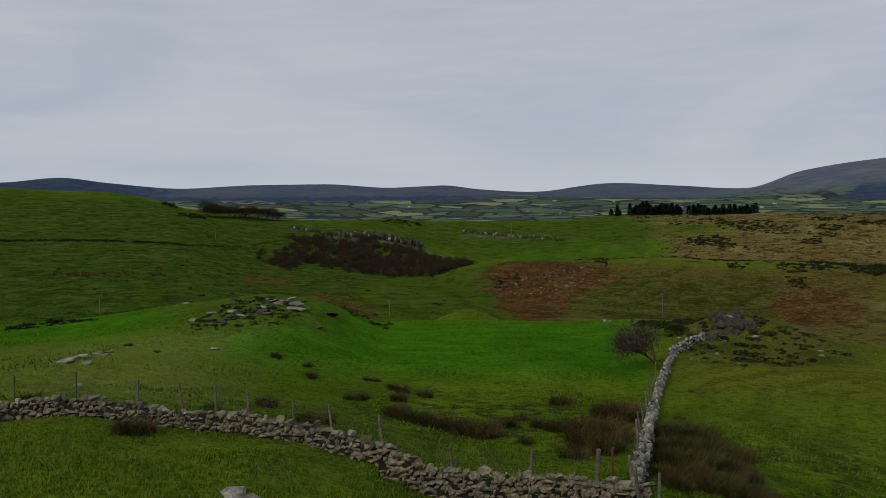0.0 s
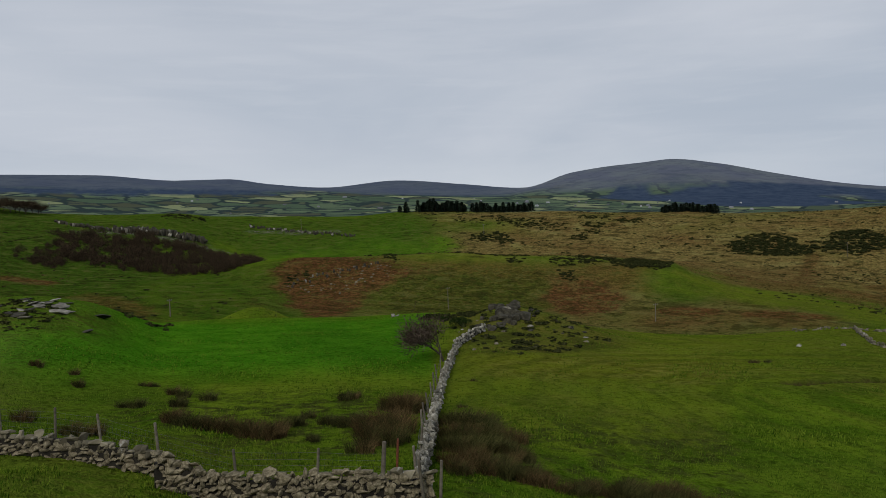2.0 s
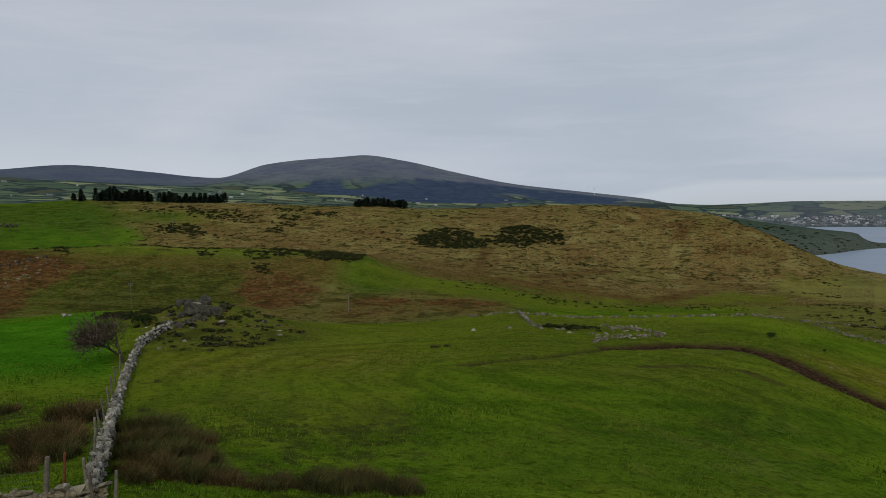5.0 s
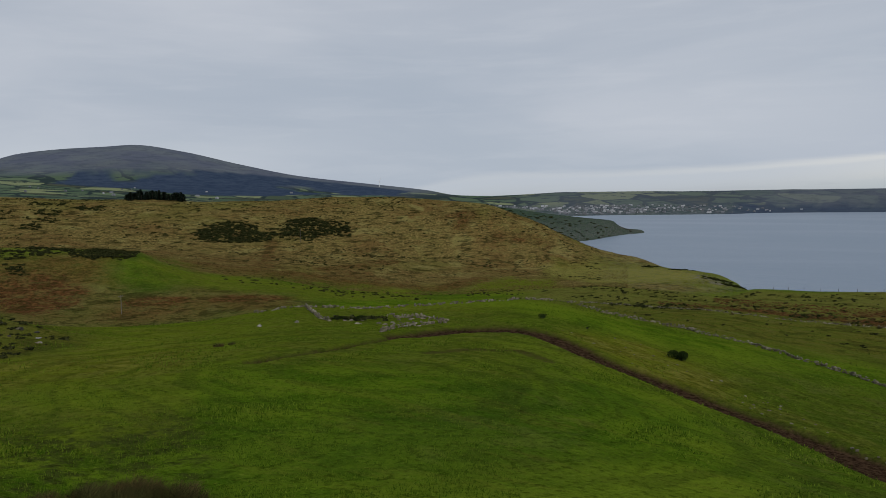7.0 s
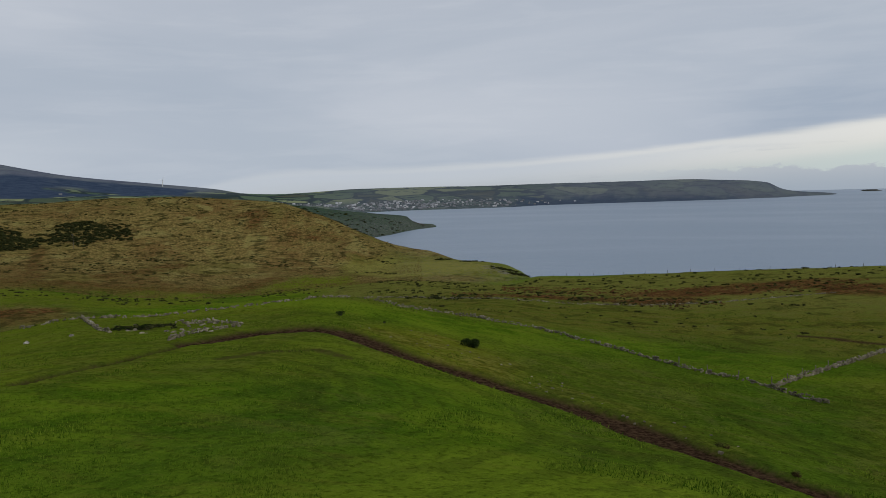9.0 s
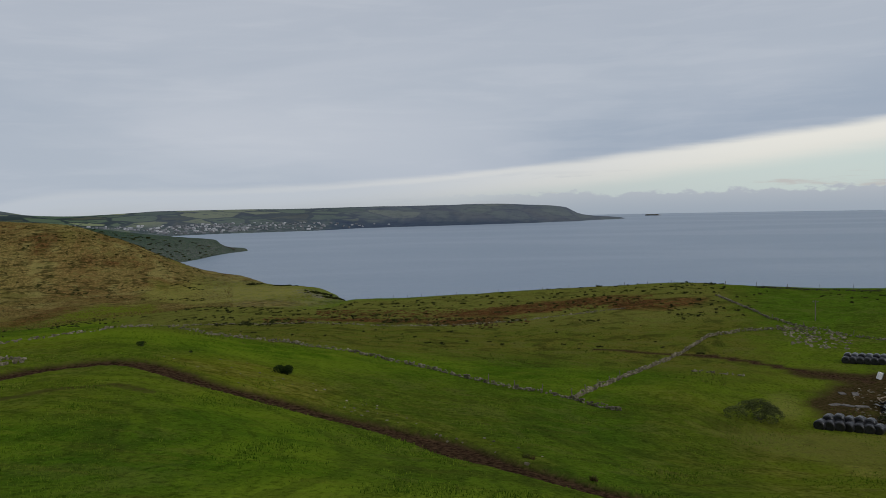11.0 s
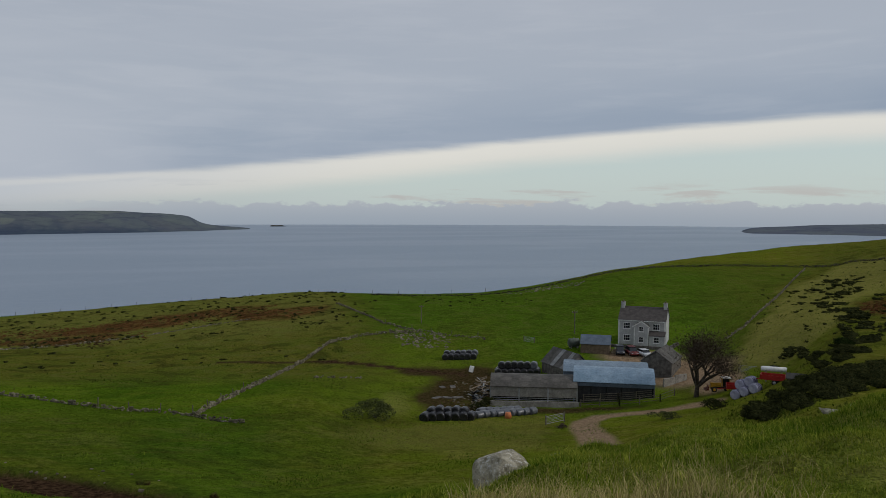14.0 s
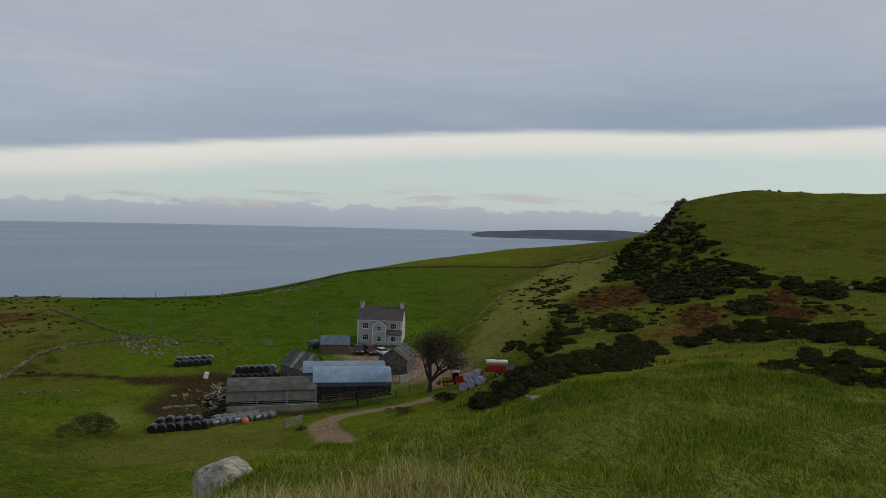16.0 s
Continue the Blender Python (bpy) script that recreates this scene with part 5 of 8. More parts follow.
# ---- rushes and low scrub in the near fields ----
RUSH = [tuft_mesh("rush_blades", "rush_blade", 170, 0.40, 0.95, 0.55, 0.011, 3 + k) for k in range(3)]
RUSH_BROWN = [tuft_mesh("rush_blades", "rush_brown", 180, 0.40, 0.95, 0.55, 0.011, 13 + k) for k in range(3)]
rng = random.Random(8)


def clump(b, d, wide, tall, brown, label="", n=None):
    """A clump of rushes: several tufts, one thing."""
    o = spot(b, d)
    t = thing("rush_clump", o, rng.uniform(0, 360), label or ("clump of withered brown rushes in wet grass" if brown else "clump of dark green rushes in the pasture"), "rushes", "rush clumps")
    n = n or max(1, int(2 + wide * wide * 4.5))
    for k in range(n):
        r, a2 = wide * 0.52 * math.sqrt(rng.random()), rng.uniform(0, math.tau)
        if n == 1:
            r = 0
        s = tall * rng.choice((0.4, 0.55, 0.75, 0.9, 1.05)) * rng.uniform(0.85, 1.15)
        ob = new("tuft", rng.choice(RUSH_BROWN if rng.random() < (0.65 if brown else 0.22) else RUSH))
        ob.parent = t
        lx, ly = r * math.cos(a2), r * math.sin(a2)
        w = t.matrix_world @ Vector((lx, ly, 0))
        ob.matrix_local = pose(lx, ly, ground(w.x, w.y) - o[2] - 0.02, 0, 0, rng.uniform(0, 360)) @ Matrix.Diagonal((s * 1.1, s * 1.1, s, 1))
    return t


for b, d, w, h, br in [(-22.2, 34.6, 1.5, 0.95, 1), (-13.2, 46, 1.2, 0.95, 1), (-10, 39.5, 1.6, 0.8, 1), (-17.5, 42, 0.9, 0.6, 0), (-29, 44.5, 1.0, 0.7, 0),
                       (-4.1, 44, 1.0, 1.0, 1), (-3.0, 43, 1.2, 1.0, 0), (-1.6, 42.5, 1.5, 1.0, 1), (-0.3, 41.5, 1.4, 0.95, 1), (0.9, 40.8, 1.6, 1.0, 1), (2.2, 40, 1.6, 1.05, 1), (3.4, 41, 1.0, 1.0, 0),
                       (4.6, 43, 0.9, 0.9, 0), (5.4, 45, 0.8, 0.8, 0), (5.7, 38.5, 1.0, 0.6, 0), (6.8, 43, 1.1, 0.8, 0), (7.8, 42, 1.4, 0.85, 0), (8.8, 44, 0.9, 0.7, 0), (8.9, 34.6, 0.9, 0.9, 0),
                       (10.2, 38.5, 1.3, 1.2, 1), (10.9, 39.5, 1.9, 1.45, 1), (11.6, 40, 1.6, 1.3, 1), (10.8, 36.5, 1.6, 1.1, 1), (11.9, 47, 1.8, 1.3, 1), (12.7, 47.5, 1.6, 1.3, 1), (8.2, 51, 1.1, 0.8, 0), (9.0, 52, 0.8, 0.7, 0),
                       (-7.4, 53, 0.7, 0.9, 0), (-6.6, 52.5, 0.6, 0.85, 0), (-6.0, 61, 0.7, 0.7, 0), (-5.3, 61, 0.7, 0.6, 0), (-4.2, 57, 0.6, 0.7, 0), (-3.5, 55.5, 0.7, 0.9, 0), (-3.6, 51, 0.9, 0.9, 0), (-1.7, 53.5, 0.8, 0.75, 0),
                       (-10.1, 61, 0.7, 0.7, 0), (-12.5, 67, 0.9, 0.8, 0), (-10.3, 64.5, 0.6, 0.6, 0), (-20.6, 69, 0.6, 0.5, 0), (-22.5, 74, 0.8, 0.5, 0),
                       (16.6, 42.5, 1.9, 1.1, 0), (17.6, 42, 2.0, 1.15, 0), (18.4, 39.5, 2.0, 1.1, 0), (16.6, 38.5, 1.8, 1.05, 0), (20.0, 38, 1.6, 0.9, 0), (16.9, 35, 2.0, 1.0, 0), (18.8, 35.5, 2.0, 0.95, 0), (20.6, 34.5, 1.6, 0.85, 0), (16.6, 32, 1.8, 0.9, 1), (18.3, 31.5, 1.8, 0.9, 0), (20.3, 32, 1.6, 0.8, 0),
                       (17.2, 30.5, 1.8, 0.8, 1), (19.2, 31, 1.8, 0.8, 0), (21, 31, 1.6, 0.8, 0), (22.6, 30.6, 1.5, 0.7, 1), (24.2, 30.3, 1.2, 0.7, 0), (26.2, 31, 1.6, 0.75, 1), (27.8, 31.5, 1.8, 0.85, 0), (29.5, 32.3, 1.8, 0.85, 0),
                       (31.2, 32.2, 1.7, 0.85, 1), (32.8, 31.6, 1.6, 0.8, 0), (34.4, 31.2, 1.5, 0.8, 0), (35.4, 30.8, 1.2, 0.75, 0), (30.4, 31.0, 1.4, 0.8, 0), (17.9, 59, 0.9, 0.35, 0), (16.7, 49, 0.8, 0.4, 0),
                       (89.8, 62, 0.8, 0.5, 0), (94.5, 56, 0.7, 0.4, 0), (37.6, 80, 1.0, 0.5, 0), (38.6, 81, 0.8, 0.5, 0)]:
    clump(b, d, w, h, br)

# ---- rocks: crags, outcrops and loose boulders ----
ROCKS = [rock_mesh("rock", 100 + k, "crag_rock", 22, 0.75) for k in range(8)]
BOULDERS = [rock_mesh("boulder", 200 + k, "pale_stone", 20, 0.7) for k in range(6)]
rng = random.Random(11)


def boulder(b, d, s, mesh=None, label="grey lichened boulder half sunk in grass", group="loose boulders", flat=1.0, name="boulder"):
    ob = new(name, mesh or rng.choice(BOULDERS))
    x, y, z = spot(b, d)
    ob.matrix_world = pose(x, y, z + 0.10 * s * flat, rng.uniform(-14, 14), rng.uniform(-14, 14), rng.uniform(0, 360)) @ Matrix.Diagonal((s * rng.uniform(0.8, 1.3), s * rng.uniform(0.8, 1.2), s * flat * rng.uniform(0.8, 1.1), 1))
    return tagged(ob, label, "boulder", group)


for b, d, w, n, s, deep, flat in [(20.5, 97, 2.2, 44, 1.2, 1.2, 1.15), (19.4, 93, 1.6, 14, 0.8, 1.6, 1.0), (22.4, 97, 2.4, 9, 0.7, 2.0, 0.8), (25.0, 99, 5.0, 8, 0.5, 3.0, 0.7), (-11.6, 92, 3.4, 14, 1.7, 2.0, 0.26), (-13.6, 88, 5, 14, 1.2, 3.0, 0.3), (-16.4, 84, 4, 12, 1.1, 2.0, 0.3)]:
    for k in range(n):
        pale = rng.random() < (0.06 if b > 0 else 0.45)
        boulder(b + math.degrees(rng.gauss(0, w * 0.45) / d), d + rng.gauss(0, deep), s * rng.uniform(0.5, 1.3), rng.choice(BOULDERS if pale else ROCKS), "pale lichened crag rock in rough grass" if pale else "dark jointed crag rock with pale lichen", "rocks of the crag", flat=flat, name="rock")
for b, d, s in [(-26.6, 61, 1.6), (-25.8, 62.5, 1.3), (-25.3, 60, 0.9), (-24.6, 69, 1.2), (-23.8, 70, 1.0), (-24.1, 67, 0.8), (-16.9, 70, 0.9), (-16.4, 70, 0.6), (-25.8, 52, 0.6), (-18.7, 106, 1.3), (-19.2, 108, 0.8), (-15.6, 24.3, 1.0), (-14.7, 24.1, 0.7),
                (11.8, 118, 1.0), (12.1, 119, 0.7), (40.6, 100, 0.7), (43.3, 100, 0.6)]:
    boulder(b, d, s, flat=0.4 if b < 0 else 1.0)



# ---- the farm ----
def prism(bm, outline, x0, x1):
    """An outline in y and z drawn out along x."""
    a = [bm.verts.new((x0, y, z)) for y, z in outline]
    c = [bm.verts.new((x1, y, z)) for y, z in outline]
    k = len(outline)
    for i in range(k):
        bm.faces.new((a[i], a[(i + 1) % k], c[(i + 1) % k], c[i]))
    bm.faces.new(a[::-1])
    bm.faces.new(c)
    bmesh.ops.recalc_face_normals(bm, faces=bm.faces[:])
    return bm


def window(parent, x, z, w, h, y=0.0, bars=(1, 1)):
    """A white sash window on a front wall: frame, sill, glazing bars and pane, proud of the wall."""
    f = 0.09
    bm = bmesh.new()
    for sx in (-1, 1):
        box(bm, x + sx * (w / 2 - f / 2), y - 0.03, z, f, 0.10, h)
    for zz in (z, z + h - f):
        box(bm, x, y - 0.03, zz, w - 2 * f, 0.10, f)
    for k in range(1, bars[0] + 1):
        box(bm, x - w / 2 + w * k / (bars[0] + 1), y - 0.025, z + f, 0.05, 0.08, h - 2 * f)
    for k in range(1, bars[1] + 1):
        box(bm, x, y - 0.022, z + h * k / (bars[1] + 1) - 0.025, w - 2 * f, 0.075, 0.05)
    win = part("window", bm, "white_paint", parent, "white-framed sash window")
    part("pane", box(bmesh.new(), x, y - 0.012, z + f, w - 2 * f, 0.02, h - 2 * f), "window_glass", win)
    part("sill", box(bmesh.new(), x, y - 0.10, z - 0.1, w + 0.16, 0.2, 0.09), "white_paint", win)
    return win


def farm_house():
    b, d = 126.05, 171.5
    o = spot(b, d, 0.1)
    h = thing("farmhouse", o, -b - 7, "two-storey grey pebbledashed farmhouse with a dark slate roof", "house")
    W, D, E, R = 5.05, 7.4, 5.6, 7.9
    part("wall", prism(bmesh.new(), [(0, -1.0), (D, -1.0), (D, E), (D / 2, R), (0, E)], -W, W), "pebbledash", h)
    for side in (0, 1):
        bm = bmesh.new()
        e0 = (-0.35, E - 0.12) if side == 0 else (D + 0.35, E - 0.12)
        prism(bm, [e0, (D / 2, R + 0.10), (D / 2, R + 0.22), (e0[0], e0[1] + 0.12)], -W - 0.12, W + 0.12)
        part("roof", bm, "slate", h)
    part("ridge_tiles", prism(bmesh.new(), [(D / 2 - 0.2, R + 0.16), (D / 2, R + 0.32), (D / 2 + 0.2, R + 0.16)], -W - 0.14, W + 0.14), "slate", h)
    for sx in (-1, 1):
        bm = box(bmesh.new(), sx * (W - 0.45), D / 2, R - 0.6, 0.75, 1.1, 1.75, bevel=0.03)
        c = part("chimney", bm, "pebbledash", h)
        part("capping", box(bmesh.new(), sx * (W - 0.45), D / 2, R + 1.15, 0.9, 1.25, 0.14), "concrete", c)
        for k in (-1, 1):
            part("chimney_pot", rod(bmesh.new(), (sx * (W - 0.45), D / 2 + 0.28 * k, R + 1.28), (sx * (W - 0.45), D / 2 + 0.28 * k, R + 1.65), 0.13, 0.11, 10), "brown_door", c)
    for x in (-W + 0.07, W - 0.07):
        part("corner_quoin", box(bmesh.new(), x, -0.02, -0.3, 0.24, 0.10, E + 0.2), "white_paint", h)
    part("gutter", box(bmesh.new(), 0, -0.36, E - 0.2, 2 * W + 0.2, 0.14, 0.14), "white_paint", h)
    for x, z in ((-3.25, 3.6), (3.05, 3.6), (-3.25, 0.95)):
        window(h, x, z, 1.45, 1.35, 0.0, (2, 1))
    # the gabled porch tower in the middle
    bm = bmesh.new()
    extrude(bm, [(-1.55, -1.0), (1.55, -1.0), (1.55, 4.3), (0, 5.35), (-1.55, 4.3)], -1.3, -0.002)
    p = part("porch", bm, "pebbledash", h, "projecting gabled porch with white trim")
    for s in (-1, 1):
        part("bargeboard", extrude(bmesh.new(), [(s * 1.85, 4.15), (0, 5.4), (0, 5.68), (s * 1.85, 4.42)], -1.5, -1.34), "white_paint", p)
        part("porch_roof", extrude(bmesh.new(), [(s * 1.8, 4.38), (0, 5.62), (0, 5.74), (s * 1.8, 4.5)], -1.48, 0.3), "slate", p)
        part("corner_trim", box(bmesh.new(), s * 1.47, -1.33, -0.3, 0.18, 0.07, 4.5), "white_paint", p)
    window(p, 0.0, 3.3, 1.0, 1.1, -1.3, (1, 1))
    window(p, 0.0, 0.9, 1.0, 1.25, -1.3, (1, 1))
    # lean-to beside it
    bm = bmesh.new()
    prism(bm, [(-1.25, -1.0), (-0.002, -1.0), (-0.002, 3.2), (-1.25, 2.5)], 1.7, W - 0.1)
    s = part("lean_to", bm, "pebbledash", h, "lean-to room with a slate roof")
    part("lean_to_roof", prism(bmesh.new(), [(-1.5, 2.45), (-0.01, 3.28), (-0.01, 3.4), (-1.5, 2.57)], 1.6, W + 0.05), "slate", s)
    window(s, 3.2, 0.95, 1.25, 1.25, -1.25, (1, 1))
    part("downpipe", rod(bmesh.new(), (W - 0.3, -0.12, 0), (W - 0.3, -0.12, E - 0.2), 0.05, None, 8), "white_paint", h)
    return h


def arc_roof(parent, W, D, E, rise, mat, sheets, over=0.3):
    """A rounded roof of curved sheets, each lapping on its neighbour."""
    n = 12
    pts = []
    for k in range(n + 1):
        u = -1 + 2 * k / n
        pts.append((D / 2 + u * (D / 2 + over), E + rise * (1 - abs(u) ** 2.2)))
    w = 2 * W / sheets
    for i in range(sheets):
        lift = 0.02 if i % 2 else 0.0
        bm = bmesh.new()
        upper = [(y, z + 0.09 + lift) for y, z in pts]
        lower = [(y, z + 0.02 + lift) for y, z in pts]
        prism(bm, lower + upper[::-1], -W + i * w - 0.04, -W + (i + 1) * w + 0.04)
        part("roof_sheet", bm, mat, parent)
    return [(y, z) for y, z in pts]


def round_barn(name, b, d, turn, W, D, E, rise, roof, sheets, label, open_front):
    o = spot(b, d, 0.1)
    t = thing(name, o, -b + turn, label, "barn")
    pts = arc_roof(t, W, D, E, rise, roof, sheets)
    gable = [(0.05, -1.0), (D - 0.05, -1.0)] + [(y, z) for y, z in pts[::-1] if 0.05 < y < D - 0.05]
    for x0, x1 in ((-W, -W + 0.18), (W - 0.18, W)):
        part("gable_wall", prism(bmesh.new(), gable, x0, x1), roof if not open_front else "concrete", t)
    part("back_wall", box(bmesh.new(), 0, D - 0.1, -1.0, 2 * W - 0.37, 0.18, E + 1.0), "barn_dark", t)
    if open_front:  # concrete panels over a feed barrier
        n = 3
        for k in range(n):
            x = -W + (k + 0.5) * 2 * W / n
            part("wall_panel", box(bmesh.new(), x, 0.0, 1.25, 2 * W / n - 0.12, 0.14, E - 1.25, bevel=0.02), "concrete", t, "stained concrete wall panel")
        for k in range(n + 1):
            part("column", box(bmesh.new(), -W + k * 2 * W / n * 0.996 + 0.02, -0.02, -0.6, 0.22, 0.24, E + 0.6), "galvanised", t)
        for z in (0.35, 0.72, 1.05):
            part("feed_rail", rod(bmesh.new(), (-W, -0.05, z), (W, -0.05, z), 0.05, None, 8), "galvanised", t)
        # added near-black sheet for the shade inside the pen, ahead of the back wall
        part("floor_shadow_wall", box(bmesh.new(), 0, 3.0, -1.0, 2 * W - 0.5, 0.15, E + 0.6), "dark_opening", t, "near-black sheet standing for the shade in the cattle pen")
    else:
        # one flat dark panel across the front, under the eave
        part("front_wall", box(bmesh.new(), 0, 0.08, -1.0, 2 * W - 0.37, 0.16, E + 0.9), "barn_dark", t, "plain dark front of the barn")
        for k in range(6):
            part("column", box(bmesh.new(), -W + 0.4 + k * (2 * W - 0.8) / 5, -0.06, -0.6, 0.2, 0.12, E + 0.5), "dark_opening", t)
        part("eave_strip", box(bmesh.new(), 0, -0.12, E - 0.62, 2 * W - 0.2, 0.06, 0.55), "slate_blue", t)
    return t


def pitched(name, b, d, turn, W, D, E, R, wall, roof, label, sheets=6, door=None):
    """A shed with a ridge along its length."""
    o = spot(b, d, 0.15)
    t = thing(name, o, -b + turn, label, "farm shed")
    part("wall", prism(bmesh.new(), [(0, -1.2), (D, -1.2), (D, E), (D / 2, R), (0, E)], -W, W), wall, t)
    for side in (0, 1):
        y0 = -0.25 if side == 0 else D + 0.25
        for k in range(sheets):
            x0 = -W - 0.15 + k * (2 * W + 0.3) / sheets
            lift = 0.02 * (k % 2)
            part("roof_sheet", prism(bmesh.new(), [(y0, E - 0.1 + lift), (D / 2, R + 0.08 + lift), (D / 2, R + 0.16 + lift), (y0, E - 0.02 + lift)], x0, x0 + (2 * W + 0.3) / sheets + 0.05),
                 "clear_sheet" if name == "stone_barn" and k in (3, 6) and side == 0 else roof, t)
    if door:
        part("door", box(bmesh.new(), door[0], -0.03, -0.2, door[1], 0.1, door[2]), "brown_door", t, "weathered brown plank door")
    return t


farm_house()
round_barn("cattle_barn", 118.2, 126.2, 1.0, 7.2, 7.2, 2.9, 1.25, "grey_roof", 14, "long cattle barn with a weathered grey rounded roof", True)
round_barn("hay_barn", 124.1, 127.8, 2.0, 6.6, 7.6, 3.0, 1.75, "blue_roof", 13, "hay barn with a pale blue rounded metal roof", False)
round_barn("storage_barn", 123.5, 138.0, 2.0, 7.5, 7.5, 2.6, 1.2, "dull_blue_roof", 14, "storage barn with a dull blue rounded roof", False)
pitched("stone_barn", 119.7, 145.5, -58.0, 4.4, 5.4, 2.1, 4.7, "rubble_wall", "grey_roof", "old rubble stone barn with a patched sheet roof", 8)
pitched("garage", 122.7, 161.5, -4.0, 3.0, 5.2, 2.2, 3.6, "brown_door", "slate_blue", "low garage with a slate-blue roof and brown doors", 6, (1.6, 1.6, 1.7))
pitched("stone_byre", 128.5, 147.0, 78.0, 4.0, 5.6, 2.4, 4.3, "rubble_wall", "grey_roof", "stone byre with a grey gabled roof behind a tree", 7)


def low_wall(b0, d0, b1, d1, tall, mat, label, thick=0.25):
    p, q = Vector(spot(b0, d0)), Vector(spot(b1, d1))
    v = q - p
    t = thing("yard_wall", p, math.degrees(math.atan2(v.y, v.x)), label, "wall", "yard walls")
    n = max(1, int(v.length / 2.4))
    for k in range(n):
        z = v.z * (k + 0.5) / n
        part("panel", box(bmesh.new(), v.xy.length * (k + 0.5) / n, 0, z - 0.4, v.xy.length / n - 0.03, thick, tall + 0.4, bevel=0.02), mat, t)
    return t


low_wall(114.9, 124.2, 121.6, 124.2, 0.75, "concrete", "low stained concrete apron wall of the cattle pen")
low_wall(127.6, 136, 129.2, 140, 1.3, "concrete", "concrete yard wall beside the barn")
low_wall(122.5, 168.5, 127.9, 166.8, 0.7, "rubble_wall", "low stone garden wall in front of the house", 0.4)
low_wall(127.9, 166.8, 128.6, 172, 0.7, "rubble_wall", "low stone garden wall in front of the house", 0.4)


def rail_fence(points, label, tall=1.25, rails=3, every=2.2):
    t = thing("rail_fence", spot(*points[0]), 0, label, "fence", "yard fences")
    o = Vector(spot(*points[0]))
    for (b0, d0), (b1, d1) in zip(points, points[1:]):
        x0, y0 = at(b0, d0)
        x1, y1 = at(b1, d1)
        n = max(1, int(math.hypot(x1 - x0, y1 - y0) / every))
        ps = []
        for k in range(n + 1):
            x, y = float(x0 + (x1 - x0) * k / n), float(y0 + (y1 - y0) * k / n)
            ps.append(Vector((x, y, ground(x, y))) - o)
        for p in ps:
            part("post", box(bmesh.new(), p.x, p.y, p.z - 0.3, 0.13, 0.13, tall + 0.3, bevel=0.01), "post_wood", t)
        for p, q in zip(ps, ps[1:]):
            for r in range(rails):
                z = tall * (r + 0.8) / rails * 0.95
                part("rail", rod(bmesh.new(), p + Vector((0, 0, z)), q + Vector((0, 0, z)), 0.045, None, 6), "post_wood", t)
    return t


rail_fence([(121.7, 124.0), (124.5, 123.5), (127.4, 124.5), (128.4, 128)], "grey timber rail fence round the yard")
rail_fence([(121.9, 127.5), (124.4, 127.4), (127.0, 128.2)], "grey timber rail fence before the hay barn", 1.4, 4)


def gate(b, d, turn, w, label):
    t = thing("field_gate", spot(b, d), turn, label, "gate", "field gates")
    bm = bmesh.new()
    for x in (0, w):
        rod(bm, (x, 0, 0.1), (x, 0, 1.25), 0.035, None, 8)
    for z in (0.15, 1.22):
        rod(bm, (0, 0, z), (w, 0, z), 0.035, None, 8)
    part("gate_frame", bm, "galvanised", t)
    for z in (0.4, 0.62, 0.82, 1.02):
        part("bar", rod(bmesh.new(), (0, 0, z), (w, 0, z), 0.022, None, 6), "galvanised", t)
    part("brace", rod(bmesh.new(), (0, 0, 0.15), (w, 0, 1.22), 0.022, None, 6), "galvanised", t)
    for x in (-0.2, w + 0.2):
        part("post", rod(bmesh.new(), (x, 0, -0.4), (x, 0, 1.45), 0.09, None, 10), "post_wood", t)
    return t


gate(119.2, 109.5, -75, 3.4, "galvanised steel field gate hung beside the lane")
gate(117.5, 181, -150, 2.6, "galvanised steel gate leaning open at the field edge")
gate(132.8, 136, -130, 3.2, "galvanised steel gate above the yard")


# round silage bales, black-wrapped, some in grey or banded film
def bale_mesh(mat, seed):
    rng2 = random.Random(seed)
    bm = bmesh.new()
    rows = [(-0.60, 0.30), (-0.61, 0.48), (-0.56, 0.585), (-0.45, 0.62)] + [(-0.3 + 0.15 * k, 0.62 + rng2.uniform(-0.012, 0.012)) for k in range(5)] + [(0.45, 0.62), (0.56, 0.585), (0.61, 0.48), (0.60, 0.30)]
    lathe(bm, rows, 22)
    for v in bm.verts:
        v.co *= 1 + rng2.uniform(-0.018, 0.018)
        if v.co.z < -0.5:
            v.co.z = -0.5 - (v.co.z + 0.5) * -0.3
    me = bpy.data.meshes.new("silage_bale")
    bm.to_mesh(me)
    bm.free()
    me.polygons.foreach_set("use_smooth", np.ones(len(me.polygons), bool))
    me.materials.append(MATS[mat])
    return me


BALES = {m: [bale_mesh(m, k) for k in range(3)] for m in ("bale_wrap", "grey_wrap", "pale_wrap")}
rng = random.Random(21)


def bale(b, d, up, turn, mat="bale_wrap", group="stacked silage bales", label="", squash=1.0):
    x, y, z = spot(b, d)
    ob = new("silage_bale", rng.choice(BALES[mat]))
    ob.matrix_world = pose(x, y, z + 0.58 + up * 1.15, rng.uniform(-6, 6), rng.uniform(-3, 3), turn - b + rng.uniform(-5, 5)) @ Matrix.Diagonal((1.15, 1.18, 1.18 * squash, 1))
    names = {"bale_wrap": "round silage bale in shiny black wrap, stacked", "grey_wrap": "round silage bale under slack grey plastic", "pale_wrap": "round silage bale in pale film with violet bands"}
    return tagged(ob, label or names[mat], "silage bale", group)


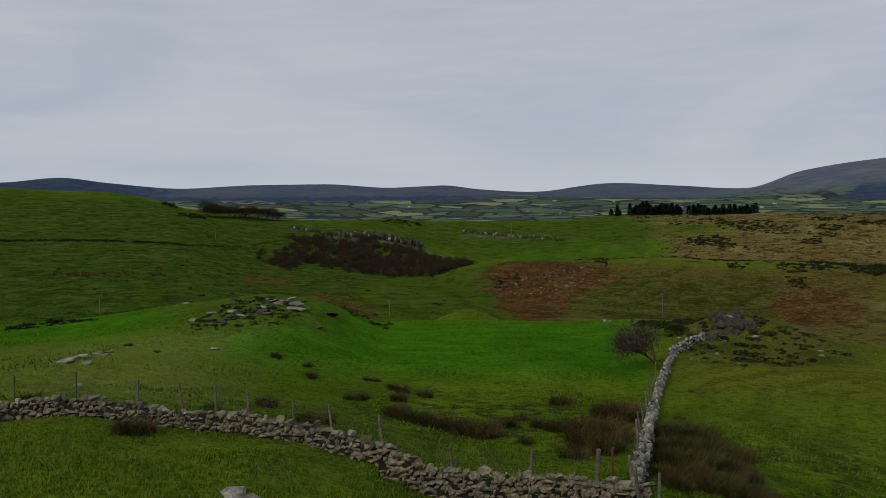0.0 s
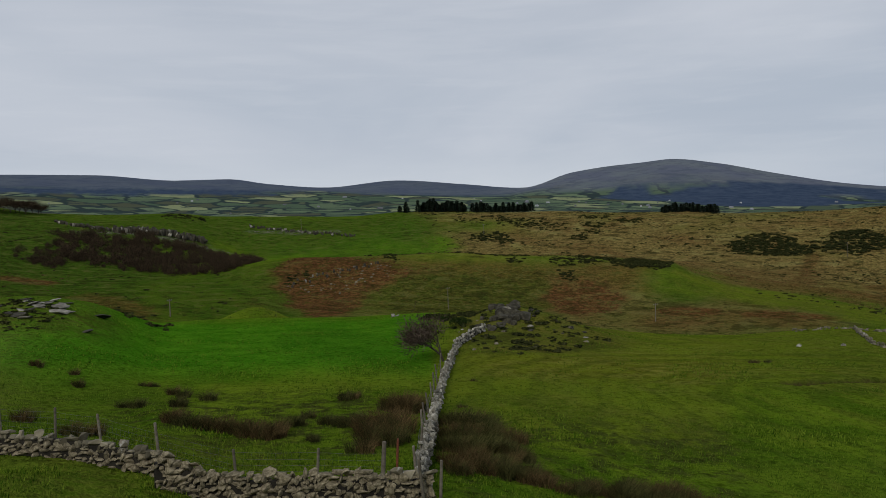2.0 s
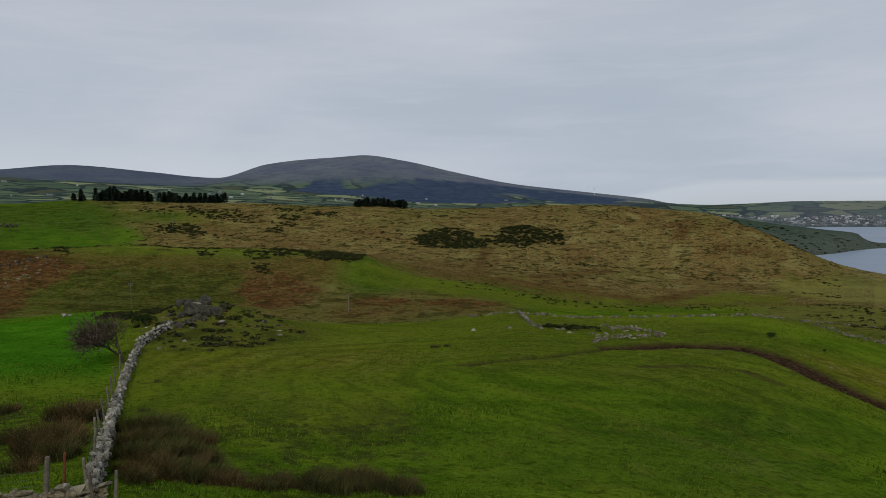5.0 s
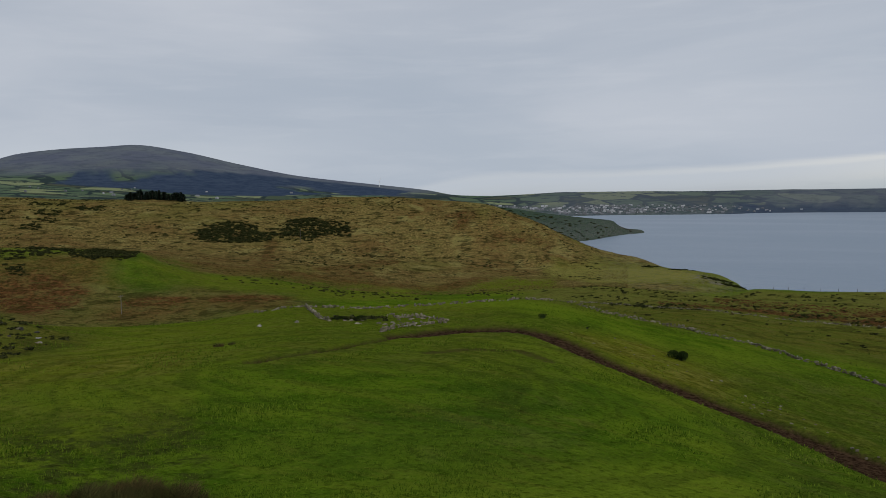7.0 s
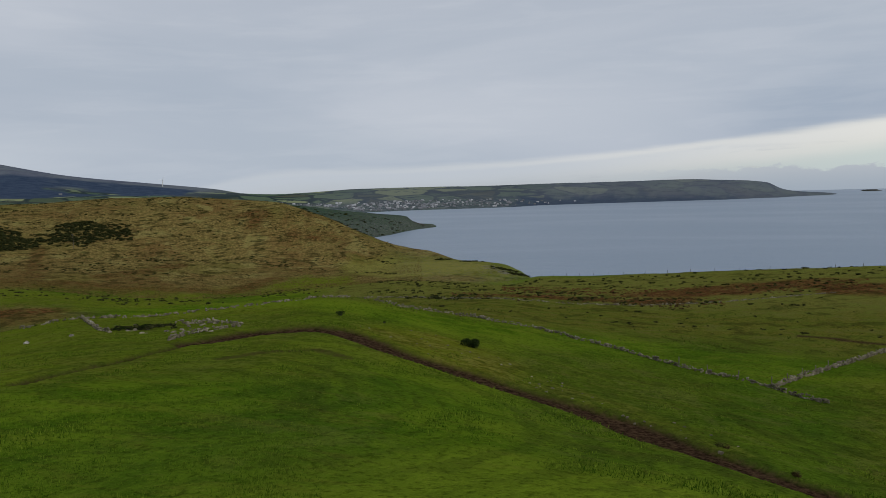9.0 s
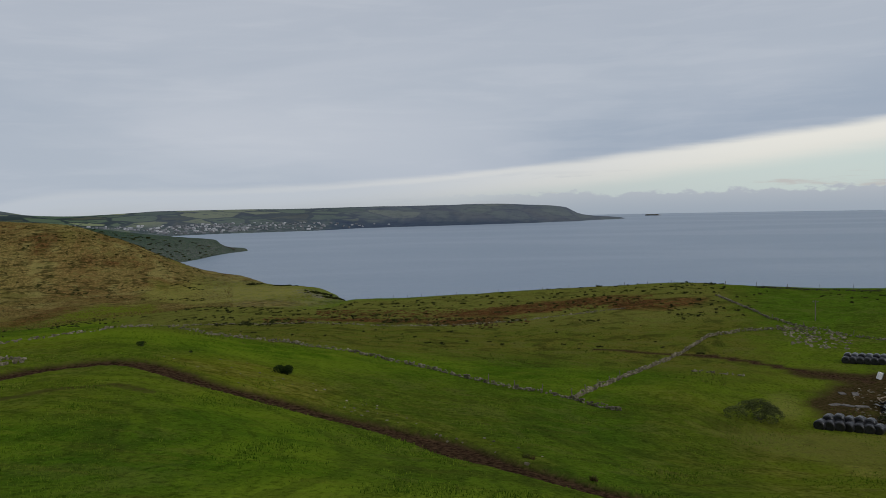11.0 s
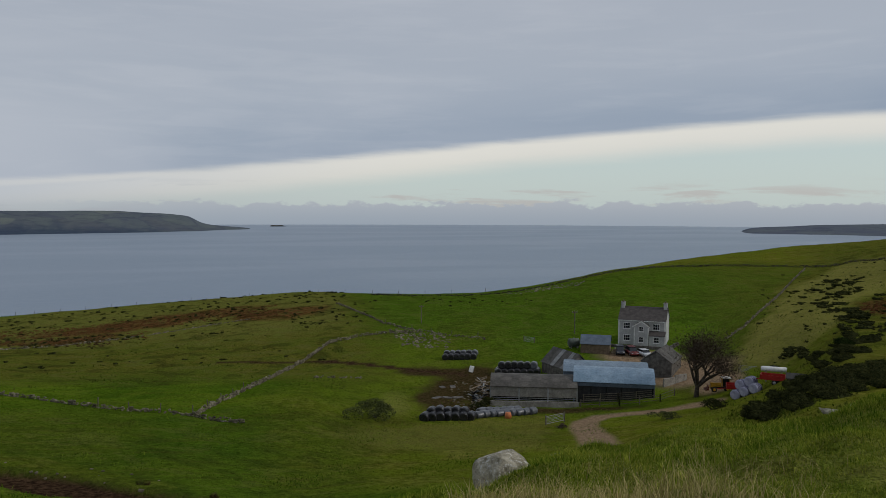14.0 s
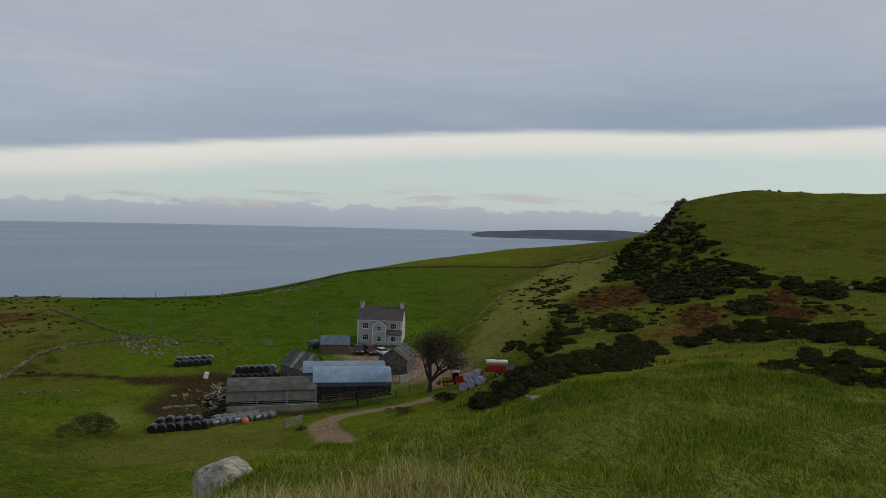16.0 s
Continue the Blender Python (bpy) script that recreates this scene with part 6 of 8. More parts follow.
for k in range(6):  # far row
    bale(111.55 + 0.42 * k, 163.0, 0.0, 82, "bale_wrap", "far row of silage bales")
    bale(111.65 + 0.42 * k, 164.6, 0.35, 82, "grey_wrap" if k % 2 else "bale_wrap", "far row of silage bales")
for k in range(7):  # two-tier stack behind the barn
    bale(115.55 + 0.48 * k, 147.0, 0.0, 85)
    bale(115.55 + 0.48 * k, 148.4, 0.0, 85)
    if k < 6:
        bale(115.80 + 0.48 * k, 147.6, 1.08, 85, "bale_wrap" if k != 5 else "grey_wrap")
for k in range(7):  # heap in front of the barn
    bale(110.0 + 0.58 * k, 111.0 + 0.35 * k, 0.0, 70 + 8 * (k % 3), "bale_wrap", "heap of silage bales by the barn")
    if k < 5:
        bale(110.5 + 0.62 * k, 112.6 + 0.35 * k, 0.45 + 0.12 * (k % 2), 75, "bale_wrap", "heap of silage bales by the barn")
for k in range(9):  # slack grey sheeted row
    bale(114.1 + 0.50 * k, 115.2 + 0.55 * k, -0.12, 40 + 9 * (k % 3), "grey_wrap", "sheeted bales along the barn", squash=0.8)
    if k < 6:
        bale(114.3 + 0.52 * k, 117.0 + 0.5 * k, 0.05, 45, "grey_wrap", "sheeted bales along the barn", squash=0.8)

for b, d, up, turn in ((132.6, 114.0, 0.0, 58), (133.2, 113.6, 0.0, 58), (133.8, 113.0, 0.0, 60), (132.9, 114.6, 0.95, 58), (133.5, 114.2, 0.95, 60)):
    ob = bale(b, d, up, turn, "pale_wrap", "banded bales in the yard")
    for s in (-0.36, -0.05, 0.28):
        bm = lathe(bmesh.new(), [(s - 0.07, 0.62), (s - 0.06, 0.645), (s + 0.06, 0.645), (s + 0.07, 0.62)], 22)
        part("band", bm, "violet_band", ob, "", True)


# vehicles in the yard
def wheel(parent, x, y, r, w=0.2, rim="galvanised"):
    m = pose(x, y, r, 0, 0, 90)
    t = part("wheel", lathe(bmesh.new(), [(-w / 2, r * 0.7), (-w / 2 * 0.9, r * 0.95), (-w / 4, r), (w / 4, r), (w / 2 * 0.9, r * 0.95), (w / 2, r * 0.7)], 18, m), "tyre_rubber", parent, "", True)
    part("rim", lathe(bmesh.new(), [(-w / 2 - 0.01, r * 0.5), (-w / 2 + 0.02, r * 0.62), (w / 2 - 0.02, r * 0.62), (w / 2 + 0.01, r * 0.5)], 14, m), rim, t, "", True)


def car(b, d, turn, paint, tall, label, length=4.2):
    t = thing("parked_car", spot(b, d), -b + turn, label, "car", "cars by the house")
    L, h = length / 2, tall
    body = [(-L, 0.35), (-L + 0.05, 0.75), (-L + 0.9, 0.92), (L - 0.35, 0.95), (L, 0.85), (L, 0.35), (L - 0.2, 0.22), (-L + 0.2, 0.22)]
    bm = extrude(bmesh.new(), body, -0.86, 0.86)
    bmesh.ops.bevel(bm, geom=bm.edges[:], offset=0.05, segments=2, affect="EDGES")
    bd = part("body", bm, paint, t, "", True)
    cab = [(-L + 0.95, 0.90), (-L + 1.65, h - 0.08), (L - 0.75, h - 0.05), (L - 0.2, 0.92)]
    part("windows", extrude(bmesh.new(), cab, -0.74, 0.74), "window_glass", t)
    bm = box(bmesh.new(), 0.3, 0, h - 0.09, 2 * L - 2.5, 1.44, 0.09, bevel=0.03)
    part("roof", bm, paint, t)
    for x in (-L + 0.75, L - 0.75):
        for y in (-0.8, 0.8):
            wheel(t, x, y, 0.31)
    for y in (-0.6, 0.6):
        part("headlight", box(bmesh.new(), -L - 0.005, y, 0.58, 0.06, 0.32, 0.16, bevel=0.02), "silver_paint", bd)
    part("bumper", box(bmesh.new(), -L - 0.03, 0, 0.32, 0.1, 1.6, 0.18, bevel=0.03), paint, bd)
    return t


car(124.5, 162.0, 96, "navy_paint", 1.75, "dark blue off-road car parked in the gravel yard", 4.3)
car(125.35, 161.4, 110, "dark_red_paint", 1.75, "dark red estate car parked in the yard", 4.3)
car(126.25, 160.6, 118, "silver_paint", 1.42, "silver saloon car parked in the yard", 4.2)


def tractor(b, d, turn):
    t = thing("digger_tractor", spot(b, d), -b + turn, "old yellow tractor with a cab and a front loader", "tractor")
    part("bonnet", box(bmesh.new(), -0.9, 0, 0.75, 1.6, 0.7, 0.65, bevel=0.08), "yellow_paint", t)
    part("chassis", box(bmesh.new(), 0, 0, 0.5, 3.0, 0.5, 0.3), "tyre_rubber", t)
    bm = bmesh.new()
    for x in (0.0, 1.1):
        for y in (-0.55, 0.55):
            rod(bm, (x, y, 0.9), (x, y, 2.2), 0.04, None, 6)
    part("cab_frame", bm, "yellow_paint", t)
    part("cab_glass", box(bmesh.new(), 0.55, 0, 1.2, 0.98, 1.0, 0.9), "window_glass", t)
    part("cab_roof", box(bmesh.new(), 0.55, 0, 2.2, 1.35, 1.3, 0.1, bevel=0.03), "white_paint", t)
    for x, r in ((-1.2, 0.42), (0.9, 0.7)):
        for y in (-0.75, 0.75):
            wheel(t, x, y, r, 0.35, "yellow_paint")
    for y in (-0.45, 0.45):
        part("loader_arm", rod(bmesh.new(), (0.0, y, 1.3), (-2.1, y, 0.6), 0.07, None, 6), "yellow_paint", t)
    part("bucket", extrude(bmesh.new(), [(-2.6, 0.2), (-1.95, 0.25), (-2.0, 0.85), (-2.12, 0.85), (-2.15, 0.4), (-2.6, 0.32)], -0.8, 0.8), "rusty_steel", t)
    return t


tractor(131.6, 124.5, 8)


def trailer(b, d, turn, w, label):
    t = thing("farm_trailer", spot(b, d), -b + turn, label, "trailer", "red trailers")
    part("bed", box(bmesh.new(), 0, 0, 0.75, w, 1.7, 0.12), "red_paint", t)
    for y in (-0.83, 0.83):
        part("side_board", box(bmesh.new(), 0, y, 0.87, w, 0.06, 0.55), "red_paint", t)
    for x in (-w / 2 + 0.03, w / 2 - 0.03):
        part("end_board", box(bmesh.new(), x, 0, 0.87, 0.06, 1.58, 0.55), "red_paint", t)
    part("drawbar", rod(bmesh.new(), (-w / 2, 0, 0.7), (-w / 2 - 1.2, 0, 0.5), 0.06, None, 6), "red_paint", t)
    for y in (-0.75, 0.75):
        wheel(t, 0.3, y, 0.4)
    return t


trailer(132.5, 120.0, 4, 2.6, "red-painted farm trailer parked on the yard")
trailer(134.9, 114.0, -6, 3.2, "red-painted farm trailer behind the bales")


def tank(b, d, turn, length, r, up, mat, label):
    t = thing("storage_tank", spot(b, d), -b + turn, label, "tank")
    n = length / 2
    part("barrel", lathe(bmesh.new(), [(-n, r * 0.3), (-n + 0.03, r * 0.8), (-n + 0.15, r), (n - 0.15, r), (n - 0.03, r * 0.8), (n, r * 0.3)], 20, pose(0, 0, up + r)), mat, t, "", True)
    for x in (-n * 0.6, n * 0.6):
        part("cradle", box(bmesh.new(), x, 0, 0, 0.2, r * 1.6, up + r * 0.4), "concrete", t)
    part("filler_cap", rod(bmesh.new(), (0, 0, up + 2 * r - 0.02), (0, 0, up + 2 * r + 0.12), 0.15, None, 10), "galvanised", t)
    return t


tank(134.95, 117.0, 2, 3.4, 0.36, 1.45, "white_paint", "long white cylindrical tank on blocks")
tank(121.15, 167.0, 20, 2.4, 0.95, 0.2, "green_tank", "dull green oil tank beside the garage")
pitched("sheep_shed", 136.3, 103.0, 0, 0.95, 1.4, 0.5, 0.85, "rubble_wall", "grey_roof", "small grey sheet-roofed shelter in the gorse", 3)

# scrap and timber at the barn's end
rng = random.Random(31)
for k in range(64):
    b, d = 113.5 + rng.triangular(0, 1.5, 1.0), rng.uniform(121, 143)
    x, y, z = spot(b, d)
    bm = bmesh.new()
    ln = rng.uniform(0.8, 2.6)
    box(bm, 0, 0, 0, ln, rng.uniform(0.12, 0.3), rng.uniform(0.04, 0.12), bevel=0.01)
    lone("plank", bm, rng.choice(("timber", "timber", "galvanised", "post_wood")), pose(x, y, z + rng.uniform(0.02, 0.5), rng.uniform(-10, 10), rng.uniform(-25, 25), rng.uniform(0, 360)), "discarded timber plank on the scrap heap", "plank", "scrap by the barn")
for k in range(18):
    b, d = 113.7 + rng.uniform(0, 1.2), rng.uniform(121, 138)
    x, y, z = spot(b, d)
    bm = lathe(bmesh.new(), [(-0.13, 0.3), (-0.12, 0.42), (-0.06, 0.47), (0.06, 0.47), (0.12, 0.42), (0.13, 0.3)], 14)
    lone("scrap_tyre", bm, "tyre_rubber", pose(x, y, z + 0.18, rng.uniform(-20, 20), 80 + rng.uniform(-15, 25), rng.uniform(0, 360)), "worn black tyre on the scrap heap", "tyre", "scrap by the barn", "", True)
x, y, z = spot(113.5, 150)
t = thing("old_freezer", (x, y, z), -100, "discarded white chest freezer tipped on end", "freezer")
part("cabinet", box(bmesh.new(), 0, 0, 0, 0.7, 0.65, 1.2, 0, 16, 0.04), "white_paint", t)
part("lid", box(bmesh.new(), 0.42, 0, 0.02, 0.1, 0.67, 1.15, 0, 16, 0.03), "galvanised", t)
x, y, z = spot(116.3, 115.2)
bm = lathe(bmesh.new(), [(0, 0.35), (0.05, 0.5), (0.5, 0.55), (0.9, 0.42), (0.95, 0.2)], 16, pose(0, 0, 0, 0, -90, 0))
lone("feed_bucket", bm, "orange_plastic", pose(x, y, z - 0.05, 0, 0, 30), "orange plastic feed tub in the grass", "tub", "", "", True)
for k in range(5):
    x, y, z = spot(110.9 + 0.4 * k, 128 + 9 * (k % 2))
    lone("concrete_slab", box(bmesh.new(), 0, 0, 0, 1.8, 0.9, 0.22, bevel=0.04), "rubble_wall", pose(x, y, z - 0.1, 0, rng.uniform(-5, 5), rng.uniform(0, 180)), "broken concrete slab lying in the mud", "slab", "slabs in the mud")
for b, d in ((124.05, 161.5), (124.2, 161.0)):
    x, y, z = spot(b, d)
    t = thing("pallet", (x, y, z), -b, "wooden pallet stood against the garden wall", "pallet", "pallets")
    for k in range(5):
        part("slat", box(bmesh.new(), 0, 0, 0.1 + 0.22 * k, 1.1, 0.03, 0.1), "timber", t)
    for s in (-0.5, 0, 0.5):
        part("bearer", box(bmesh.new(), s, 0.06, 0, 0.09, 0.09, 1.15), "timber", t)



# ---- gorse, thickets and trees ----
GORSE = [bush_mesh("gorse_bush", "gorse_leaf", 500 + k, 10, 2400, 0.075, dense=True) for k in range(4)]
GORSE_FAR = [mesh_arrays(bush_mesh("gorse_clump", "gorse_leaf", 520 + k, 5, 130, 0.20, dense=True)) for k in range(4)]
GORSE_SMALL = [mesh_arrays(bush_mesh("gorse_clump", "gorse_leaf", 540 + k, 2, 36, 0.36, 0.8, dense=True)) for k in range(4)]
THORN = [mesh_arrays(bush_mesh("thorn_clump", "brush_brown", 560 + k, 10, 420, 0.17, 1.15, 0.9, 0.30, 1.2)) for k in range(4)]
rng = random.Random(77)
nrng = np.random.default_rng(77)


def sow(b0, b1, d0, d1, n, slant=0.0):
    """Random places in a sector; slant draws the far edge back across the bearing."""
    u = nrng.uniform(size=n)
    b = b0 + (b1 - b0) * u
    d = d0 + (d1 - d0) * nrng.uniform(size=n) + slant * u
    return b, d


def sow_in(poly, n, fray=0.009):
    """Random places within an outline of bearings and distances, a few beyond its edge."""
    bs, ds = np.array([q[0] for q in poly]), np.array([q[1] for q in poly])
    b, d = nrng.uniform(bs.min(), bs.max(), 8 * n), nrng.uniform(ds.min(), ds.max(), 8 * n)
    ok = np.where(inside(poly, b + nrng.normal(0, 8 * fray, 8 * n), d * (1 + nrng.normal(0, fray, 8 * n))))[0][:n]
    return b[ok], d[ok]


def ledges(b0, b1, d0, d1, n, keep=0.25, seed=3):
    """Random places gathered in strings along the contours of a slope."""
    b, d = nrng.uniform(b0, b1, 6 * n), nrng.uniform(d0, d1, 6 * n)
    x, y = at(b, d)
    z = ground(x, y)
    ok = np.where(swell(np.radians(b) * d * 0.28, z * 2.2, 5.0, seed, 3) > keep)[0][:n]
    return b[ok], d[ok]


def clumps(rows):
    """Round ragged patches: rows of bearing, distance, half width in degrees, half depth in metres and count."""
    return [(b + nrng.normal(0, 0.5 * wb, n), d + nrng.normal(0, 0.5 * wd, n)) for b, d, wb, wd, n in rows]


def mass(name, mat, variants, spots, size, flat, label, category):
    """Many like shrubs, joined: spots are arrays of bearing and distance."""
    b = np.concatenate([s[0] for s in spots])
    d = np.concatenate([s[1] for s in spots])
    w = np.concatenate([np.full(len(s[0]), k) for s, k in zip(spots, size)])
    x, y = at(b, d)
    z = ground(x, y) - 0.05 * w
    s = w * nrng.uniform(0.45, 1.25, len(x))
    m = turned(x, y, z, nrng.uniform(0, math.tau, len(x)), s * nrng.uniform(0.8, 1.4, len(x)), s, s * flat * nrng.uniform(0.8, 1.2, len(x)))
    k = len(variants)
    return tagged(joined(name, mat, [(v, f, m[i::k]) for i, (v, f) in enumerate(variants)]), label, category, kind="stuff")


# bushes near enough to be told apart
GORSE_FRONT = [(133.1, 83), (135.3, 94), (138.2, 88), (140.1, 92), (143.1, 101), (144.7, 113), (146.1, 107), (146.8, 97), (146.0, 75), (143.1, 73), (139.7, 71), (136.2, 69), (134.6, 68)]
GORSE_CORNER = [(153.1, 78), (154.8, 83), (156.6, 90), (158.3, 91), (160.9, 86), (163, 84), (163, 68), (156, 70)]
GORSE_BAND = [(147.9, 107), (149.3, 117), (150.8, 121), (153.6, 122), (156.9, 117), (159.3, 110), (161.5, 96), (162.5, 86), (161.0, 87), (159.4, 94), (156.6, 100), (153.7, 102), (150.6, 107), (148.8, 104)]
for poly, n, top in ((GORSE_FRONT, 165, 0.82), (GORSE_CORNER, 52, 0.85), (GORSE_BAND, 92, 0.9), ([(137.2, 125), (138.8, 121), (139.6, 133), (141.0, 125), (140.8, 115), (139.6, 104), (139.4, 97), (137.7, 103)], 26, 0.9)):
    for b, d in zip(*sow_in(poly, n)):
        x, y, z = spot(float(b), float(d))
        s = rng.uniform(0.7, 1.5)
        ob = new("gorse_bush", rng.choice(GORSE))
        ob.matrix_world = pose(x, y, z - 0.1, 0, 0, rng.uniform(0, 360)) @ Matrix.Diagonal((s * rng.uniform(0.9, 1.3), s, s * top * rng.uniform(0.8, 1.25), 1))
        tagged(ob, "dense dark green gorse bush on the hillside", "bush", "gorse bushes")

HILL_GORSE = [([(144.1, 266), (145.6, 252), (147.4, 242), (148.4, 229), (149.7, 217), (150.3, 202), (151.3, 190), (152.9, 177), (153.8, 166), (153.7, 159), (151.8, 158), (150.1, 155), (147.8, 152), (146.5, 156), (145.5, 177), (144.5, 197), (142.5, 197), (143.1, 217)], 620, 1.5),
              ([(154.2, 167), (157.7, 159), (159.2, 155), (162.5, 158), (162.5, 150), (159.3, 146), (157.7, 142), (156.1, 146), (154.8, 158)], 110, 1.3),
              ([(151.4, 140), (152.7, 153), (154.0, 145), (154.2, 131), (153.0, 130), (151.7, 133)], 46, 1.4),
              ([(137.1, 221), (137.7, 248), (139.2, 248), (140.2, 212), (140.1, 193), (138.5, 189)], 44, 1.2), ([(137.3, 180), (138.3, 187), (140.2, 166), (140.0, 158), (138.3, 167)], 26, 1.2),
              ([(141.5, 130), (142.5, 144), (143.7, 145), (145.1, 133), (145.6, 124), (143.7, 118)], 44, 1.25), ([(138.7, 142), (139.3, 152), (140.8, 155), (140.9, 141), (139.8, 134)], 24, 1.15),
              ([(135.5, 138), (136.2, 139), (137.2, 129), (137.0, 124), (135.9, 132)], 14, 1.1)]
mass("hillside_gorse", "gorse_leaf", GORSE_FAR,
     [sow_in(poly, n) for poly, n, _ in HILL_GORSE] + [sow(136.2, 140.5, 128, 250, 34), sow(141, 147, 124, 190, 40), sow(157, 163, 118, 140, 12), sow(146, 158, 122, 152, 40)],
     [k for _, _, k in HILL_GORSE] + [0.9, 0.9, 1.1, 0.9], 0.75, "dark gorse thickets on the steep hillside", "gorse")
MOOR_GORSE = [([(36.1, 472), (36.5, 493), (38.3, 512), (39.9, 512), (41.0, 489), (43.6, 485), (45.2, 478), (44.7, 472), (42.0, 479), (41.0, 470), (39.4, 467)], 480, 1.9),
              ([(42.4, 499), (43.2, 514), (44.7, 511), (45.5, 503), (47.3, 502), (47.5, 486), (46.2, 480), (44.4, 485), (42.8, 492)], 280, 1.8),
              ([(19.3, 566), (21.0, 574), (23.1, 561), (25.5, 528), (24.1, 522), (22.3, 533), (19.9, 552)], 130, 1.5),
              ([(25.6, 577), (28.2, 579), (27.9, 566), (26.0, 563)], 40, 1.4), ([(28.4, 566), (30.6, 558), (30.4, 547), (28.6, 553)], 34, 1.4), ([(26.0, 545), (27.9, 550), (27.8, 535), (26.4, 528)], 40, 1.5),
              ([(25.2, 508), (26.4, 508), (26.4, 496), (25.4, 495)], 26, 1.4), ([(25.6, 526), (27.6, 524), (27.4, 511), (26.0, 514)], 26, 1.3),
              ([(17.1, 512), (18.9, 526), (20.4, 524), (21.3, 490), (19.6, 492), (17.9, 503)], 110, 1.6),
              ([(23.6, 314), (25.7, 326), (27.1, 330), (28.7, 324), (31.1, 330), (32.6, 326), (31.9, 298), (30.6, 297), (29.2, 295), (27.9, 310), (26.2, 308), (24.6, 300)], 280, 1.25),
              ([(24.1, 295), (25.4, 297), (25.3, 285), (24.5, 286)], 20, 1.1), ([(20.4, 318), (21.8, 319), (21.7, 305), (20.5, 306)], 20, 1.0), ([(11.2, 330), (12.4, 326), (12.1, 305), (11.3, 308)], 14, 1.0),
              ([(17.3, 332), (19.4, 334), (23.0, 330), (26.5, 336), (26.5, 330), (21.4, 321), (17.6, 316)], 90, 0.8), ([(48.0, 452), (49.8, 455), (50.3, 450), (48.0, 447)], 26, 0.9), ([(57.0, 467), (58.6, 469), (58.6, 463), (57.0, 459)], 20, 0.9),
              ([(-19.1, 478), (-18.2, 500), (-17.1, 501), (-17.5, 480), (-18.9, 468)], 26, 1.7), ([(-20.2, 551), (-19.6, 556), (-19.1, 527), (-19.9, 508)], 22, 1.5),
              ([(-4.7, 547), (-4.1, 572), (-2.8, 576), (-1.4, 577), (-1.6, 556), (-4.3, 538)], 70, 1.3),
              ([(3.5, 292), (5.4, 298), (5.8, 286), (4.2, 282)], 20, 1.1)]
mass("moor_gorse", "gorse_leaf", GORSE_FAR,
     [sow_in(poly, n) for poly, n, _ in MOOR_GORSE] + [sow(16.5, 20.5, 560, 590, 30), sow(10, 17.5, 330, 345, 30), sow(14, 20.5, 106, 113, 60), ledges(15, 62, 395, 600, 520, 0.3), sow(-33, -18.5, 359, 363, 270), sow(-18.5, -12, 362, 366, 110, 78)],
     [k for _, _, k in MOOR_GORSE] + [1.5, 1.1, 0.8, 0.8, 0.95, 0.7], 0.8, "dark gorse patches on the brown moor", "gorse")
mass("rush_rows", "rush_brown", GORSE_SMALL, [sow_in([(-27.4, 285), (-22.3, 285), (-22.2, 269), (-27.3, 269)], 90), sow_in([(-21.1, 294), (-20.3, 297), (-20.4, 270), (-21.1, 269)], 26), ledges(-16, -10, 230, 330, 60), ledges(72, 88, 202, 236, 160, 0.2)],
     [0.7, 0.7, 0.5, 0.6], 0.8, "withered brown rushes in rows on the far pasture", "rushes")
mass("scattered_gorse", "gorse_leaf", GORSE_SMALL,
     [ledges(14, 66, 400, 620, 1500, 0.12, 8), ledges(34, 62, 262, 345, 190, 0.1), ledges(64, 104, 205, 300, 420, 0.1), sow(74, 103, 275, 318, 90), sow(66, 72, 205, 218, 40), sow(104, 118, 240, 285, 40), sow(134, 147, 120, 290, 120), sow(60, 104, 160, 205, 60), sow(-28, 0, 180, 460, 150), sow(100, 106, 205, 235, 40),
      sow(46, 50, 103, 109, 14), sow_in(CRAG_ROUGH, 150), sow_in([(-18.8, 79), (-16.5, 90), (-13.5, 93), (-10.8, 90), (-10.8, 84), (-12.9, 78)], 170), sow(-30, -24, 100, 106, 24), sow(-8, -4, 104, 116, 22)],
     [1.0, 0.8, 0.8, 1.0, 0.9, 0.7, 0.7, 0.6, 0.8, 0.7, 0.8, 0.6, 0.38, 0.7, 0.6], 0.7, "small dark gorse bushes dotted over rough grazing", "gorse")
mass("bracken_bed", "bracken_frond", GORSE_SMALL,
     [sow(74, 99, 236, 264, 1500), sow(70, 90, 212, 230, 500), sow_in(RUST[0], 800), sow_in(RUST[1], 200), sow_in(RUST[2], 520), sow_in(RUST[3], 260), sow_in(RUST[4], 300)],
     [0.5, 0.45, 0.6, 0.55, 0.5, 0.5, 0.5], 0.5, "withered rust-brown bracken over the slopes", "bracken")
mass("thorn_thicket", "brush_brown", THORN,
     [sow_in([(-11.1, 461), (-8.8, 462), (-6.7, 455), (-2.3, 462), (-0.3, 462), (1.2, 450), (2.4, 420), (2.1, 345), (-1.2, 335), (-3.9, 332), (-6.2, 352), (-11.1, 376)], 420), sow_in([(-13.9, 380), (-11.8, 409), (-10.8, 427), (-10.8, 358), (-12.6, 351)], 40)],
     [3.0, 2.4], 1.15, "bare brown thorn thicket below the basalt scarp", "thicket")

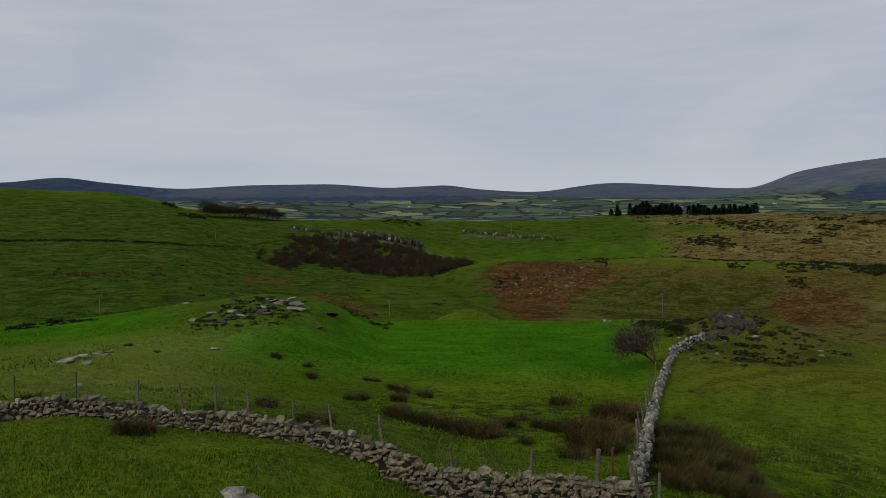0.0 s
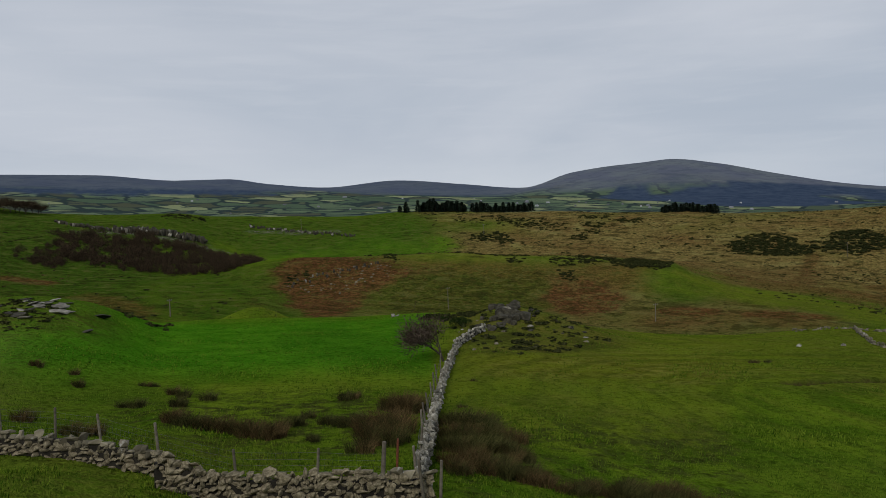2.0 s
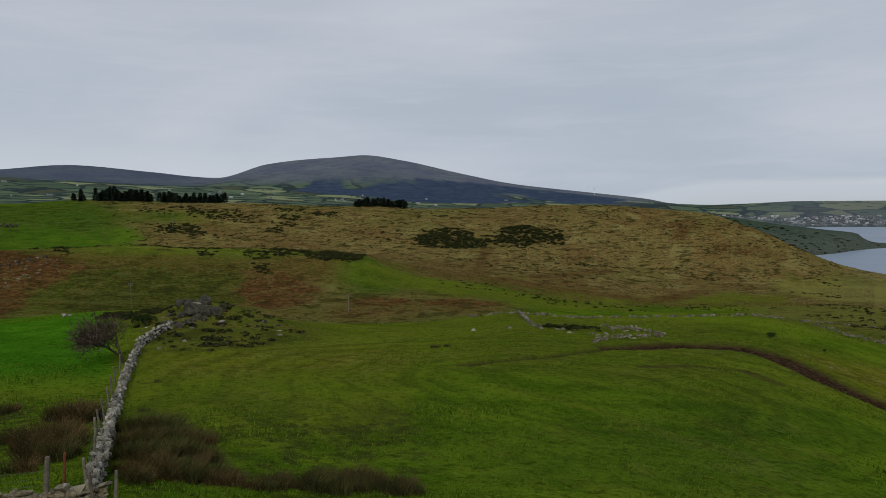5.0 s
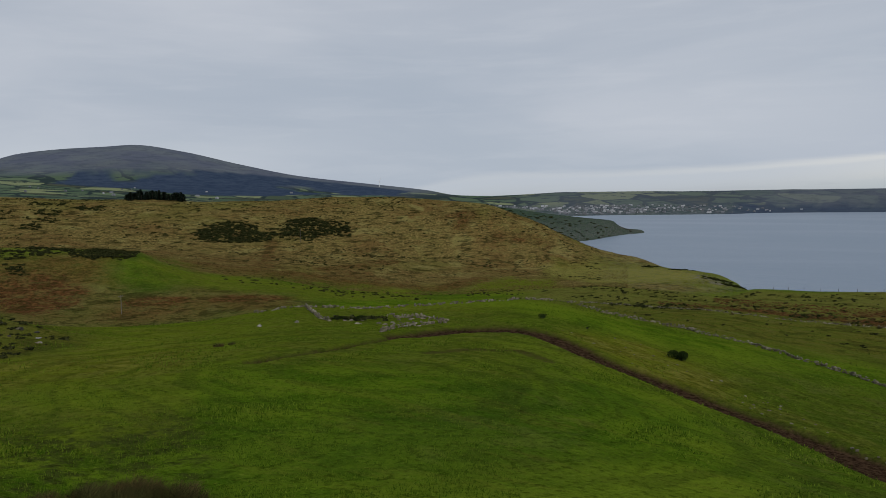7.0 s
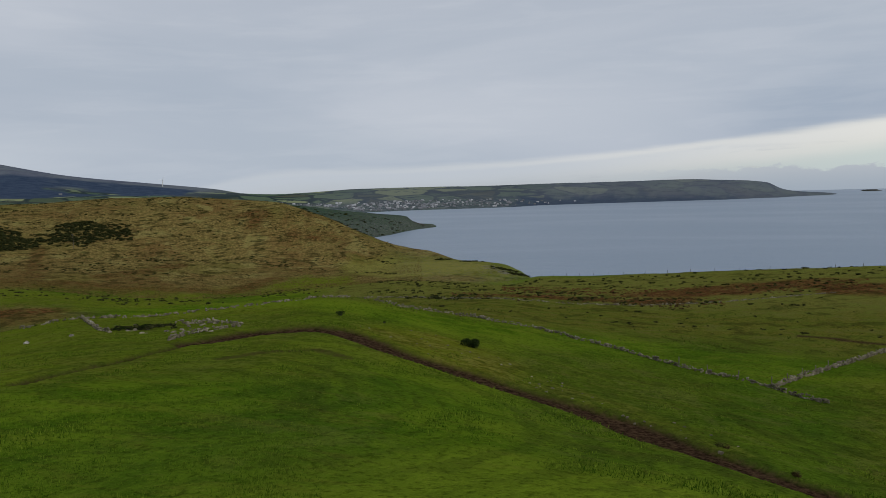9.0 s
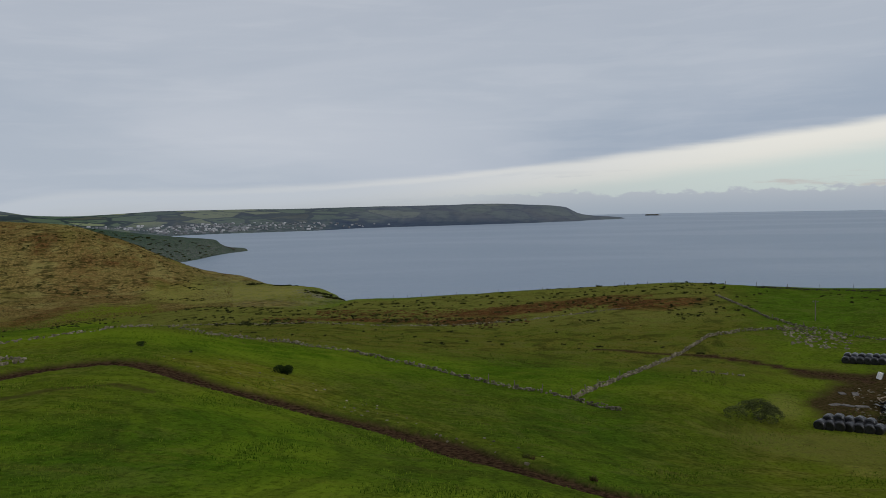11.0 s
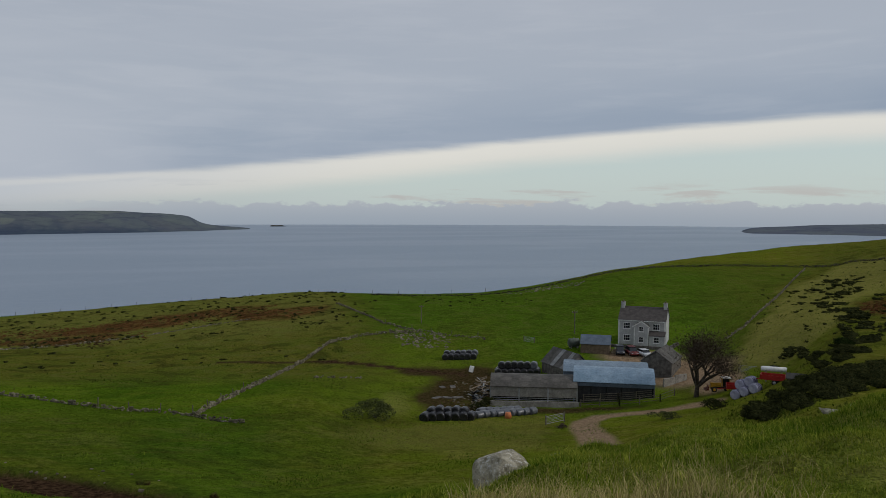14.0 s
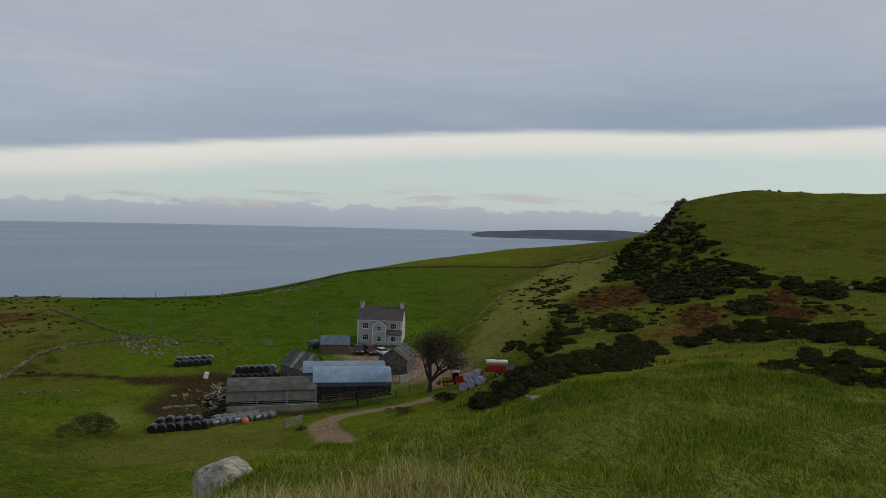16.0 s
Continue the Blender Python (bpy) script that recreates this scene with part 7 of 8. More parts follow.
# hawthorns and lone bushes
def bush(name, b, d, s, tall, label, mat="thorn_leaf", n=2600, seed=1, leaf=0.075):
    x, y, z = spot(b, d)
    t = thing(name, (x, y, z), 40 * seed, label, "bush")
    bm = bmesh.new()
    r2 = random.Random(seed)
    for k in range(7):
        a2 = k * 0.9
        rod(bm, (0, 0, -0.2), (0.45 * s * math.cos(a2), 0.45 * s * math.sin(a2), tall * s * r2.uniform(0.4, 0.7)), 0.07, 0.02, 6, False)
    part("stems", bm, "bark", t)
    ob = new("crown", bush_mesh("crown", mat, 600 + seed, 9, n, leaf))
    ob.parent = t
    ob.matrix_local = pose(0, 0, 0.12 * s) @ Matrix.Diagonal((s, s, s * tall, 1))


bush("thorn_bush", 71.7, 99.5, 1.35, 1.15, "round dark green thorn bush beside the muddy track", seed=1)
bush("thorn_bush", 61.75, 108.5, 0.75, 1.1, "small dark thorn bush on the field crest", n=1200, seed=2)
bush("thorn_bush", 65.0, 106.0, 0.35, 1.0, "tiny thorn bush in the pasture", n=500, seed=3)
bush("hawthorn", 106.2, 110.0, 3.3, 0.9, "wide grey-green bare hawthorn in the meadow", "twig_grey", 5200, 4, 0.036)
bush("elder_bush", 139.2, 116.0, 1.4, 1.0, "rounded dark bush on the slope", seed=5)
bush("bramble", 120.2, 106.0, 0.9, 0.7, "low bramble bush beside the lane", "twig_brown", 1200, 6)
bush("bramble", 128.0, 104.0, 1.5, 0.6, "leafless bramble bank below the yard", "twig_grey", 1600, 8)
bush("bramble", 131.0, 107.0, 1.8, 0.75, "dark bramble bank beside the yard", "gorse_leaf", 1800, 9)
bush("bramble", 114.6, 125.0, 1.5, 0.9, "dark tangle of brambles behind the scrap heap", "gorse_leaf", 1800, 21)
bush("bramble", 114.2, 121.5, 1.6, 1.0, "dark tangle of brambles by the scrap heap", "gorse_leaf", 1800, 10)
bush("thorn_bush", 16.9, 96.0, 1.3, 0.9, "windswept dark bush beside the crag", seed=11)
bush("thorn_bush", 15.6, 104.0, 1.0, 0.9, "windswept dark bush beside the crag", seed=12)
bush("thorn_bush", 48.0, 105.5, 0.9, 0.6, "low dark bush among the stones", seed=13)
bush("thorn_bush", 46.3, 104.5, 0.8, 0.5, "low dark bush among the stones", seed=14)
bush("thorn_bush", 88.0, 316.0, 1.0, 1.0, "small bush on the cliff edge", n=900, seed=15)

tree("sycamore", spot(129.9, 124.5), 4, 15.0, 0.85, 5, 0.45, "large bare spreading tree beside the yard", leaf_mat="twig_brown", leaf_n=46, leaf_r=0.75, leaf_len=0.55, bias=(0.10, 0.0), turn=-130, first=0.15)
tree("hawthorn_tree", spot(15.5, 69.5), 9, 4.8, 1.1, 4, 0.13, "small windswept bare hawthorn beside the field wall", leaf_mat="twig_brown", leaf_n=34, leaf_r=0.42, leaf_len=0.5, bias=(-0.5, 0.1), turn=-14, first=0.22)
first = tree("ash_tree", spot(-17.0, 505), 12, 9.0, 0.6, 3, 0.22, "bare grey ash tree in a hilltop row", "hilltop row of bare trees", "brush_brown", 40, 1.0, 1.1)
for k in range(21):
    x, y, z = spot(-17.2 + 0.26 * k + rng.uniform(-0.1, 0.1), 505 + 2 * k + rng.uniform(-6, 6))
    copy_thing(first, pose(x, y, z, 0, 0, rng.uniform(0, 360)) @ Matrix.Diagonal((1.0, 1.0, rng.uniform(0.5, 0.8), 1)))


def conifer(loc, seed, tall, wide, label):
    t = thing("pine_tree", loc, 0, label, "tree", "hilltop pines")
    bm = bmesh.new()
    rod(bm, (0, 0, -0.5), (0, 0, tall * 0.95), 0.22, 0.05, 7)
    part("trunk", bm, "bark", t)
    r2 = np.random.default_rng(seed)
    n = 900
    h = r2.uniform(0.04, 1.0, n) ** 0.9
    rad = wide * (1.02 - h) ** 0.6 * r2.uniform(0.4, 1.05, n) * (0.8 + 0.3 * np.sin(h * 40 + seed))
    a2 = r2.uniform(0, math.tau, n)
    p = np.stack([rad * np.cos(a2), rad * np.sin(a2), h * tall], -1)
    way = np.stack([np.cos(a2), np.sin(a2), r2.uniform(-0.3, 0.5, n)], -1)
    s = np.cross(way, r2.normal(size=(n, 3)))
    s /= np.linalg.norm(s, axis=1)[:, None]
    ln = 0.75 * r2.uniform(0.6, 1.4, n)[:, None]
    vs = np.stack([p - s * ln * 0.45, p + s * ln * 0.45, p + way * ln], 1).reshape(-1, 3)
    me = bpy.data.meshes.new("crown")
    me.from_pydata(vs.tolist(), [], np.arange(n * 3).reshape(-1, 3).tolist())
    me.materials.append(MATS["conifer_leaf"])
    c = new("crown", me)
    c.parent = t
    return t


PINES = [conifer(spot(13.0 + 0.9 * k, 628), 700 + k, 9.0 + k, 2.6, "dark pine tree in a shelterbelt on the moor ridge") for k in range(3)]
for lo, hi, n, d, tall in ((12.3, 13.3, 4, 634, 0.6), (14.0, 17.4, 34, 632, 1.0), (18.0, 22.4, 30, 628, 0.85), (31.8, 35.6, 36, 592, 0.68)):
    for k in range(n):
        b = lo + (hi - lo) * (k + 0.5) / n + rng.uniform(-0.1, 0.1)
        x, y, z = spot(b, d + rng.uniform(-8, 8))
        s = tall * rng.uniform(0.5, 1.0)
        copy_thing(rng.choice(PINES), pose(x, y, z, 0, 0, rng.uniform(0, 360)) @ Matrix.Diagonal((tall * 1.25, tall * 1.25, s, 1)))

# basalt scarps
for lo, hi, d0, d1, n, s, tall in ((-11.2, -7.6, 498, 474, 34, 2.0, 3.2), (-7.6, -1.6, 470, 482, 110, 2.4, 5.6), (1.5, 9.2, 556, 520, 64, 1.5, 3.0), (4.3, 11.2, 282, 300, 22, 0.9, 1.8), (146.4, 148.2, 236, 250, 22, 1.8, 2.4)):
    for k in range(n):
        u = (k + rng.uniform(-0.6, 0.6)) / n
        x, y, z = spot(lo + (hi - lo) * u, d0 + (d1 - d0) * u + rng.uniform(-4, 3))
        ob = new("rock_column", rng.choice(ROCKS if rng.random() < 0.8 else BOULDERS))
        w = s * rng.uniform(0.5, 1.3)
        ob.matrix_world = pose(x, y, z + tall * 0.25, rng.uniform(-8, 8), rng.uniform(-8, 8), rng.uniform(0, 360)) @ Matrix.Diagonal((w, w, tall * rng.uniform(0.6, 1.3), 1))
        tagged(ob, "grey weathered basalt column of the hillside scarp", "rock", "scarp columns")


# dark shore rocks where the land meets the water
shore_b, shore_d = [], []
for b in np.arange(57.5, 80.0, 0.06):
    d = np.arange(360.0, 2400.0, 4.0)
    z = height(np.full(d.shape, b), d)
    for i in np.where((z[:-1] > 5) & (z[1:] <= 5))[0][:2]:
        k = 5
        shore_b.append(b + nrng.normal(0, 0.03, k))
        shore_d.append(d[i] + nrng.uniform(-14, 5, k))
SHORE = [mesh_arrays(m) for m in ROCKS]
sd = np.concatenate(shore_d)
sb = np.concatenate(shore_b)
near_shore = sd < 700
mass("shore_rocks", "crag_rock", SHORE, [(sb[near_shore], sd[near_shore]), (sb[~near_shore], sd[~near_shore])], [2.2, 5.0], 0.9, "dark broken rocks along the foot of the cliffs", "rocks")
mass("headland_scrub", "gorse_leaf", GORSE_SMALL, [sow(57.5, 68, 800, 1700, 900)] + clumps([(75.3, 413, 0.9, 4, 50), (74.2, 424, 0.9, 4, 44), (71.6, 452, 1.0, 3, 26), (69.6, 470, 0.9, 3, 24)]), [4.5] + [1.5] * 4, 0.5, "dark scrub scattered on the coastal slopes", "scrub")


# ---- poles, turbine, island and town ----
def utility_pole(b, d, tall, label="slim timber utility pole in the fields"):
    t = thing("utility_pole", spot(b, d), -b + 30, label, "pole", "utility poles")
    part("pole", rod(bmesh.new(), (0, 0, -0.5), (0, 0, tall), 0.14, 0.10, 9), "post_wood", t)
    arm = part("crossarm", box(bmesh.new(), 0, 0, tall - 0.5, 1.4, 0.1, 0.12), "post_wood", t)
    for x in (-0.6, 0.0, 0.6):
        part("insulator", rod(bmesh.new(), (x, 0, tall - 0.38), (x, 0, tall - 0.15), 0.05, 0.03, 8), "galvanised", arm)


for b, d, h in ((15.95, 236, 7.0), (-24.4, 200, 5.0), (-4.2, 208, 4.6), (31.2, 233, 5.5), (43.7, 467, 8.0), (18.8, 510, 8.5), (121.2, 184, 5.5), (109.7, 206, 5.0), (5.2, 540, 9.0), (-16.6, 410, 7.0)):
    utility_pole(b, d, h)

t = thing("wind_turbine", (*at(49.6, 4120), 128.0), -49.6, "white wind turbine on the mountain's flank", "wind turbine")
part("mast", rod(bmesh.new(), (0, 0, -10), (0, 0, 38), 1.6, 1.0, 12), "white_paint", t)
hub = part("hub", box(bmesh.new(), 0, -1, 37, 2.2, 5, 2.4, bevel=0.4), "white_paint", t)
for k in range(3):
    a2 = 0.5 + k * math.tau / 3
    part("blade", rod(bmesh.new(), (0, -4, 38), (19 * math.sin(a2), -4, 38 + 19 * math.cos(a2)), 0.9, 0.25, 6), "white_paint", hub)

bm = bmesh.new()
bmesh.ops.create_icosphere(bm, subdivisions=4, radius=1.0)
for v in bm.verts:
    n = noise.noise(v.co * 2.2) * 0.25 + noise.noise(v.co * 6) * 0.1
    flat_top = min(v.co.z, 0.55 + 0.1 * n)
    v.co = Vector((v.co.x * (46 + 20 * n), v.co.y * (25 + 10 * n), flat_top * 11 * (1 + 0.4 * n) - (3.5 if v.co.x > 0.55 else 0)))
x, y = at(99.1, 4480)
lone("rocky_islet", bm, "crag_rock", pose(float(x), float(y), 0.5, 0, 0, -99), "low dark rocky islet off the headland", "islet", "", "", True)

# houses of the far town and lone farms
gr, b = material("town_walls")
r = island(gr)
c = gr.mix(gr.span(r, 0.25, 0.3), (0.10, 0.105, 0.115), gr.mix(gr.span(r, 0.7, 0.75), (0.17, 0.178, 0.195), (0.32, 0.33, 0.345)))
gr.put(b.inputs["Base Color"], c)
b.inputs["Roughness"].default_value = 0.8
gable = np.array([(-1, -0.6, -0.5), (1, -0.6, -0.5), (1, 0.6, -0.5), (-1, 0.6, -0.5), (-1, -0.6, 0.6), (1, -0.6, 0.6), (1, 0.6, 0.6), (-1, 0.6, 0.6), (-1, 0, 1.1), (1, 0, 1.1)], float)
tri = np.array([(0, 1, 5), (0, 5, 4), (1, 2, 6), (1, 6, 5), (2, 3, 7), (2, 7, 6), (3, 0, 4), (3, 4, 7), (4, 5, 9), (4, 9, 8), (6, 7, 8), (6, 8, 9), (5, 6, 9), (7, 4, 8)])
b = np.concatenate([nrng.normal(66.5, 3.8, 420), nrng.uniform(72, 80, 60), nrng.uniform(-12, 50, 34), nrng.uniform(20, 38, 8)])
d = np.concatenate([nrng.uniform(3020, 3420, 480), nrng.uniform(2200, 3300, 42)])
x, y = at(b, d)
z = ground(x, y)
ok = z > 3
s = nrng.uniform(2.6, 5.2, len(x))
m = turned(x, y, z + 1.2, nrng.uniform(0, math.tau, len(x)), s * nrng.uniform(0.9, 1.8, len(x)), s, s * 0.9)[ok]
tagged(joined("far_houses", "town_walls", [(gable, tri, m)]), "small pale houses of the far seaside town", "houses", kind="stuff")

# ---- the knoll underfoot: boulders and long grass ----
bm = bmesh.new()
bmesh.ops.create_icosphere(bm, subdivisions=4, radius=1.0)
cuts = [(Vector((0.2, -0.3, 1)).normalized(), 0.62), (Vector((-0.8, -0.6, 0.35)).normalized(), 0.66), (Vector((0.9, -0.4, 0.3)).normalized(), 0.8), (Vector((0.1, -1, 0.25)).normalized(), 0.6), (Vector((-0.4, 0.3, 0.9)).normalized(), 0.68), (Vector((0.7, 0.2, 0.75)).normalized(), 0.7)]
for v in bm.verts:
    for nrm, k in cuts:
        over2 = v.co.dot(nrm) - k
        if over2 > 0:
            v.co -= nrm * over2 * 0.88
    v.co += v.co.normalized() * (noise.noise(v.co * 3.1) * 0.06 + noise.noise(v.co * 9) * 0.025)
x, y, z = spot(116.0, 10.9)
lone("boulder", bm, "lichen_boulder", pose(x, y, z - 0.03, 0, 6, -116 + 8) @ Matrix.Diagonal((0.50, 0.44, 0.46, 1)), "large pale lichen-covered boulder on the knoll's edge", "boulder", "", "", True)
for b, d, s in ((137.7, 14.9, 0.4), (139.3, 15.3, 0.45), (119.6, 12.4, 0.22), (113.2, 10.9, 0.25)):
    boulder(b, d, s, label="small pale stone in the knoll's grass", flat=0.6)


def off_track(x, y):
    """Which places lie clear of the muddy track."""
    best = np.full(len(x), 1e9)
    w = [at(*q) for q in TRACK]
    for (x0, y0), (x1, y1) in zip(w, w[1:]):
        dx, dy = x1 - x0, y1 - y0
        u = np.clip(((x - x0) * dx + (y - y0) * dy) / (dx * dx + dy * dy), 0, 1)
        best = np.minimum(best, np.hypot(x - x0 - u * dx, y - y0 - u * dy))
    return best > 3.0


def blades(name, mat, n, b_range, d_range, tall, wide, lean, thin, seed, label, clumpy=None, wind=0.5, power=1.0):
    """Single bent blades of grass, joined; clumpy: size of the patches and the share kept."""
    r2 = np.random.default_rng(seed)
    bb = r2.uniform(*b_range, n)
    dd = np.sqrt(r2.uniform(d_range[0] ** 2, d_range[1] ** 2, n)) if power == 1.0 else d_range[0] * (d_range[1] / d_range[0]) ** r2.uniform(0, 1, n)
    x, y = at(bb, dd)
    dens = 0.5 + 0.5 * swell(x, y, clumpy[0], seed, 3) if clumpy else np.ones(n)
    keep = r2.uniform(size=n) < (smooth(clumpy[1], clumpy[1] + 0.3, dens) if clumpy else 1.0)
    x, y, dens = x[keep], y[keep], dens[keep]
    clear = off_track(x, y)
    x, y, dens = x[clear], y[clear], dens[clear]
    n = len(x)
    z = ground(x, y) - 0.03
    h = tall * r2.uniform(0.45, 1.15, n) * (0.8 + 0.75 * smooth(0.2, 0.85, dens))
    a2 = r2.normal(radians(-40), 1.1 / max(wind, 0.1), n)
    ln = lean * h * r2.uniform(0.2, 1.2, n)
    fa = r2.uniform(0, math.tau, n)
    sx, sy = np.cos(fa) * wide, np.sin(fa) * wide
    lx, ly = np.cos(a2) * ln, np.sin(a2) * ln
    lo = np.stack([x, y, z], -1)
    side = np.stack([sx, sy, np.zeros(n)], -1)
    m1 = lo + np.stack([lx * 0.3, ly * 0.3, h * 0.55], -1)
    tip = lo + np.stack([lx, ly, h * (1 - 0.25 * (ln / h) ** 2)], -1)
    vs = np.stack([lo - side, lo + side, m1 - side * 0.7, m1 + side * 0.7, tip], 1).reshape(-1, 3)
    f = (np.array([(0, 1, 3), (0, 3, 2), (2, 3, 4)])[None] + 5 * np.arange(n)[:, None, None]).reshape(-1, 3) if not thin else (np.array([(0, 1, 4)])[None] + 5 * np.arange(n)[:, None, None]).reshape(-1, 3)
    return tagged(joined(name, mat, [(vs, f, np.eye(4)[None])]), label, "grass", kind="stuff")


blades("knoll_grass", "grass_blade", 420000, (102, 165), (5.0, 18), 0.075, 0.0075, 0.9, True, 5, "lush short green grass on the knoll", (0.7, -0.4))
blades("deep_grass", "grass_tuft", 110000, (102, 165), (5.0, 17), 0.095, 0.0075, 0.8, True, 45, "dark lush grass in scattered clumps on the knoll", (1.5, 0.38))
blades("long_grass", "grass_blade", 26000, (102, 165), (5.2, 16), 0.13, 0.0050, 1.1, False, 6, "tall bent grass tufts on the knoll", (0.9, 0.50), 1.0)
blades("dry_grass", "straw_blade", 5000, (108, 164), (5.5, 13), 0.22, 0.0030, 0.9, False, 7, "pale straw-coloured dead grass stems on the knoll", (1.4, 0.55), 1.0)
blades("near_pasture_grass", "grass_tuft", 120000, (-33, 60), (21, 60), 0.16, 0.02, 0.7, True, 8, "short tussocky grass of the near pasture", (2.2, 0.25), 0.6, 2.0)
blades("bank_grass", "grass_blade", 26000, (-33, 6), (17, 31), 0.17, 0.012, 0.9, True, 41, "pale tufts of long grass below the wall", (1.6, 0.48), 0.7, 2.0)
blades("rough_pasture_grass", "grass_tuft", 180000, (-33, 134), (40, 135), 0.19, 0.045, 0.7, True, 9, "tussocky grass of the hill pasture", (6.0, 0.45), 0.6, 2.0)
blades("moor_tussocks", "moor_tuft", 70000, (14, 68), (330, 620), 0.42, 0.20, 0.6, True, 31, "pale and brown tussocks of the moor grass", (9.0, 0.2), 0.6, 2.0)
blades("slope_tussocks", "slope_tuft", 44000, (-33, 104), (130, 420), 0.34, 0.14, 0.6, True, 32, "tussocky grass on the far slopes", (8.0, 0.45), 0.6, 2.0)
blades("hill_tussocks", "slope_tuft", 26000, (132, 163), (40, 330), 0.30, 0.10, 0.6, True, 33, "tussocky grass on the steep hill", (5.0, 0.35), 0.6, 2.0)
blades("seeding_grass", "straw_blade", 4200, (112, 140), (5.2, 7.6), 0.24, 0.0035, 1.0, False, 17, "tall pale seeding grass close by", (1.2, 0.45), 1.2)
for b, d, s in ((153.7, 239, 1.3), (154.3, 239, 1.1), (155.6, 238, 1.0), (158.9, 150, 1.4)):
    boulder(b, d, s, label="grey boulder on the hill's crest")

# thin posts along the cliff edge and the far walls
def thin_posts(points, every, tall, label, group):
    w = [at(*q) for q in points]
    for (x0, y0), (x1, y1) in zip(w, w[1:]):
        n = max(1, int(math.hypot(x1 - x0, y1 - y0) / every))
        for k in range(n):
            x, y = float(x0 + (x1 - x0) * k / n), float(y0 + (y1 - y0) * k / n)
            fence_post((x, y, ground(x, y)), tall * rng.uniform(0.85, 1.15), (rng.uniform(-4, 4), rng.uniform(-4, 4)), label, "post_wood", 0.07, group)


thin_posts([(77, 388), (83, 338), (91, 318), (97, 308), (102, 298), (106, 288), (112, 284), (117, 288)], 9.0, 1.3, "slim timber post on the cliff-top fence", "cliff fence posts")
thin_posts([(86.8, 114.5), (93, 106.5), (95, 118), (97.3, 131)], 4.5, 1.2, "slim timber post beside the field wall", "field wall posts")
thin_posts([(107, 204), (109, 197), (112, 191), (116, 186)], 5.0, 1.2, "slim timber post beside the farm lane", "lane posts")



# ---- dry stone walls, stone by stone ----
def path_of(points, step):
    """Places every step metres along a plan line, with its direction."""
    w = np.array([at(*q) for q in points])
    seg = np.hypot(*np.diff(w, axis=0).T)
    s = np.concatenate([[0], np.cumsum(seg)])
    n = np.arange(0, s[-1], step)
    x, y = np.interp(n, s, w[:, 0]), np.interp(n, s, w[:, 1])
    return n, x, y, s, w


def laid_stones(points, tall, course, long, thick, seed, miss=0.05, cope=True, rough=0.03):
    """Poses of the stones of a wall, course on course."""
    rng2 = np.random.default_rng(seed)
    _, _, _, s, w = path_of(points, 1.0)
    out, far_s = [], []
    n = int(round(tall / course))
    for k in range(n + (1 if cope else 0)):
        u = rng2.uniform(0, long)
        top = k == n
        while u < s[-1]:
            ln = long * rng2.choice((0.5, 0.8, 1.05, 1.5)) * rng2.uniform(0.85, 1.15) * (0.9 if not top else 1.1)
            c = u + ln / 2
            u += ln * 0.93
            gone = (0.45 if seed == 3 else 0.25) + 0.35 * float(swell(np.array([c]), np.array([seed * 7.0]), 3.0, 5)[0])
            if rng2.uniform() < miss or (top and rng2.uniform() < gone):
                continue
            x, y = np.interp(c, s, w[:, 0]), np.interp(c, s, w[:, 1])
            x2, y2 = np.interp(c + 0.1, s, w[:, 0]), np.interp(c + 0.1, s, w[:, 1])
            yaw = math.atan2(y2 - y, x2 - x) if c + 0.1 < s[-1] else 0
            if c + 0.1 >= s[-1]:
                yaw = math.atan2(w[-1, 1] - w[-2, 1], w[-1, 0] - w[-2, 0])
            h = course * rng2.choice((0.7, 1.0, 1.3, 1.75)) * rng2.uniform(0.85, 1.15)
            lift = course * (k + 0.45) + 0.06 * math.sin(c * 0.9 + seed) + rng2.normal(0, 0.035)
            out.append((x + rng2.normal(0, rough), y + rng2.normal(0, rough), lift, yaw + rng2.normal(0, 0.3), ln * 1.2, thick * (1 - 0.3 * k / n) * rng2.uniform(0.85, 1.2), h * 1.18, rng2.normal(0, 0.32)))
            far_s.append(c)
    o = np.array(out)
    o[:, 2] += ground(o[:, 0], o[:, 1])
    return o, np.array(far_s)


def block_mesh(seed, mat, jitter=0.22, extra=4):
    """A rough wall stone: a block with knocked corners, one unit each way."""
    r2 = random.Random(seed)
    bm = bmesh.new()
    for _ in range(16 + extra):
        v = Vector((r2.gauss(0, 1), r2.gauss(0, 1), r2.gauss(0, 1))).normalized()
        k = 0.5 / max(abs(v.x), abs(v.y), abs(v.z)) ** 0.75
        bm.verts.new(v * k * r2.uniform(1.0 - jitter, 1.08))
    bmesh.ops.convex_hull(bm, input=bm.verts[:])
    bmesh.ops.delete(bm, geom=[v for v in bm.verts if not v.link_faces], context="VERTS")
    me = bpy.data.meshes.new("stone")
    bm.to_mesh(me)
    bm.free()
    me.materials.append(MATS[mat])
    return me


STONE = {m: [block_mesh(300 + k, m) for k in range(12)] for m in ("wall_stone", "pale_stone")}
HEAP = [mesh_arrays(block_mesh(340 + k, "stone_stuff", 0.15, 3)) for k in range(6)]


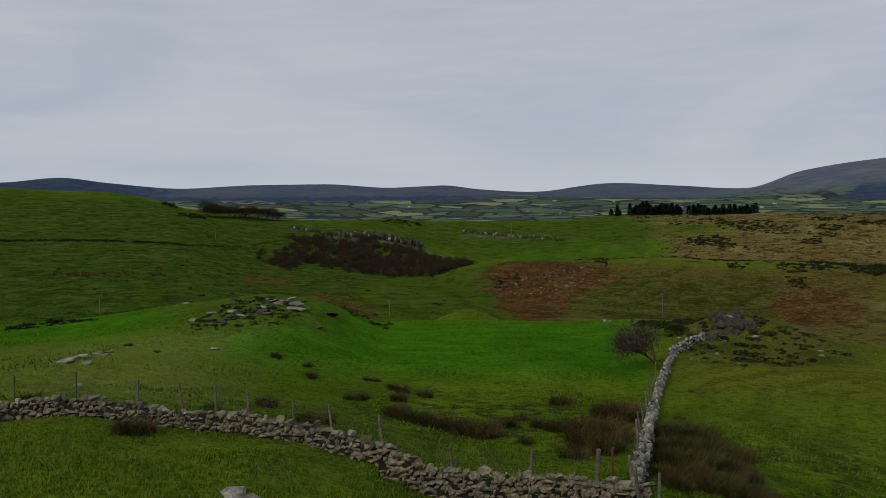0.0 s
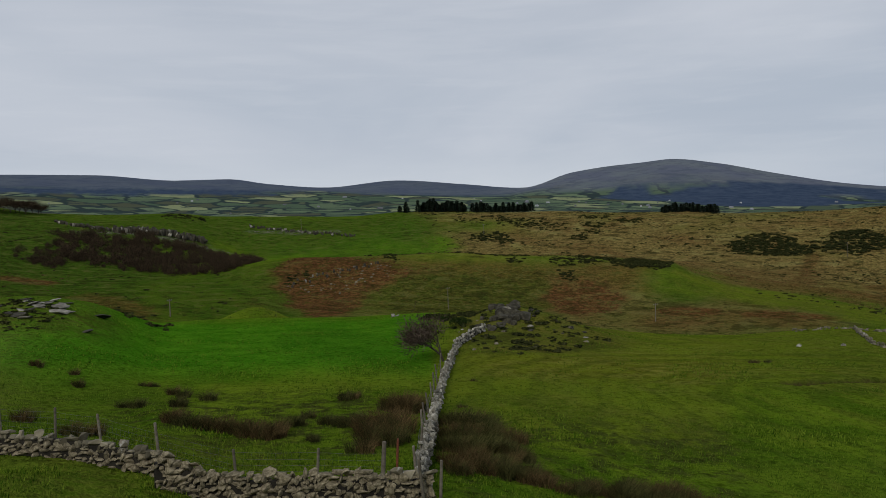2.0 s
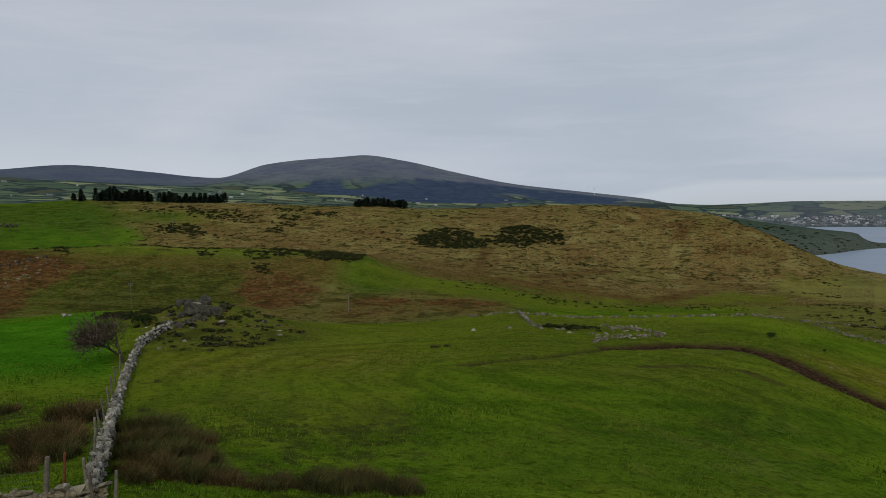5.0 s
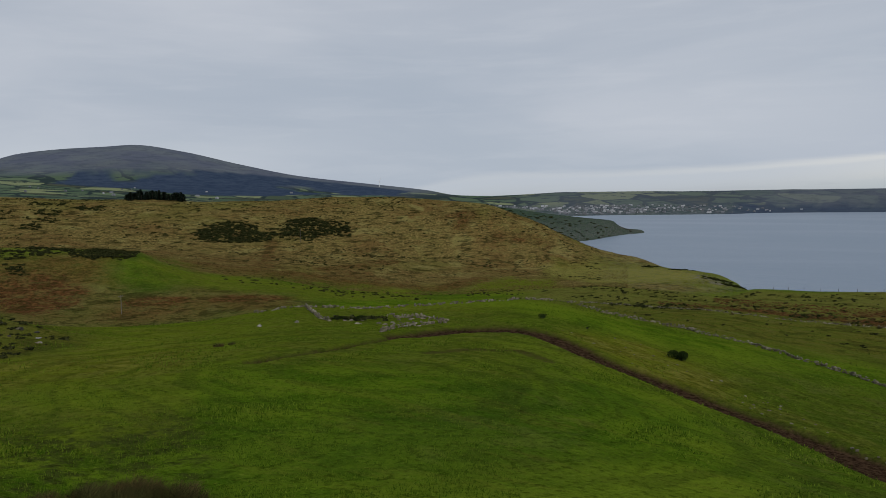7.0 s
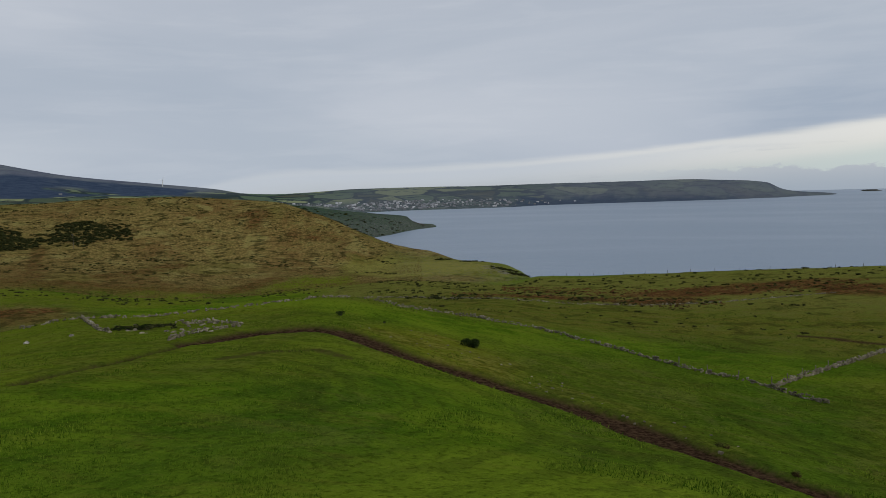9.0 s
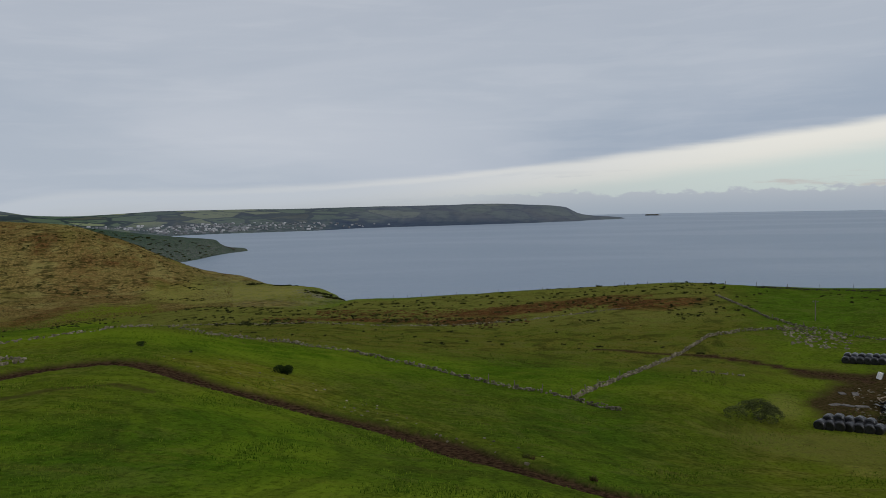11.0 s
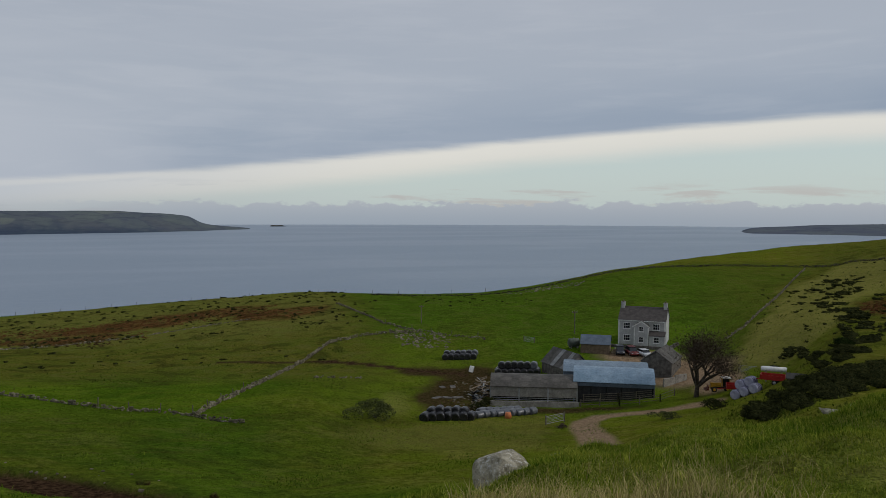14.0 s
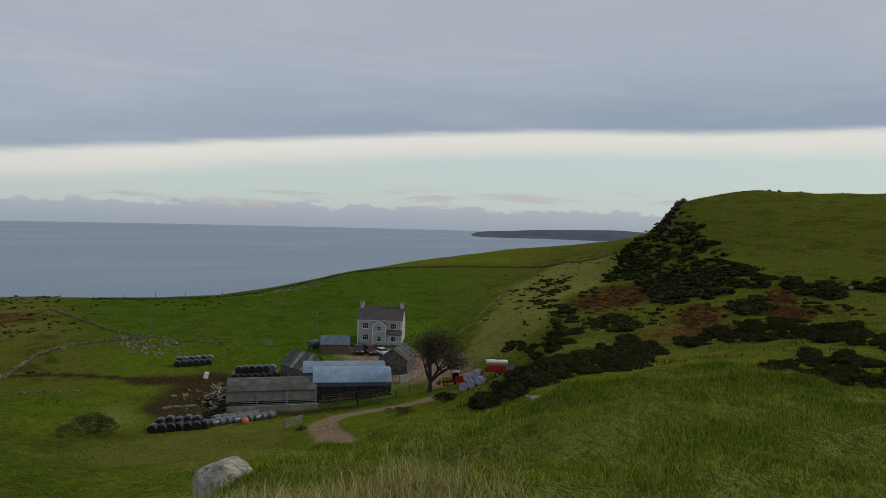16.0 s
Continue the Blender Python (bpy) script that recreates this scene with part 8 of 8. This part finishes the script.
def dry_wall(name, points, tall, course, long, thick, seed, label, mat=None, single=None, core=True):
    """A wall: a near-black core behind the gaps, single stones along one stretch, and the rest joined."""
    o, s = laid_stones(points, tall, course, long, thick, seed, (0.22 if seed == 3 else 0.05) if core else 0.46, True, 0.10 if seed == 3 else 0.04)
    loc = Vector((float(o[0, 0]), float(o[0, 1]), float(o[0, 2])))
    t = thing(name, loc, 0, label, "stone wall", "dry stone walls")
    m = turned(o[:, 0] - loc.x, o[:, 1] - loc.y, o[:, 2] - loc.z, o[:, 3], o[:, 4] * 0.98, o[:, 5], o[:, 6] * 0.98, o[:, 7])
    pick = np.zeros(len(o), bool)
    if single:
        k = np.where((s >= single[0]) & (s <= single[1]))[0][:300]
        pick[k] = True
    rng2 = random.Random(seed)
    for i in np.where(pick)[0]:
        ob = new("stone", rng2.choice(STONE[mat]))
        ob.parent = t
        ob.matrix_local = Matrix(m[i].tolist())
    rest = np.where(~pick)[0]
    if len(rest):
        ob = joined("stones", {"pale_stone": "pale_heap", "crag_rock": "crag_rock"}.get(mat, "stone_stuff"), [(v, f, m[rest[k::len(HEAP)]]) for k, (v, f) in enumerate(HEAP)])
        ob.parent = t
        tagged(ob, kind="stuff")
    # added core: blocks the gaps and gives their shade as near-black colour
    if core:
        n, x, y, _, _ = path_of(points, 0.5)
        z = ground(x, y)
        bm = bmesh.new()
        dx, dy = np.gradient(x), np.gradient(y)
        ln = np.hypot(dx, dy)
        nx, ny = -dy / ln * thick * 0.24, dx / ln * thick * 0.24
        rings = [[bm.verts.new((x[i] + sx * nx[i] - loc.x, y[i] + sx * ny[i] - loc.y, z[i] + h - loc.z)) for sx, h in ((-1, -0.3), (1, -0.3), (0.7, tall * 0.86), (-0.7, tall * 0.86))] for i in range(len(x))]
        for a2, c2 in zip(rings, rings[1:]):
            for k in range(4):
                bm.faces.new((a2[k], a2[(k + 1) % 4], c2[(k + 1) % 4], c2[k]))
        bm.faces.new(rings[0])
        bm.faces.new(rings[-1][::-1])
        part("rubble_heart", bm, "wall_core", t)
    return t


dry_wall("dry_stone_wall", [(-34, 40.6), (-27.5, 38.8), (-24, 37.6), (-20.4, 36.2), (-16.6, 34.5), (-12.6, 32.4), (-8.5, 30.3), (-5.05, 28.7)], 0.82, 0.150, 0.28, 0.55, 1,
         "weathered grey dry stone wall stepping down the pasture", "wall_stone", (4.0, 30))
dry_wall("dry_stone_wall", [(-5.3, 27.3), (-1.8, 26.6), (3, 26.0), (8, 25.6), (12, 25.5), (14.3, 25.6)], 0.98, 0.150, 0.28, 0.55, 2,
         "rugged dry stone wall with fence wire behind it", "wall_stone", (0, 30))
dry_wall("dry_stone_wall", [(13.3, 25.9), (13.7, 29.8), (14.35, 37.6), (14.85, 49), (15.5, 59.8), (16.55, 78), (17.6, 85), (18.6, 90)], 0.74, 0.19, 0.34, 0.36, 3,
         "long pale dry stone wall running up to the crag", "pale_stone", (0, 13))
FAR_WALLS = [([(63.4, 140), (65.9, 136), (68.5, 141), (71.5, 146), (73.2, 140), (76.3, 138), (78.9, 131), (82.4, 124), (86.8, 113), (91, 107.5), (93, 105)], 0.75, "low tumbled field wall of pale stones along the pasture"),
             ([(93, 105), (94.4, 101.5), (96.6, 98)], 0.7, "low tumbled field wall of pale stones above the track"),
             ([(93.3, 106.5), (95, 117), (97.3, 130), (99.3, 147), (101.6, 168), (102.8, 181), (104.9, 187), (107.3, 191), (109.7, 193)], 0.9, "curving field wall of pale stones above the farm"),
             ([(103.3, 250), (105.3, 221), (106.9, 204), (108.5, 197), (111.5, 190), (114.5, 184)], 0.7, "field wall of grey stones beside the lane"),
             ([(101.6, 141), (103.5, 142.5), (105.3, 142)], 0.35, "collapsed line of stones in the meadow"),
             ([(44.0, 127), (44.4, 116), (45.0, 105), (45.7, 101.5)], 0.6, "ruined line of stones in the grass"),
             ([(49.4, 89.5), (50.6, 94.5), (52.2, 97), (53.4, 98.5), (54.8, 99.5)], 0.7, "tumbled bank of pale stones beside the muddy track"),
             ([(50.0, 108), (52, 107), (54, 103)], 0.55, "ruined line of stones in the grass"),
             ([(120.4, 290), (124.6, 305), (128, 313), (131.4, 315), (135.6, 310), (137, 307), (139.8, 292), (143.5, 273)], 0.9, "dark stone wall along the top of the sheep field"),
             ([(131.8, 172), (133, 177), (134.4, 205), (136.1, 268), (136.8, 300)], 0.7, "stone wall climbing the edge of the sheep field"),
             ([(106.0, 279), (111, 277), (116.8, 276), (120.4, 290)], 0.6, "dark stone wall along the cliff edge"),
             ([(62.5, 224), (66, 214), (72, 208), (80, 205), (86, 213), (92, 222), (97, 232)], 0.45, "broken line of stones below the bracken"),
             ([(40.2, 131), (44.2, 127), (48.5, 125), (54.9, 128), (59.2, 134), (62.5, 141)], 0.4, "low broken stone dyke along the field crest")]
for k, (pts, tall, label) in enumerate(FAR_WALLS):
    dry_wall("field_wall", pts, tall * 0.6, 0.2, 0.36, 0.40, 40 + k, label, "crag_rock" if label.startswith("dark") else None, core=False)

# stones strewn over the fields
mass("strewn_stones", "stone_stuff", HEAP, [sow_in([(107.1, 199), (110.5, 193), (112, 186), (111.5, 174), (108.3, 178)], 170), sow_in([(115.9, 272), (119, 281), (122, 283), (122, 276), (117.9, 268)], 100), sow_in([(44.5, 112), (49, 111), (55, 104), (54, 98), (50, 95), (46, 101)], 40), sow_in([(3.6, 284), (7, 300), (12, 302), (12, 285), (8, 262), (5, 270)], 80), sow_in(CRAG_ROUGH, 18), sow_in(VERGE, 50), sow(112, 114.5, 120, 142, 60)],
     [0.75, 0.8, 0.55, 0.9, 0.5, 0.3, 0.4], 0.7, "pale loose stones strewn over rough ground", "stones")
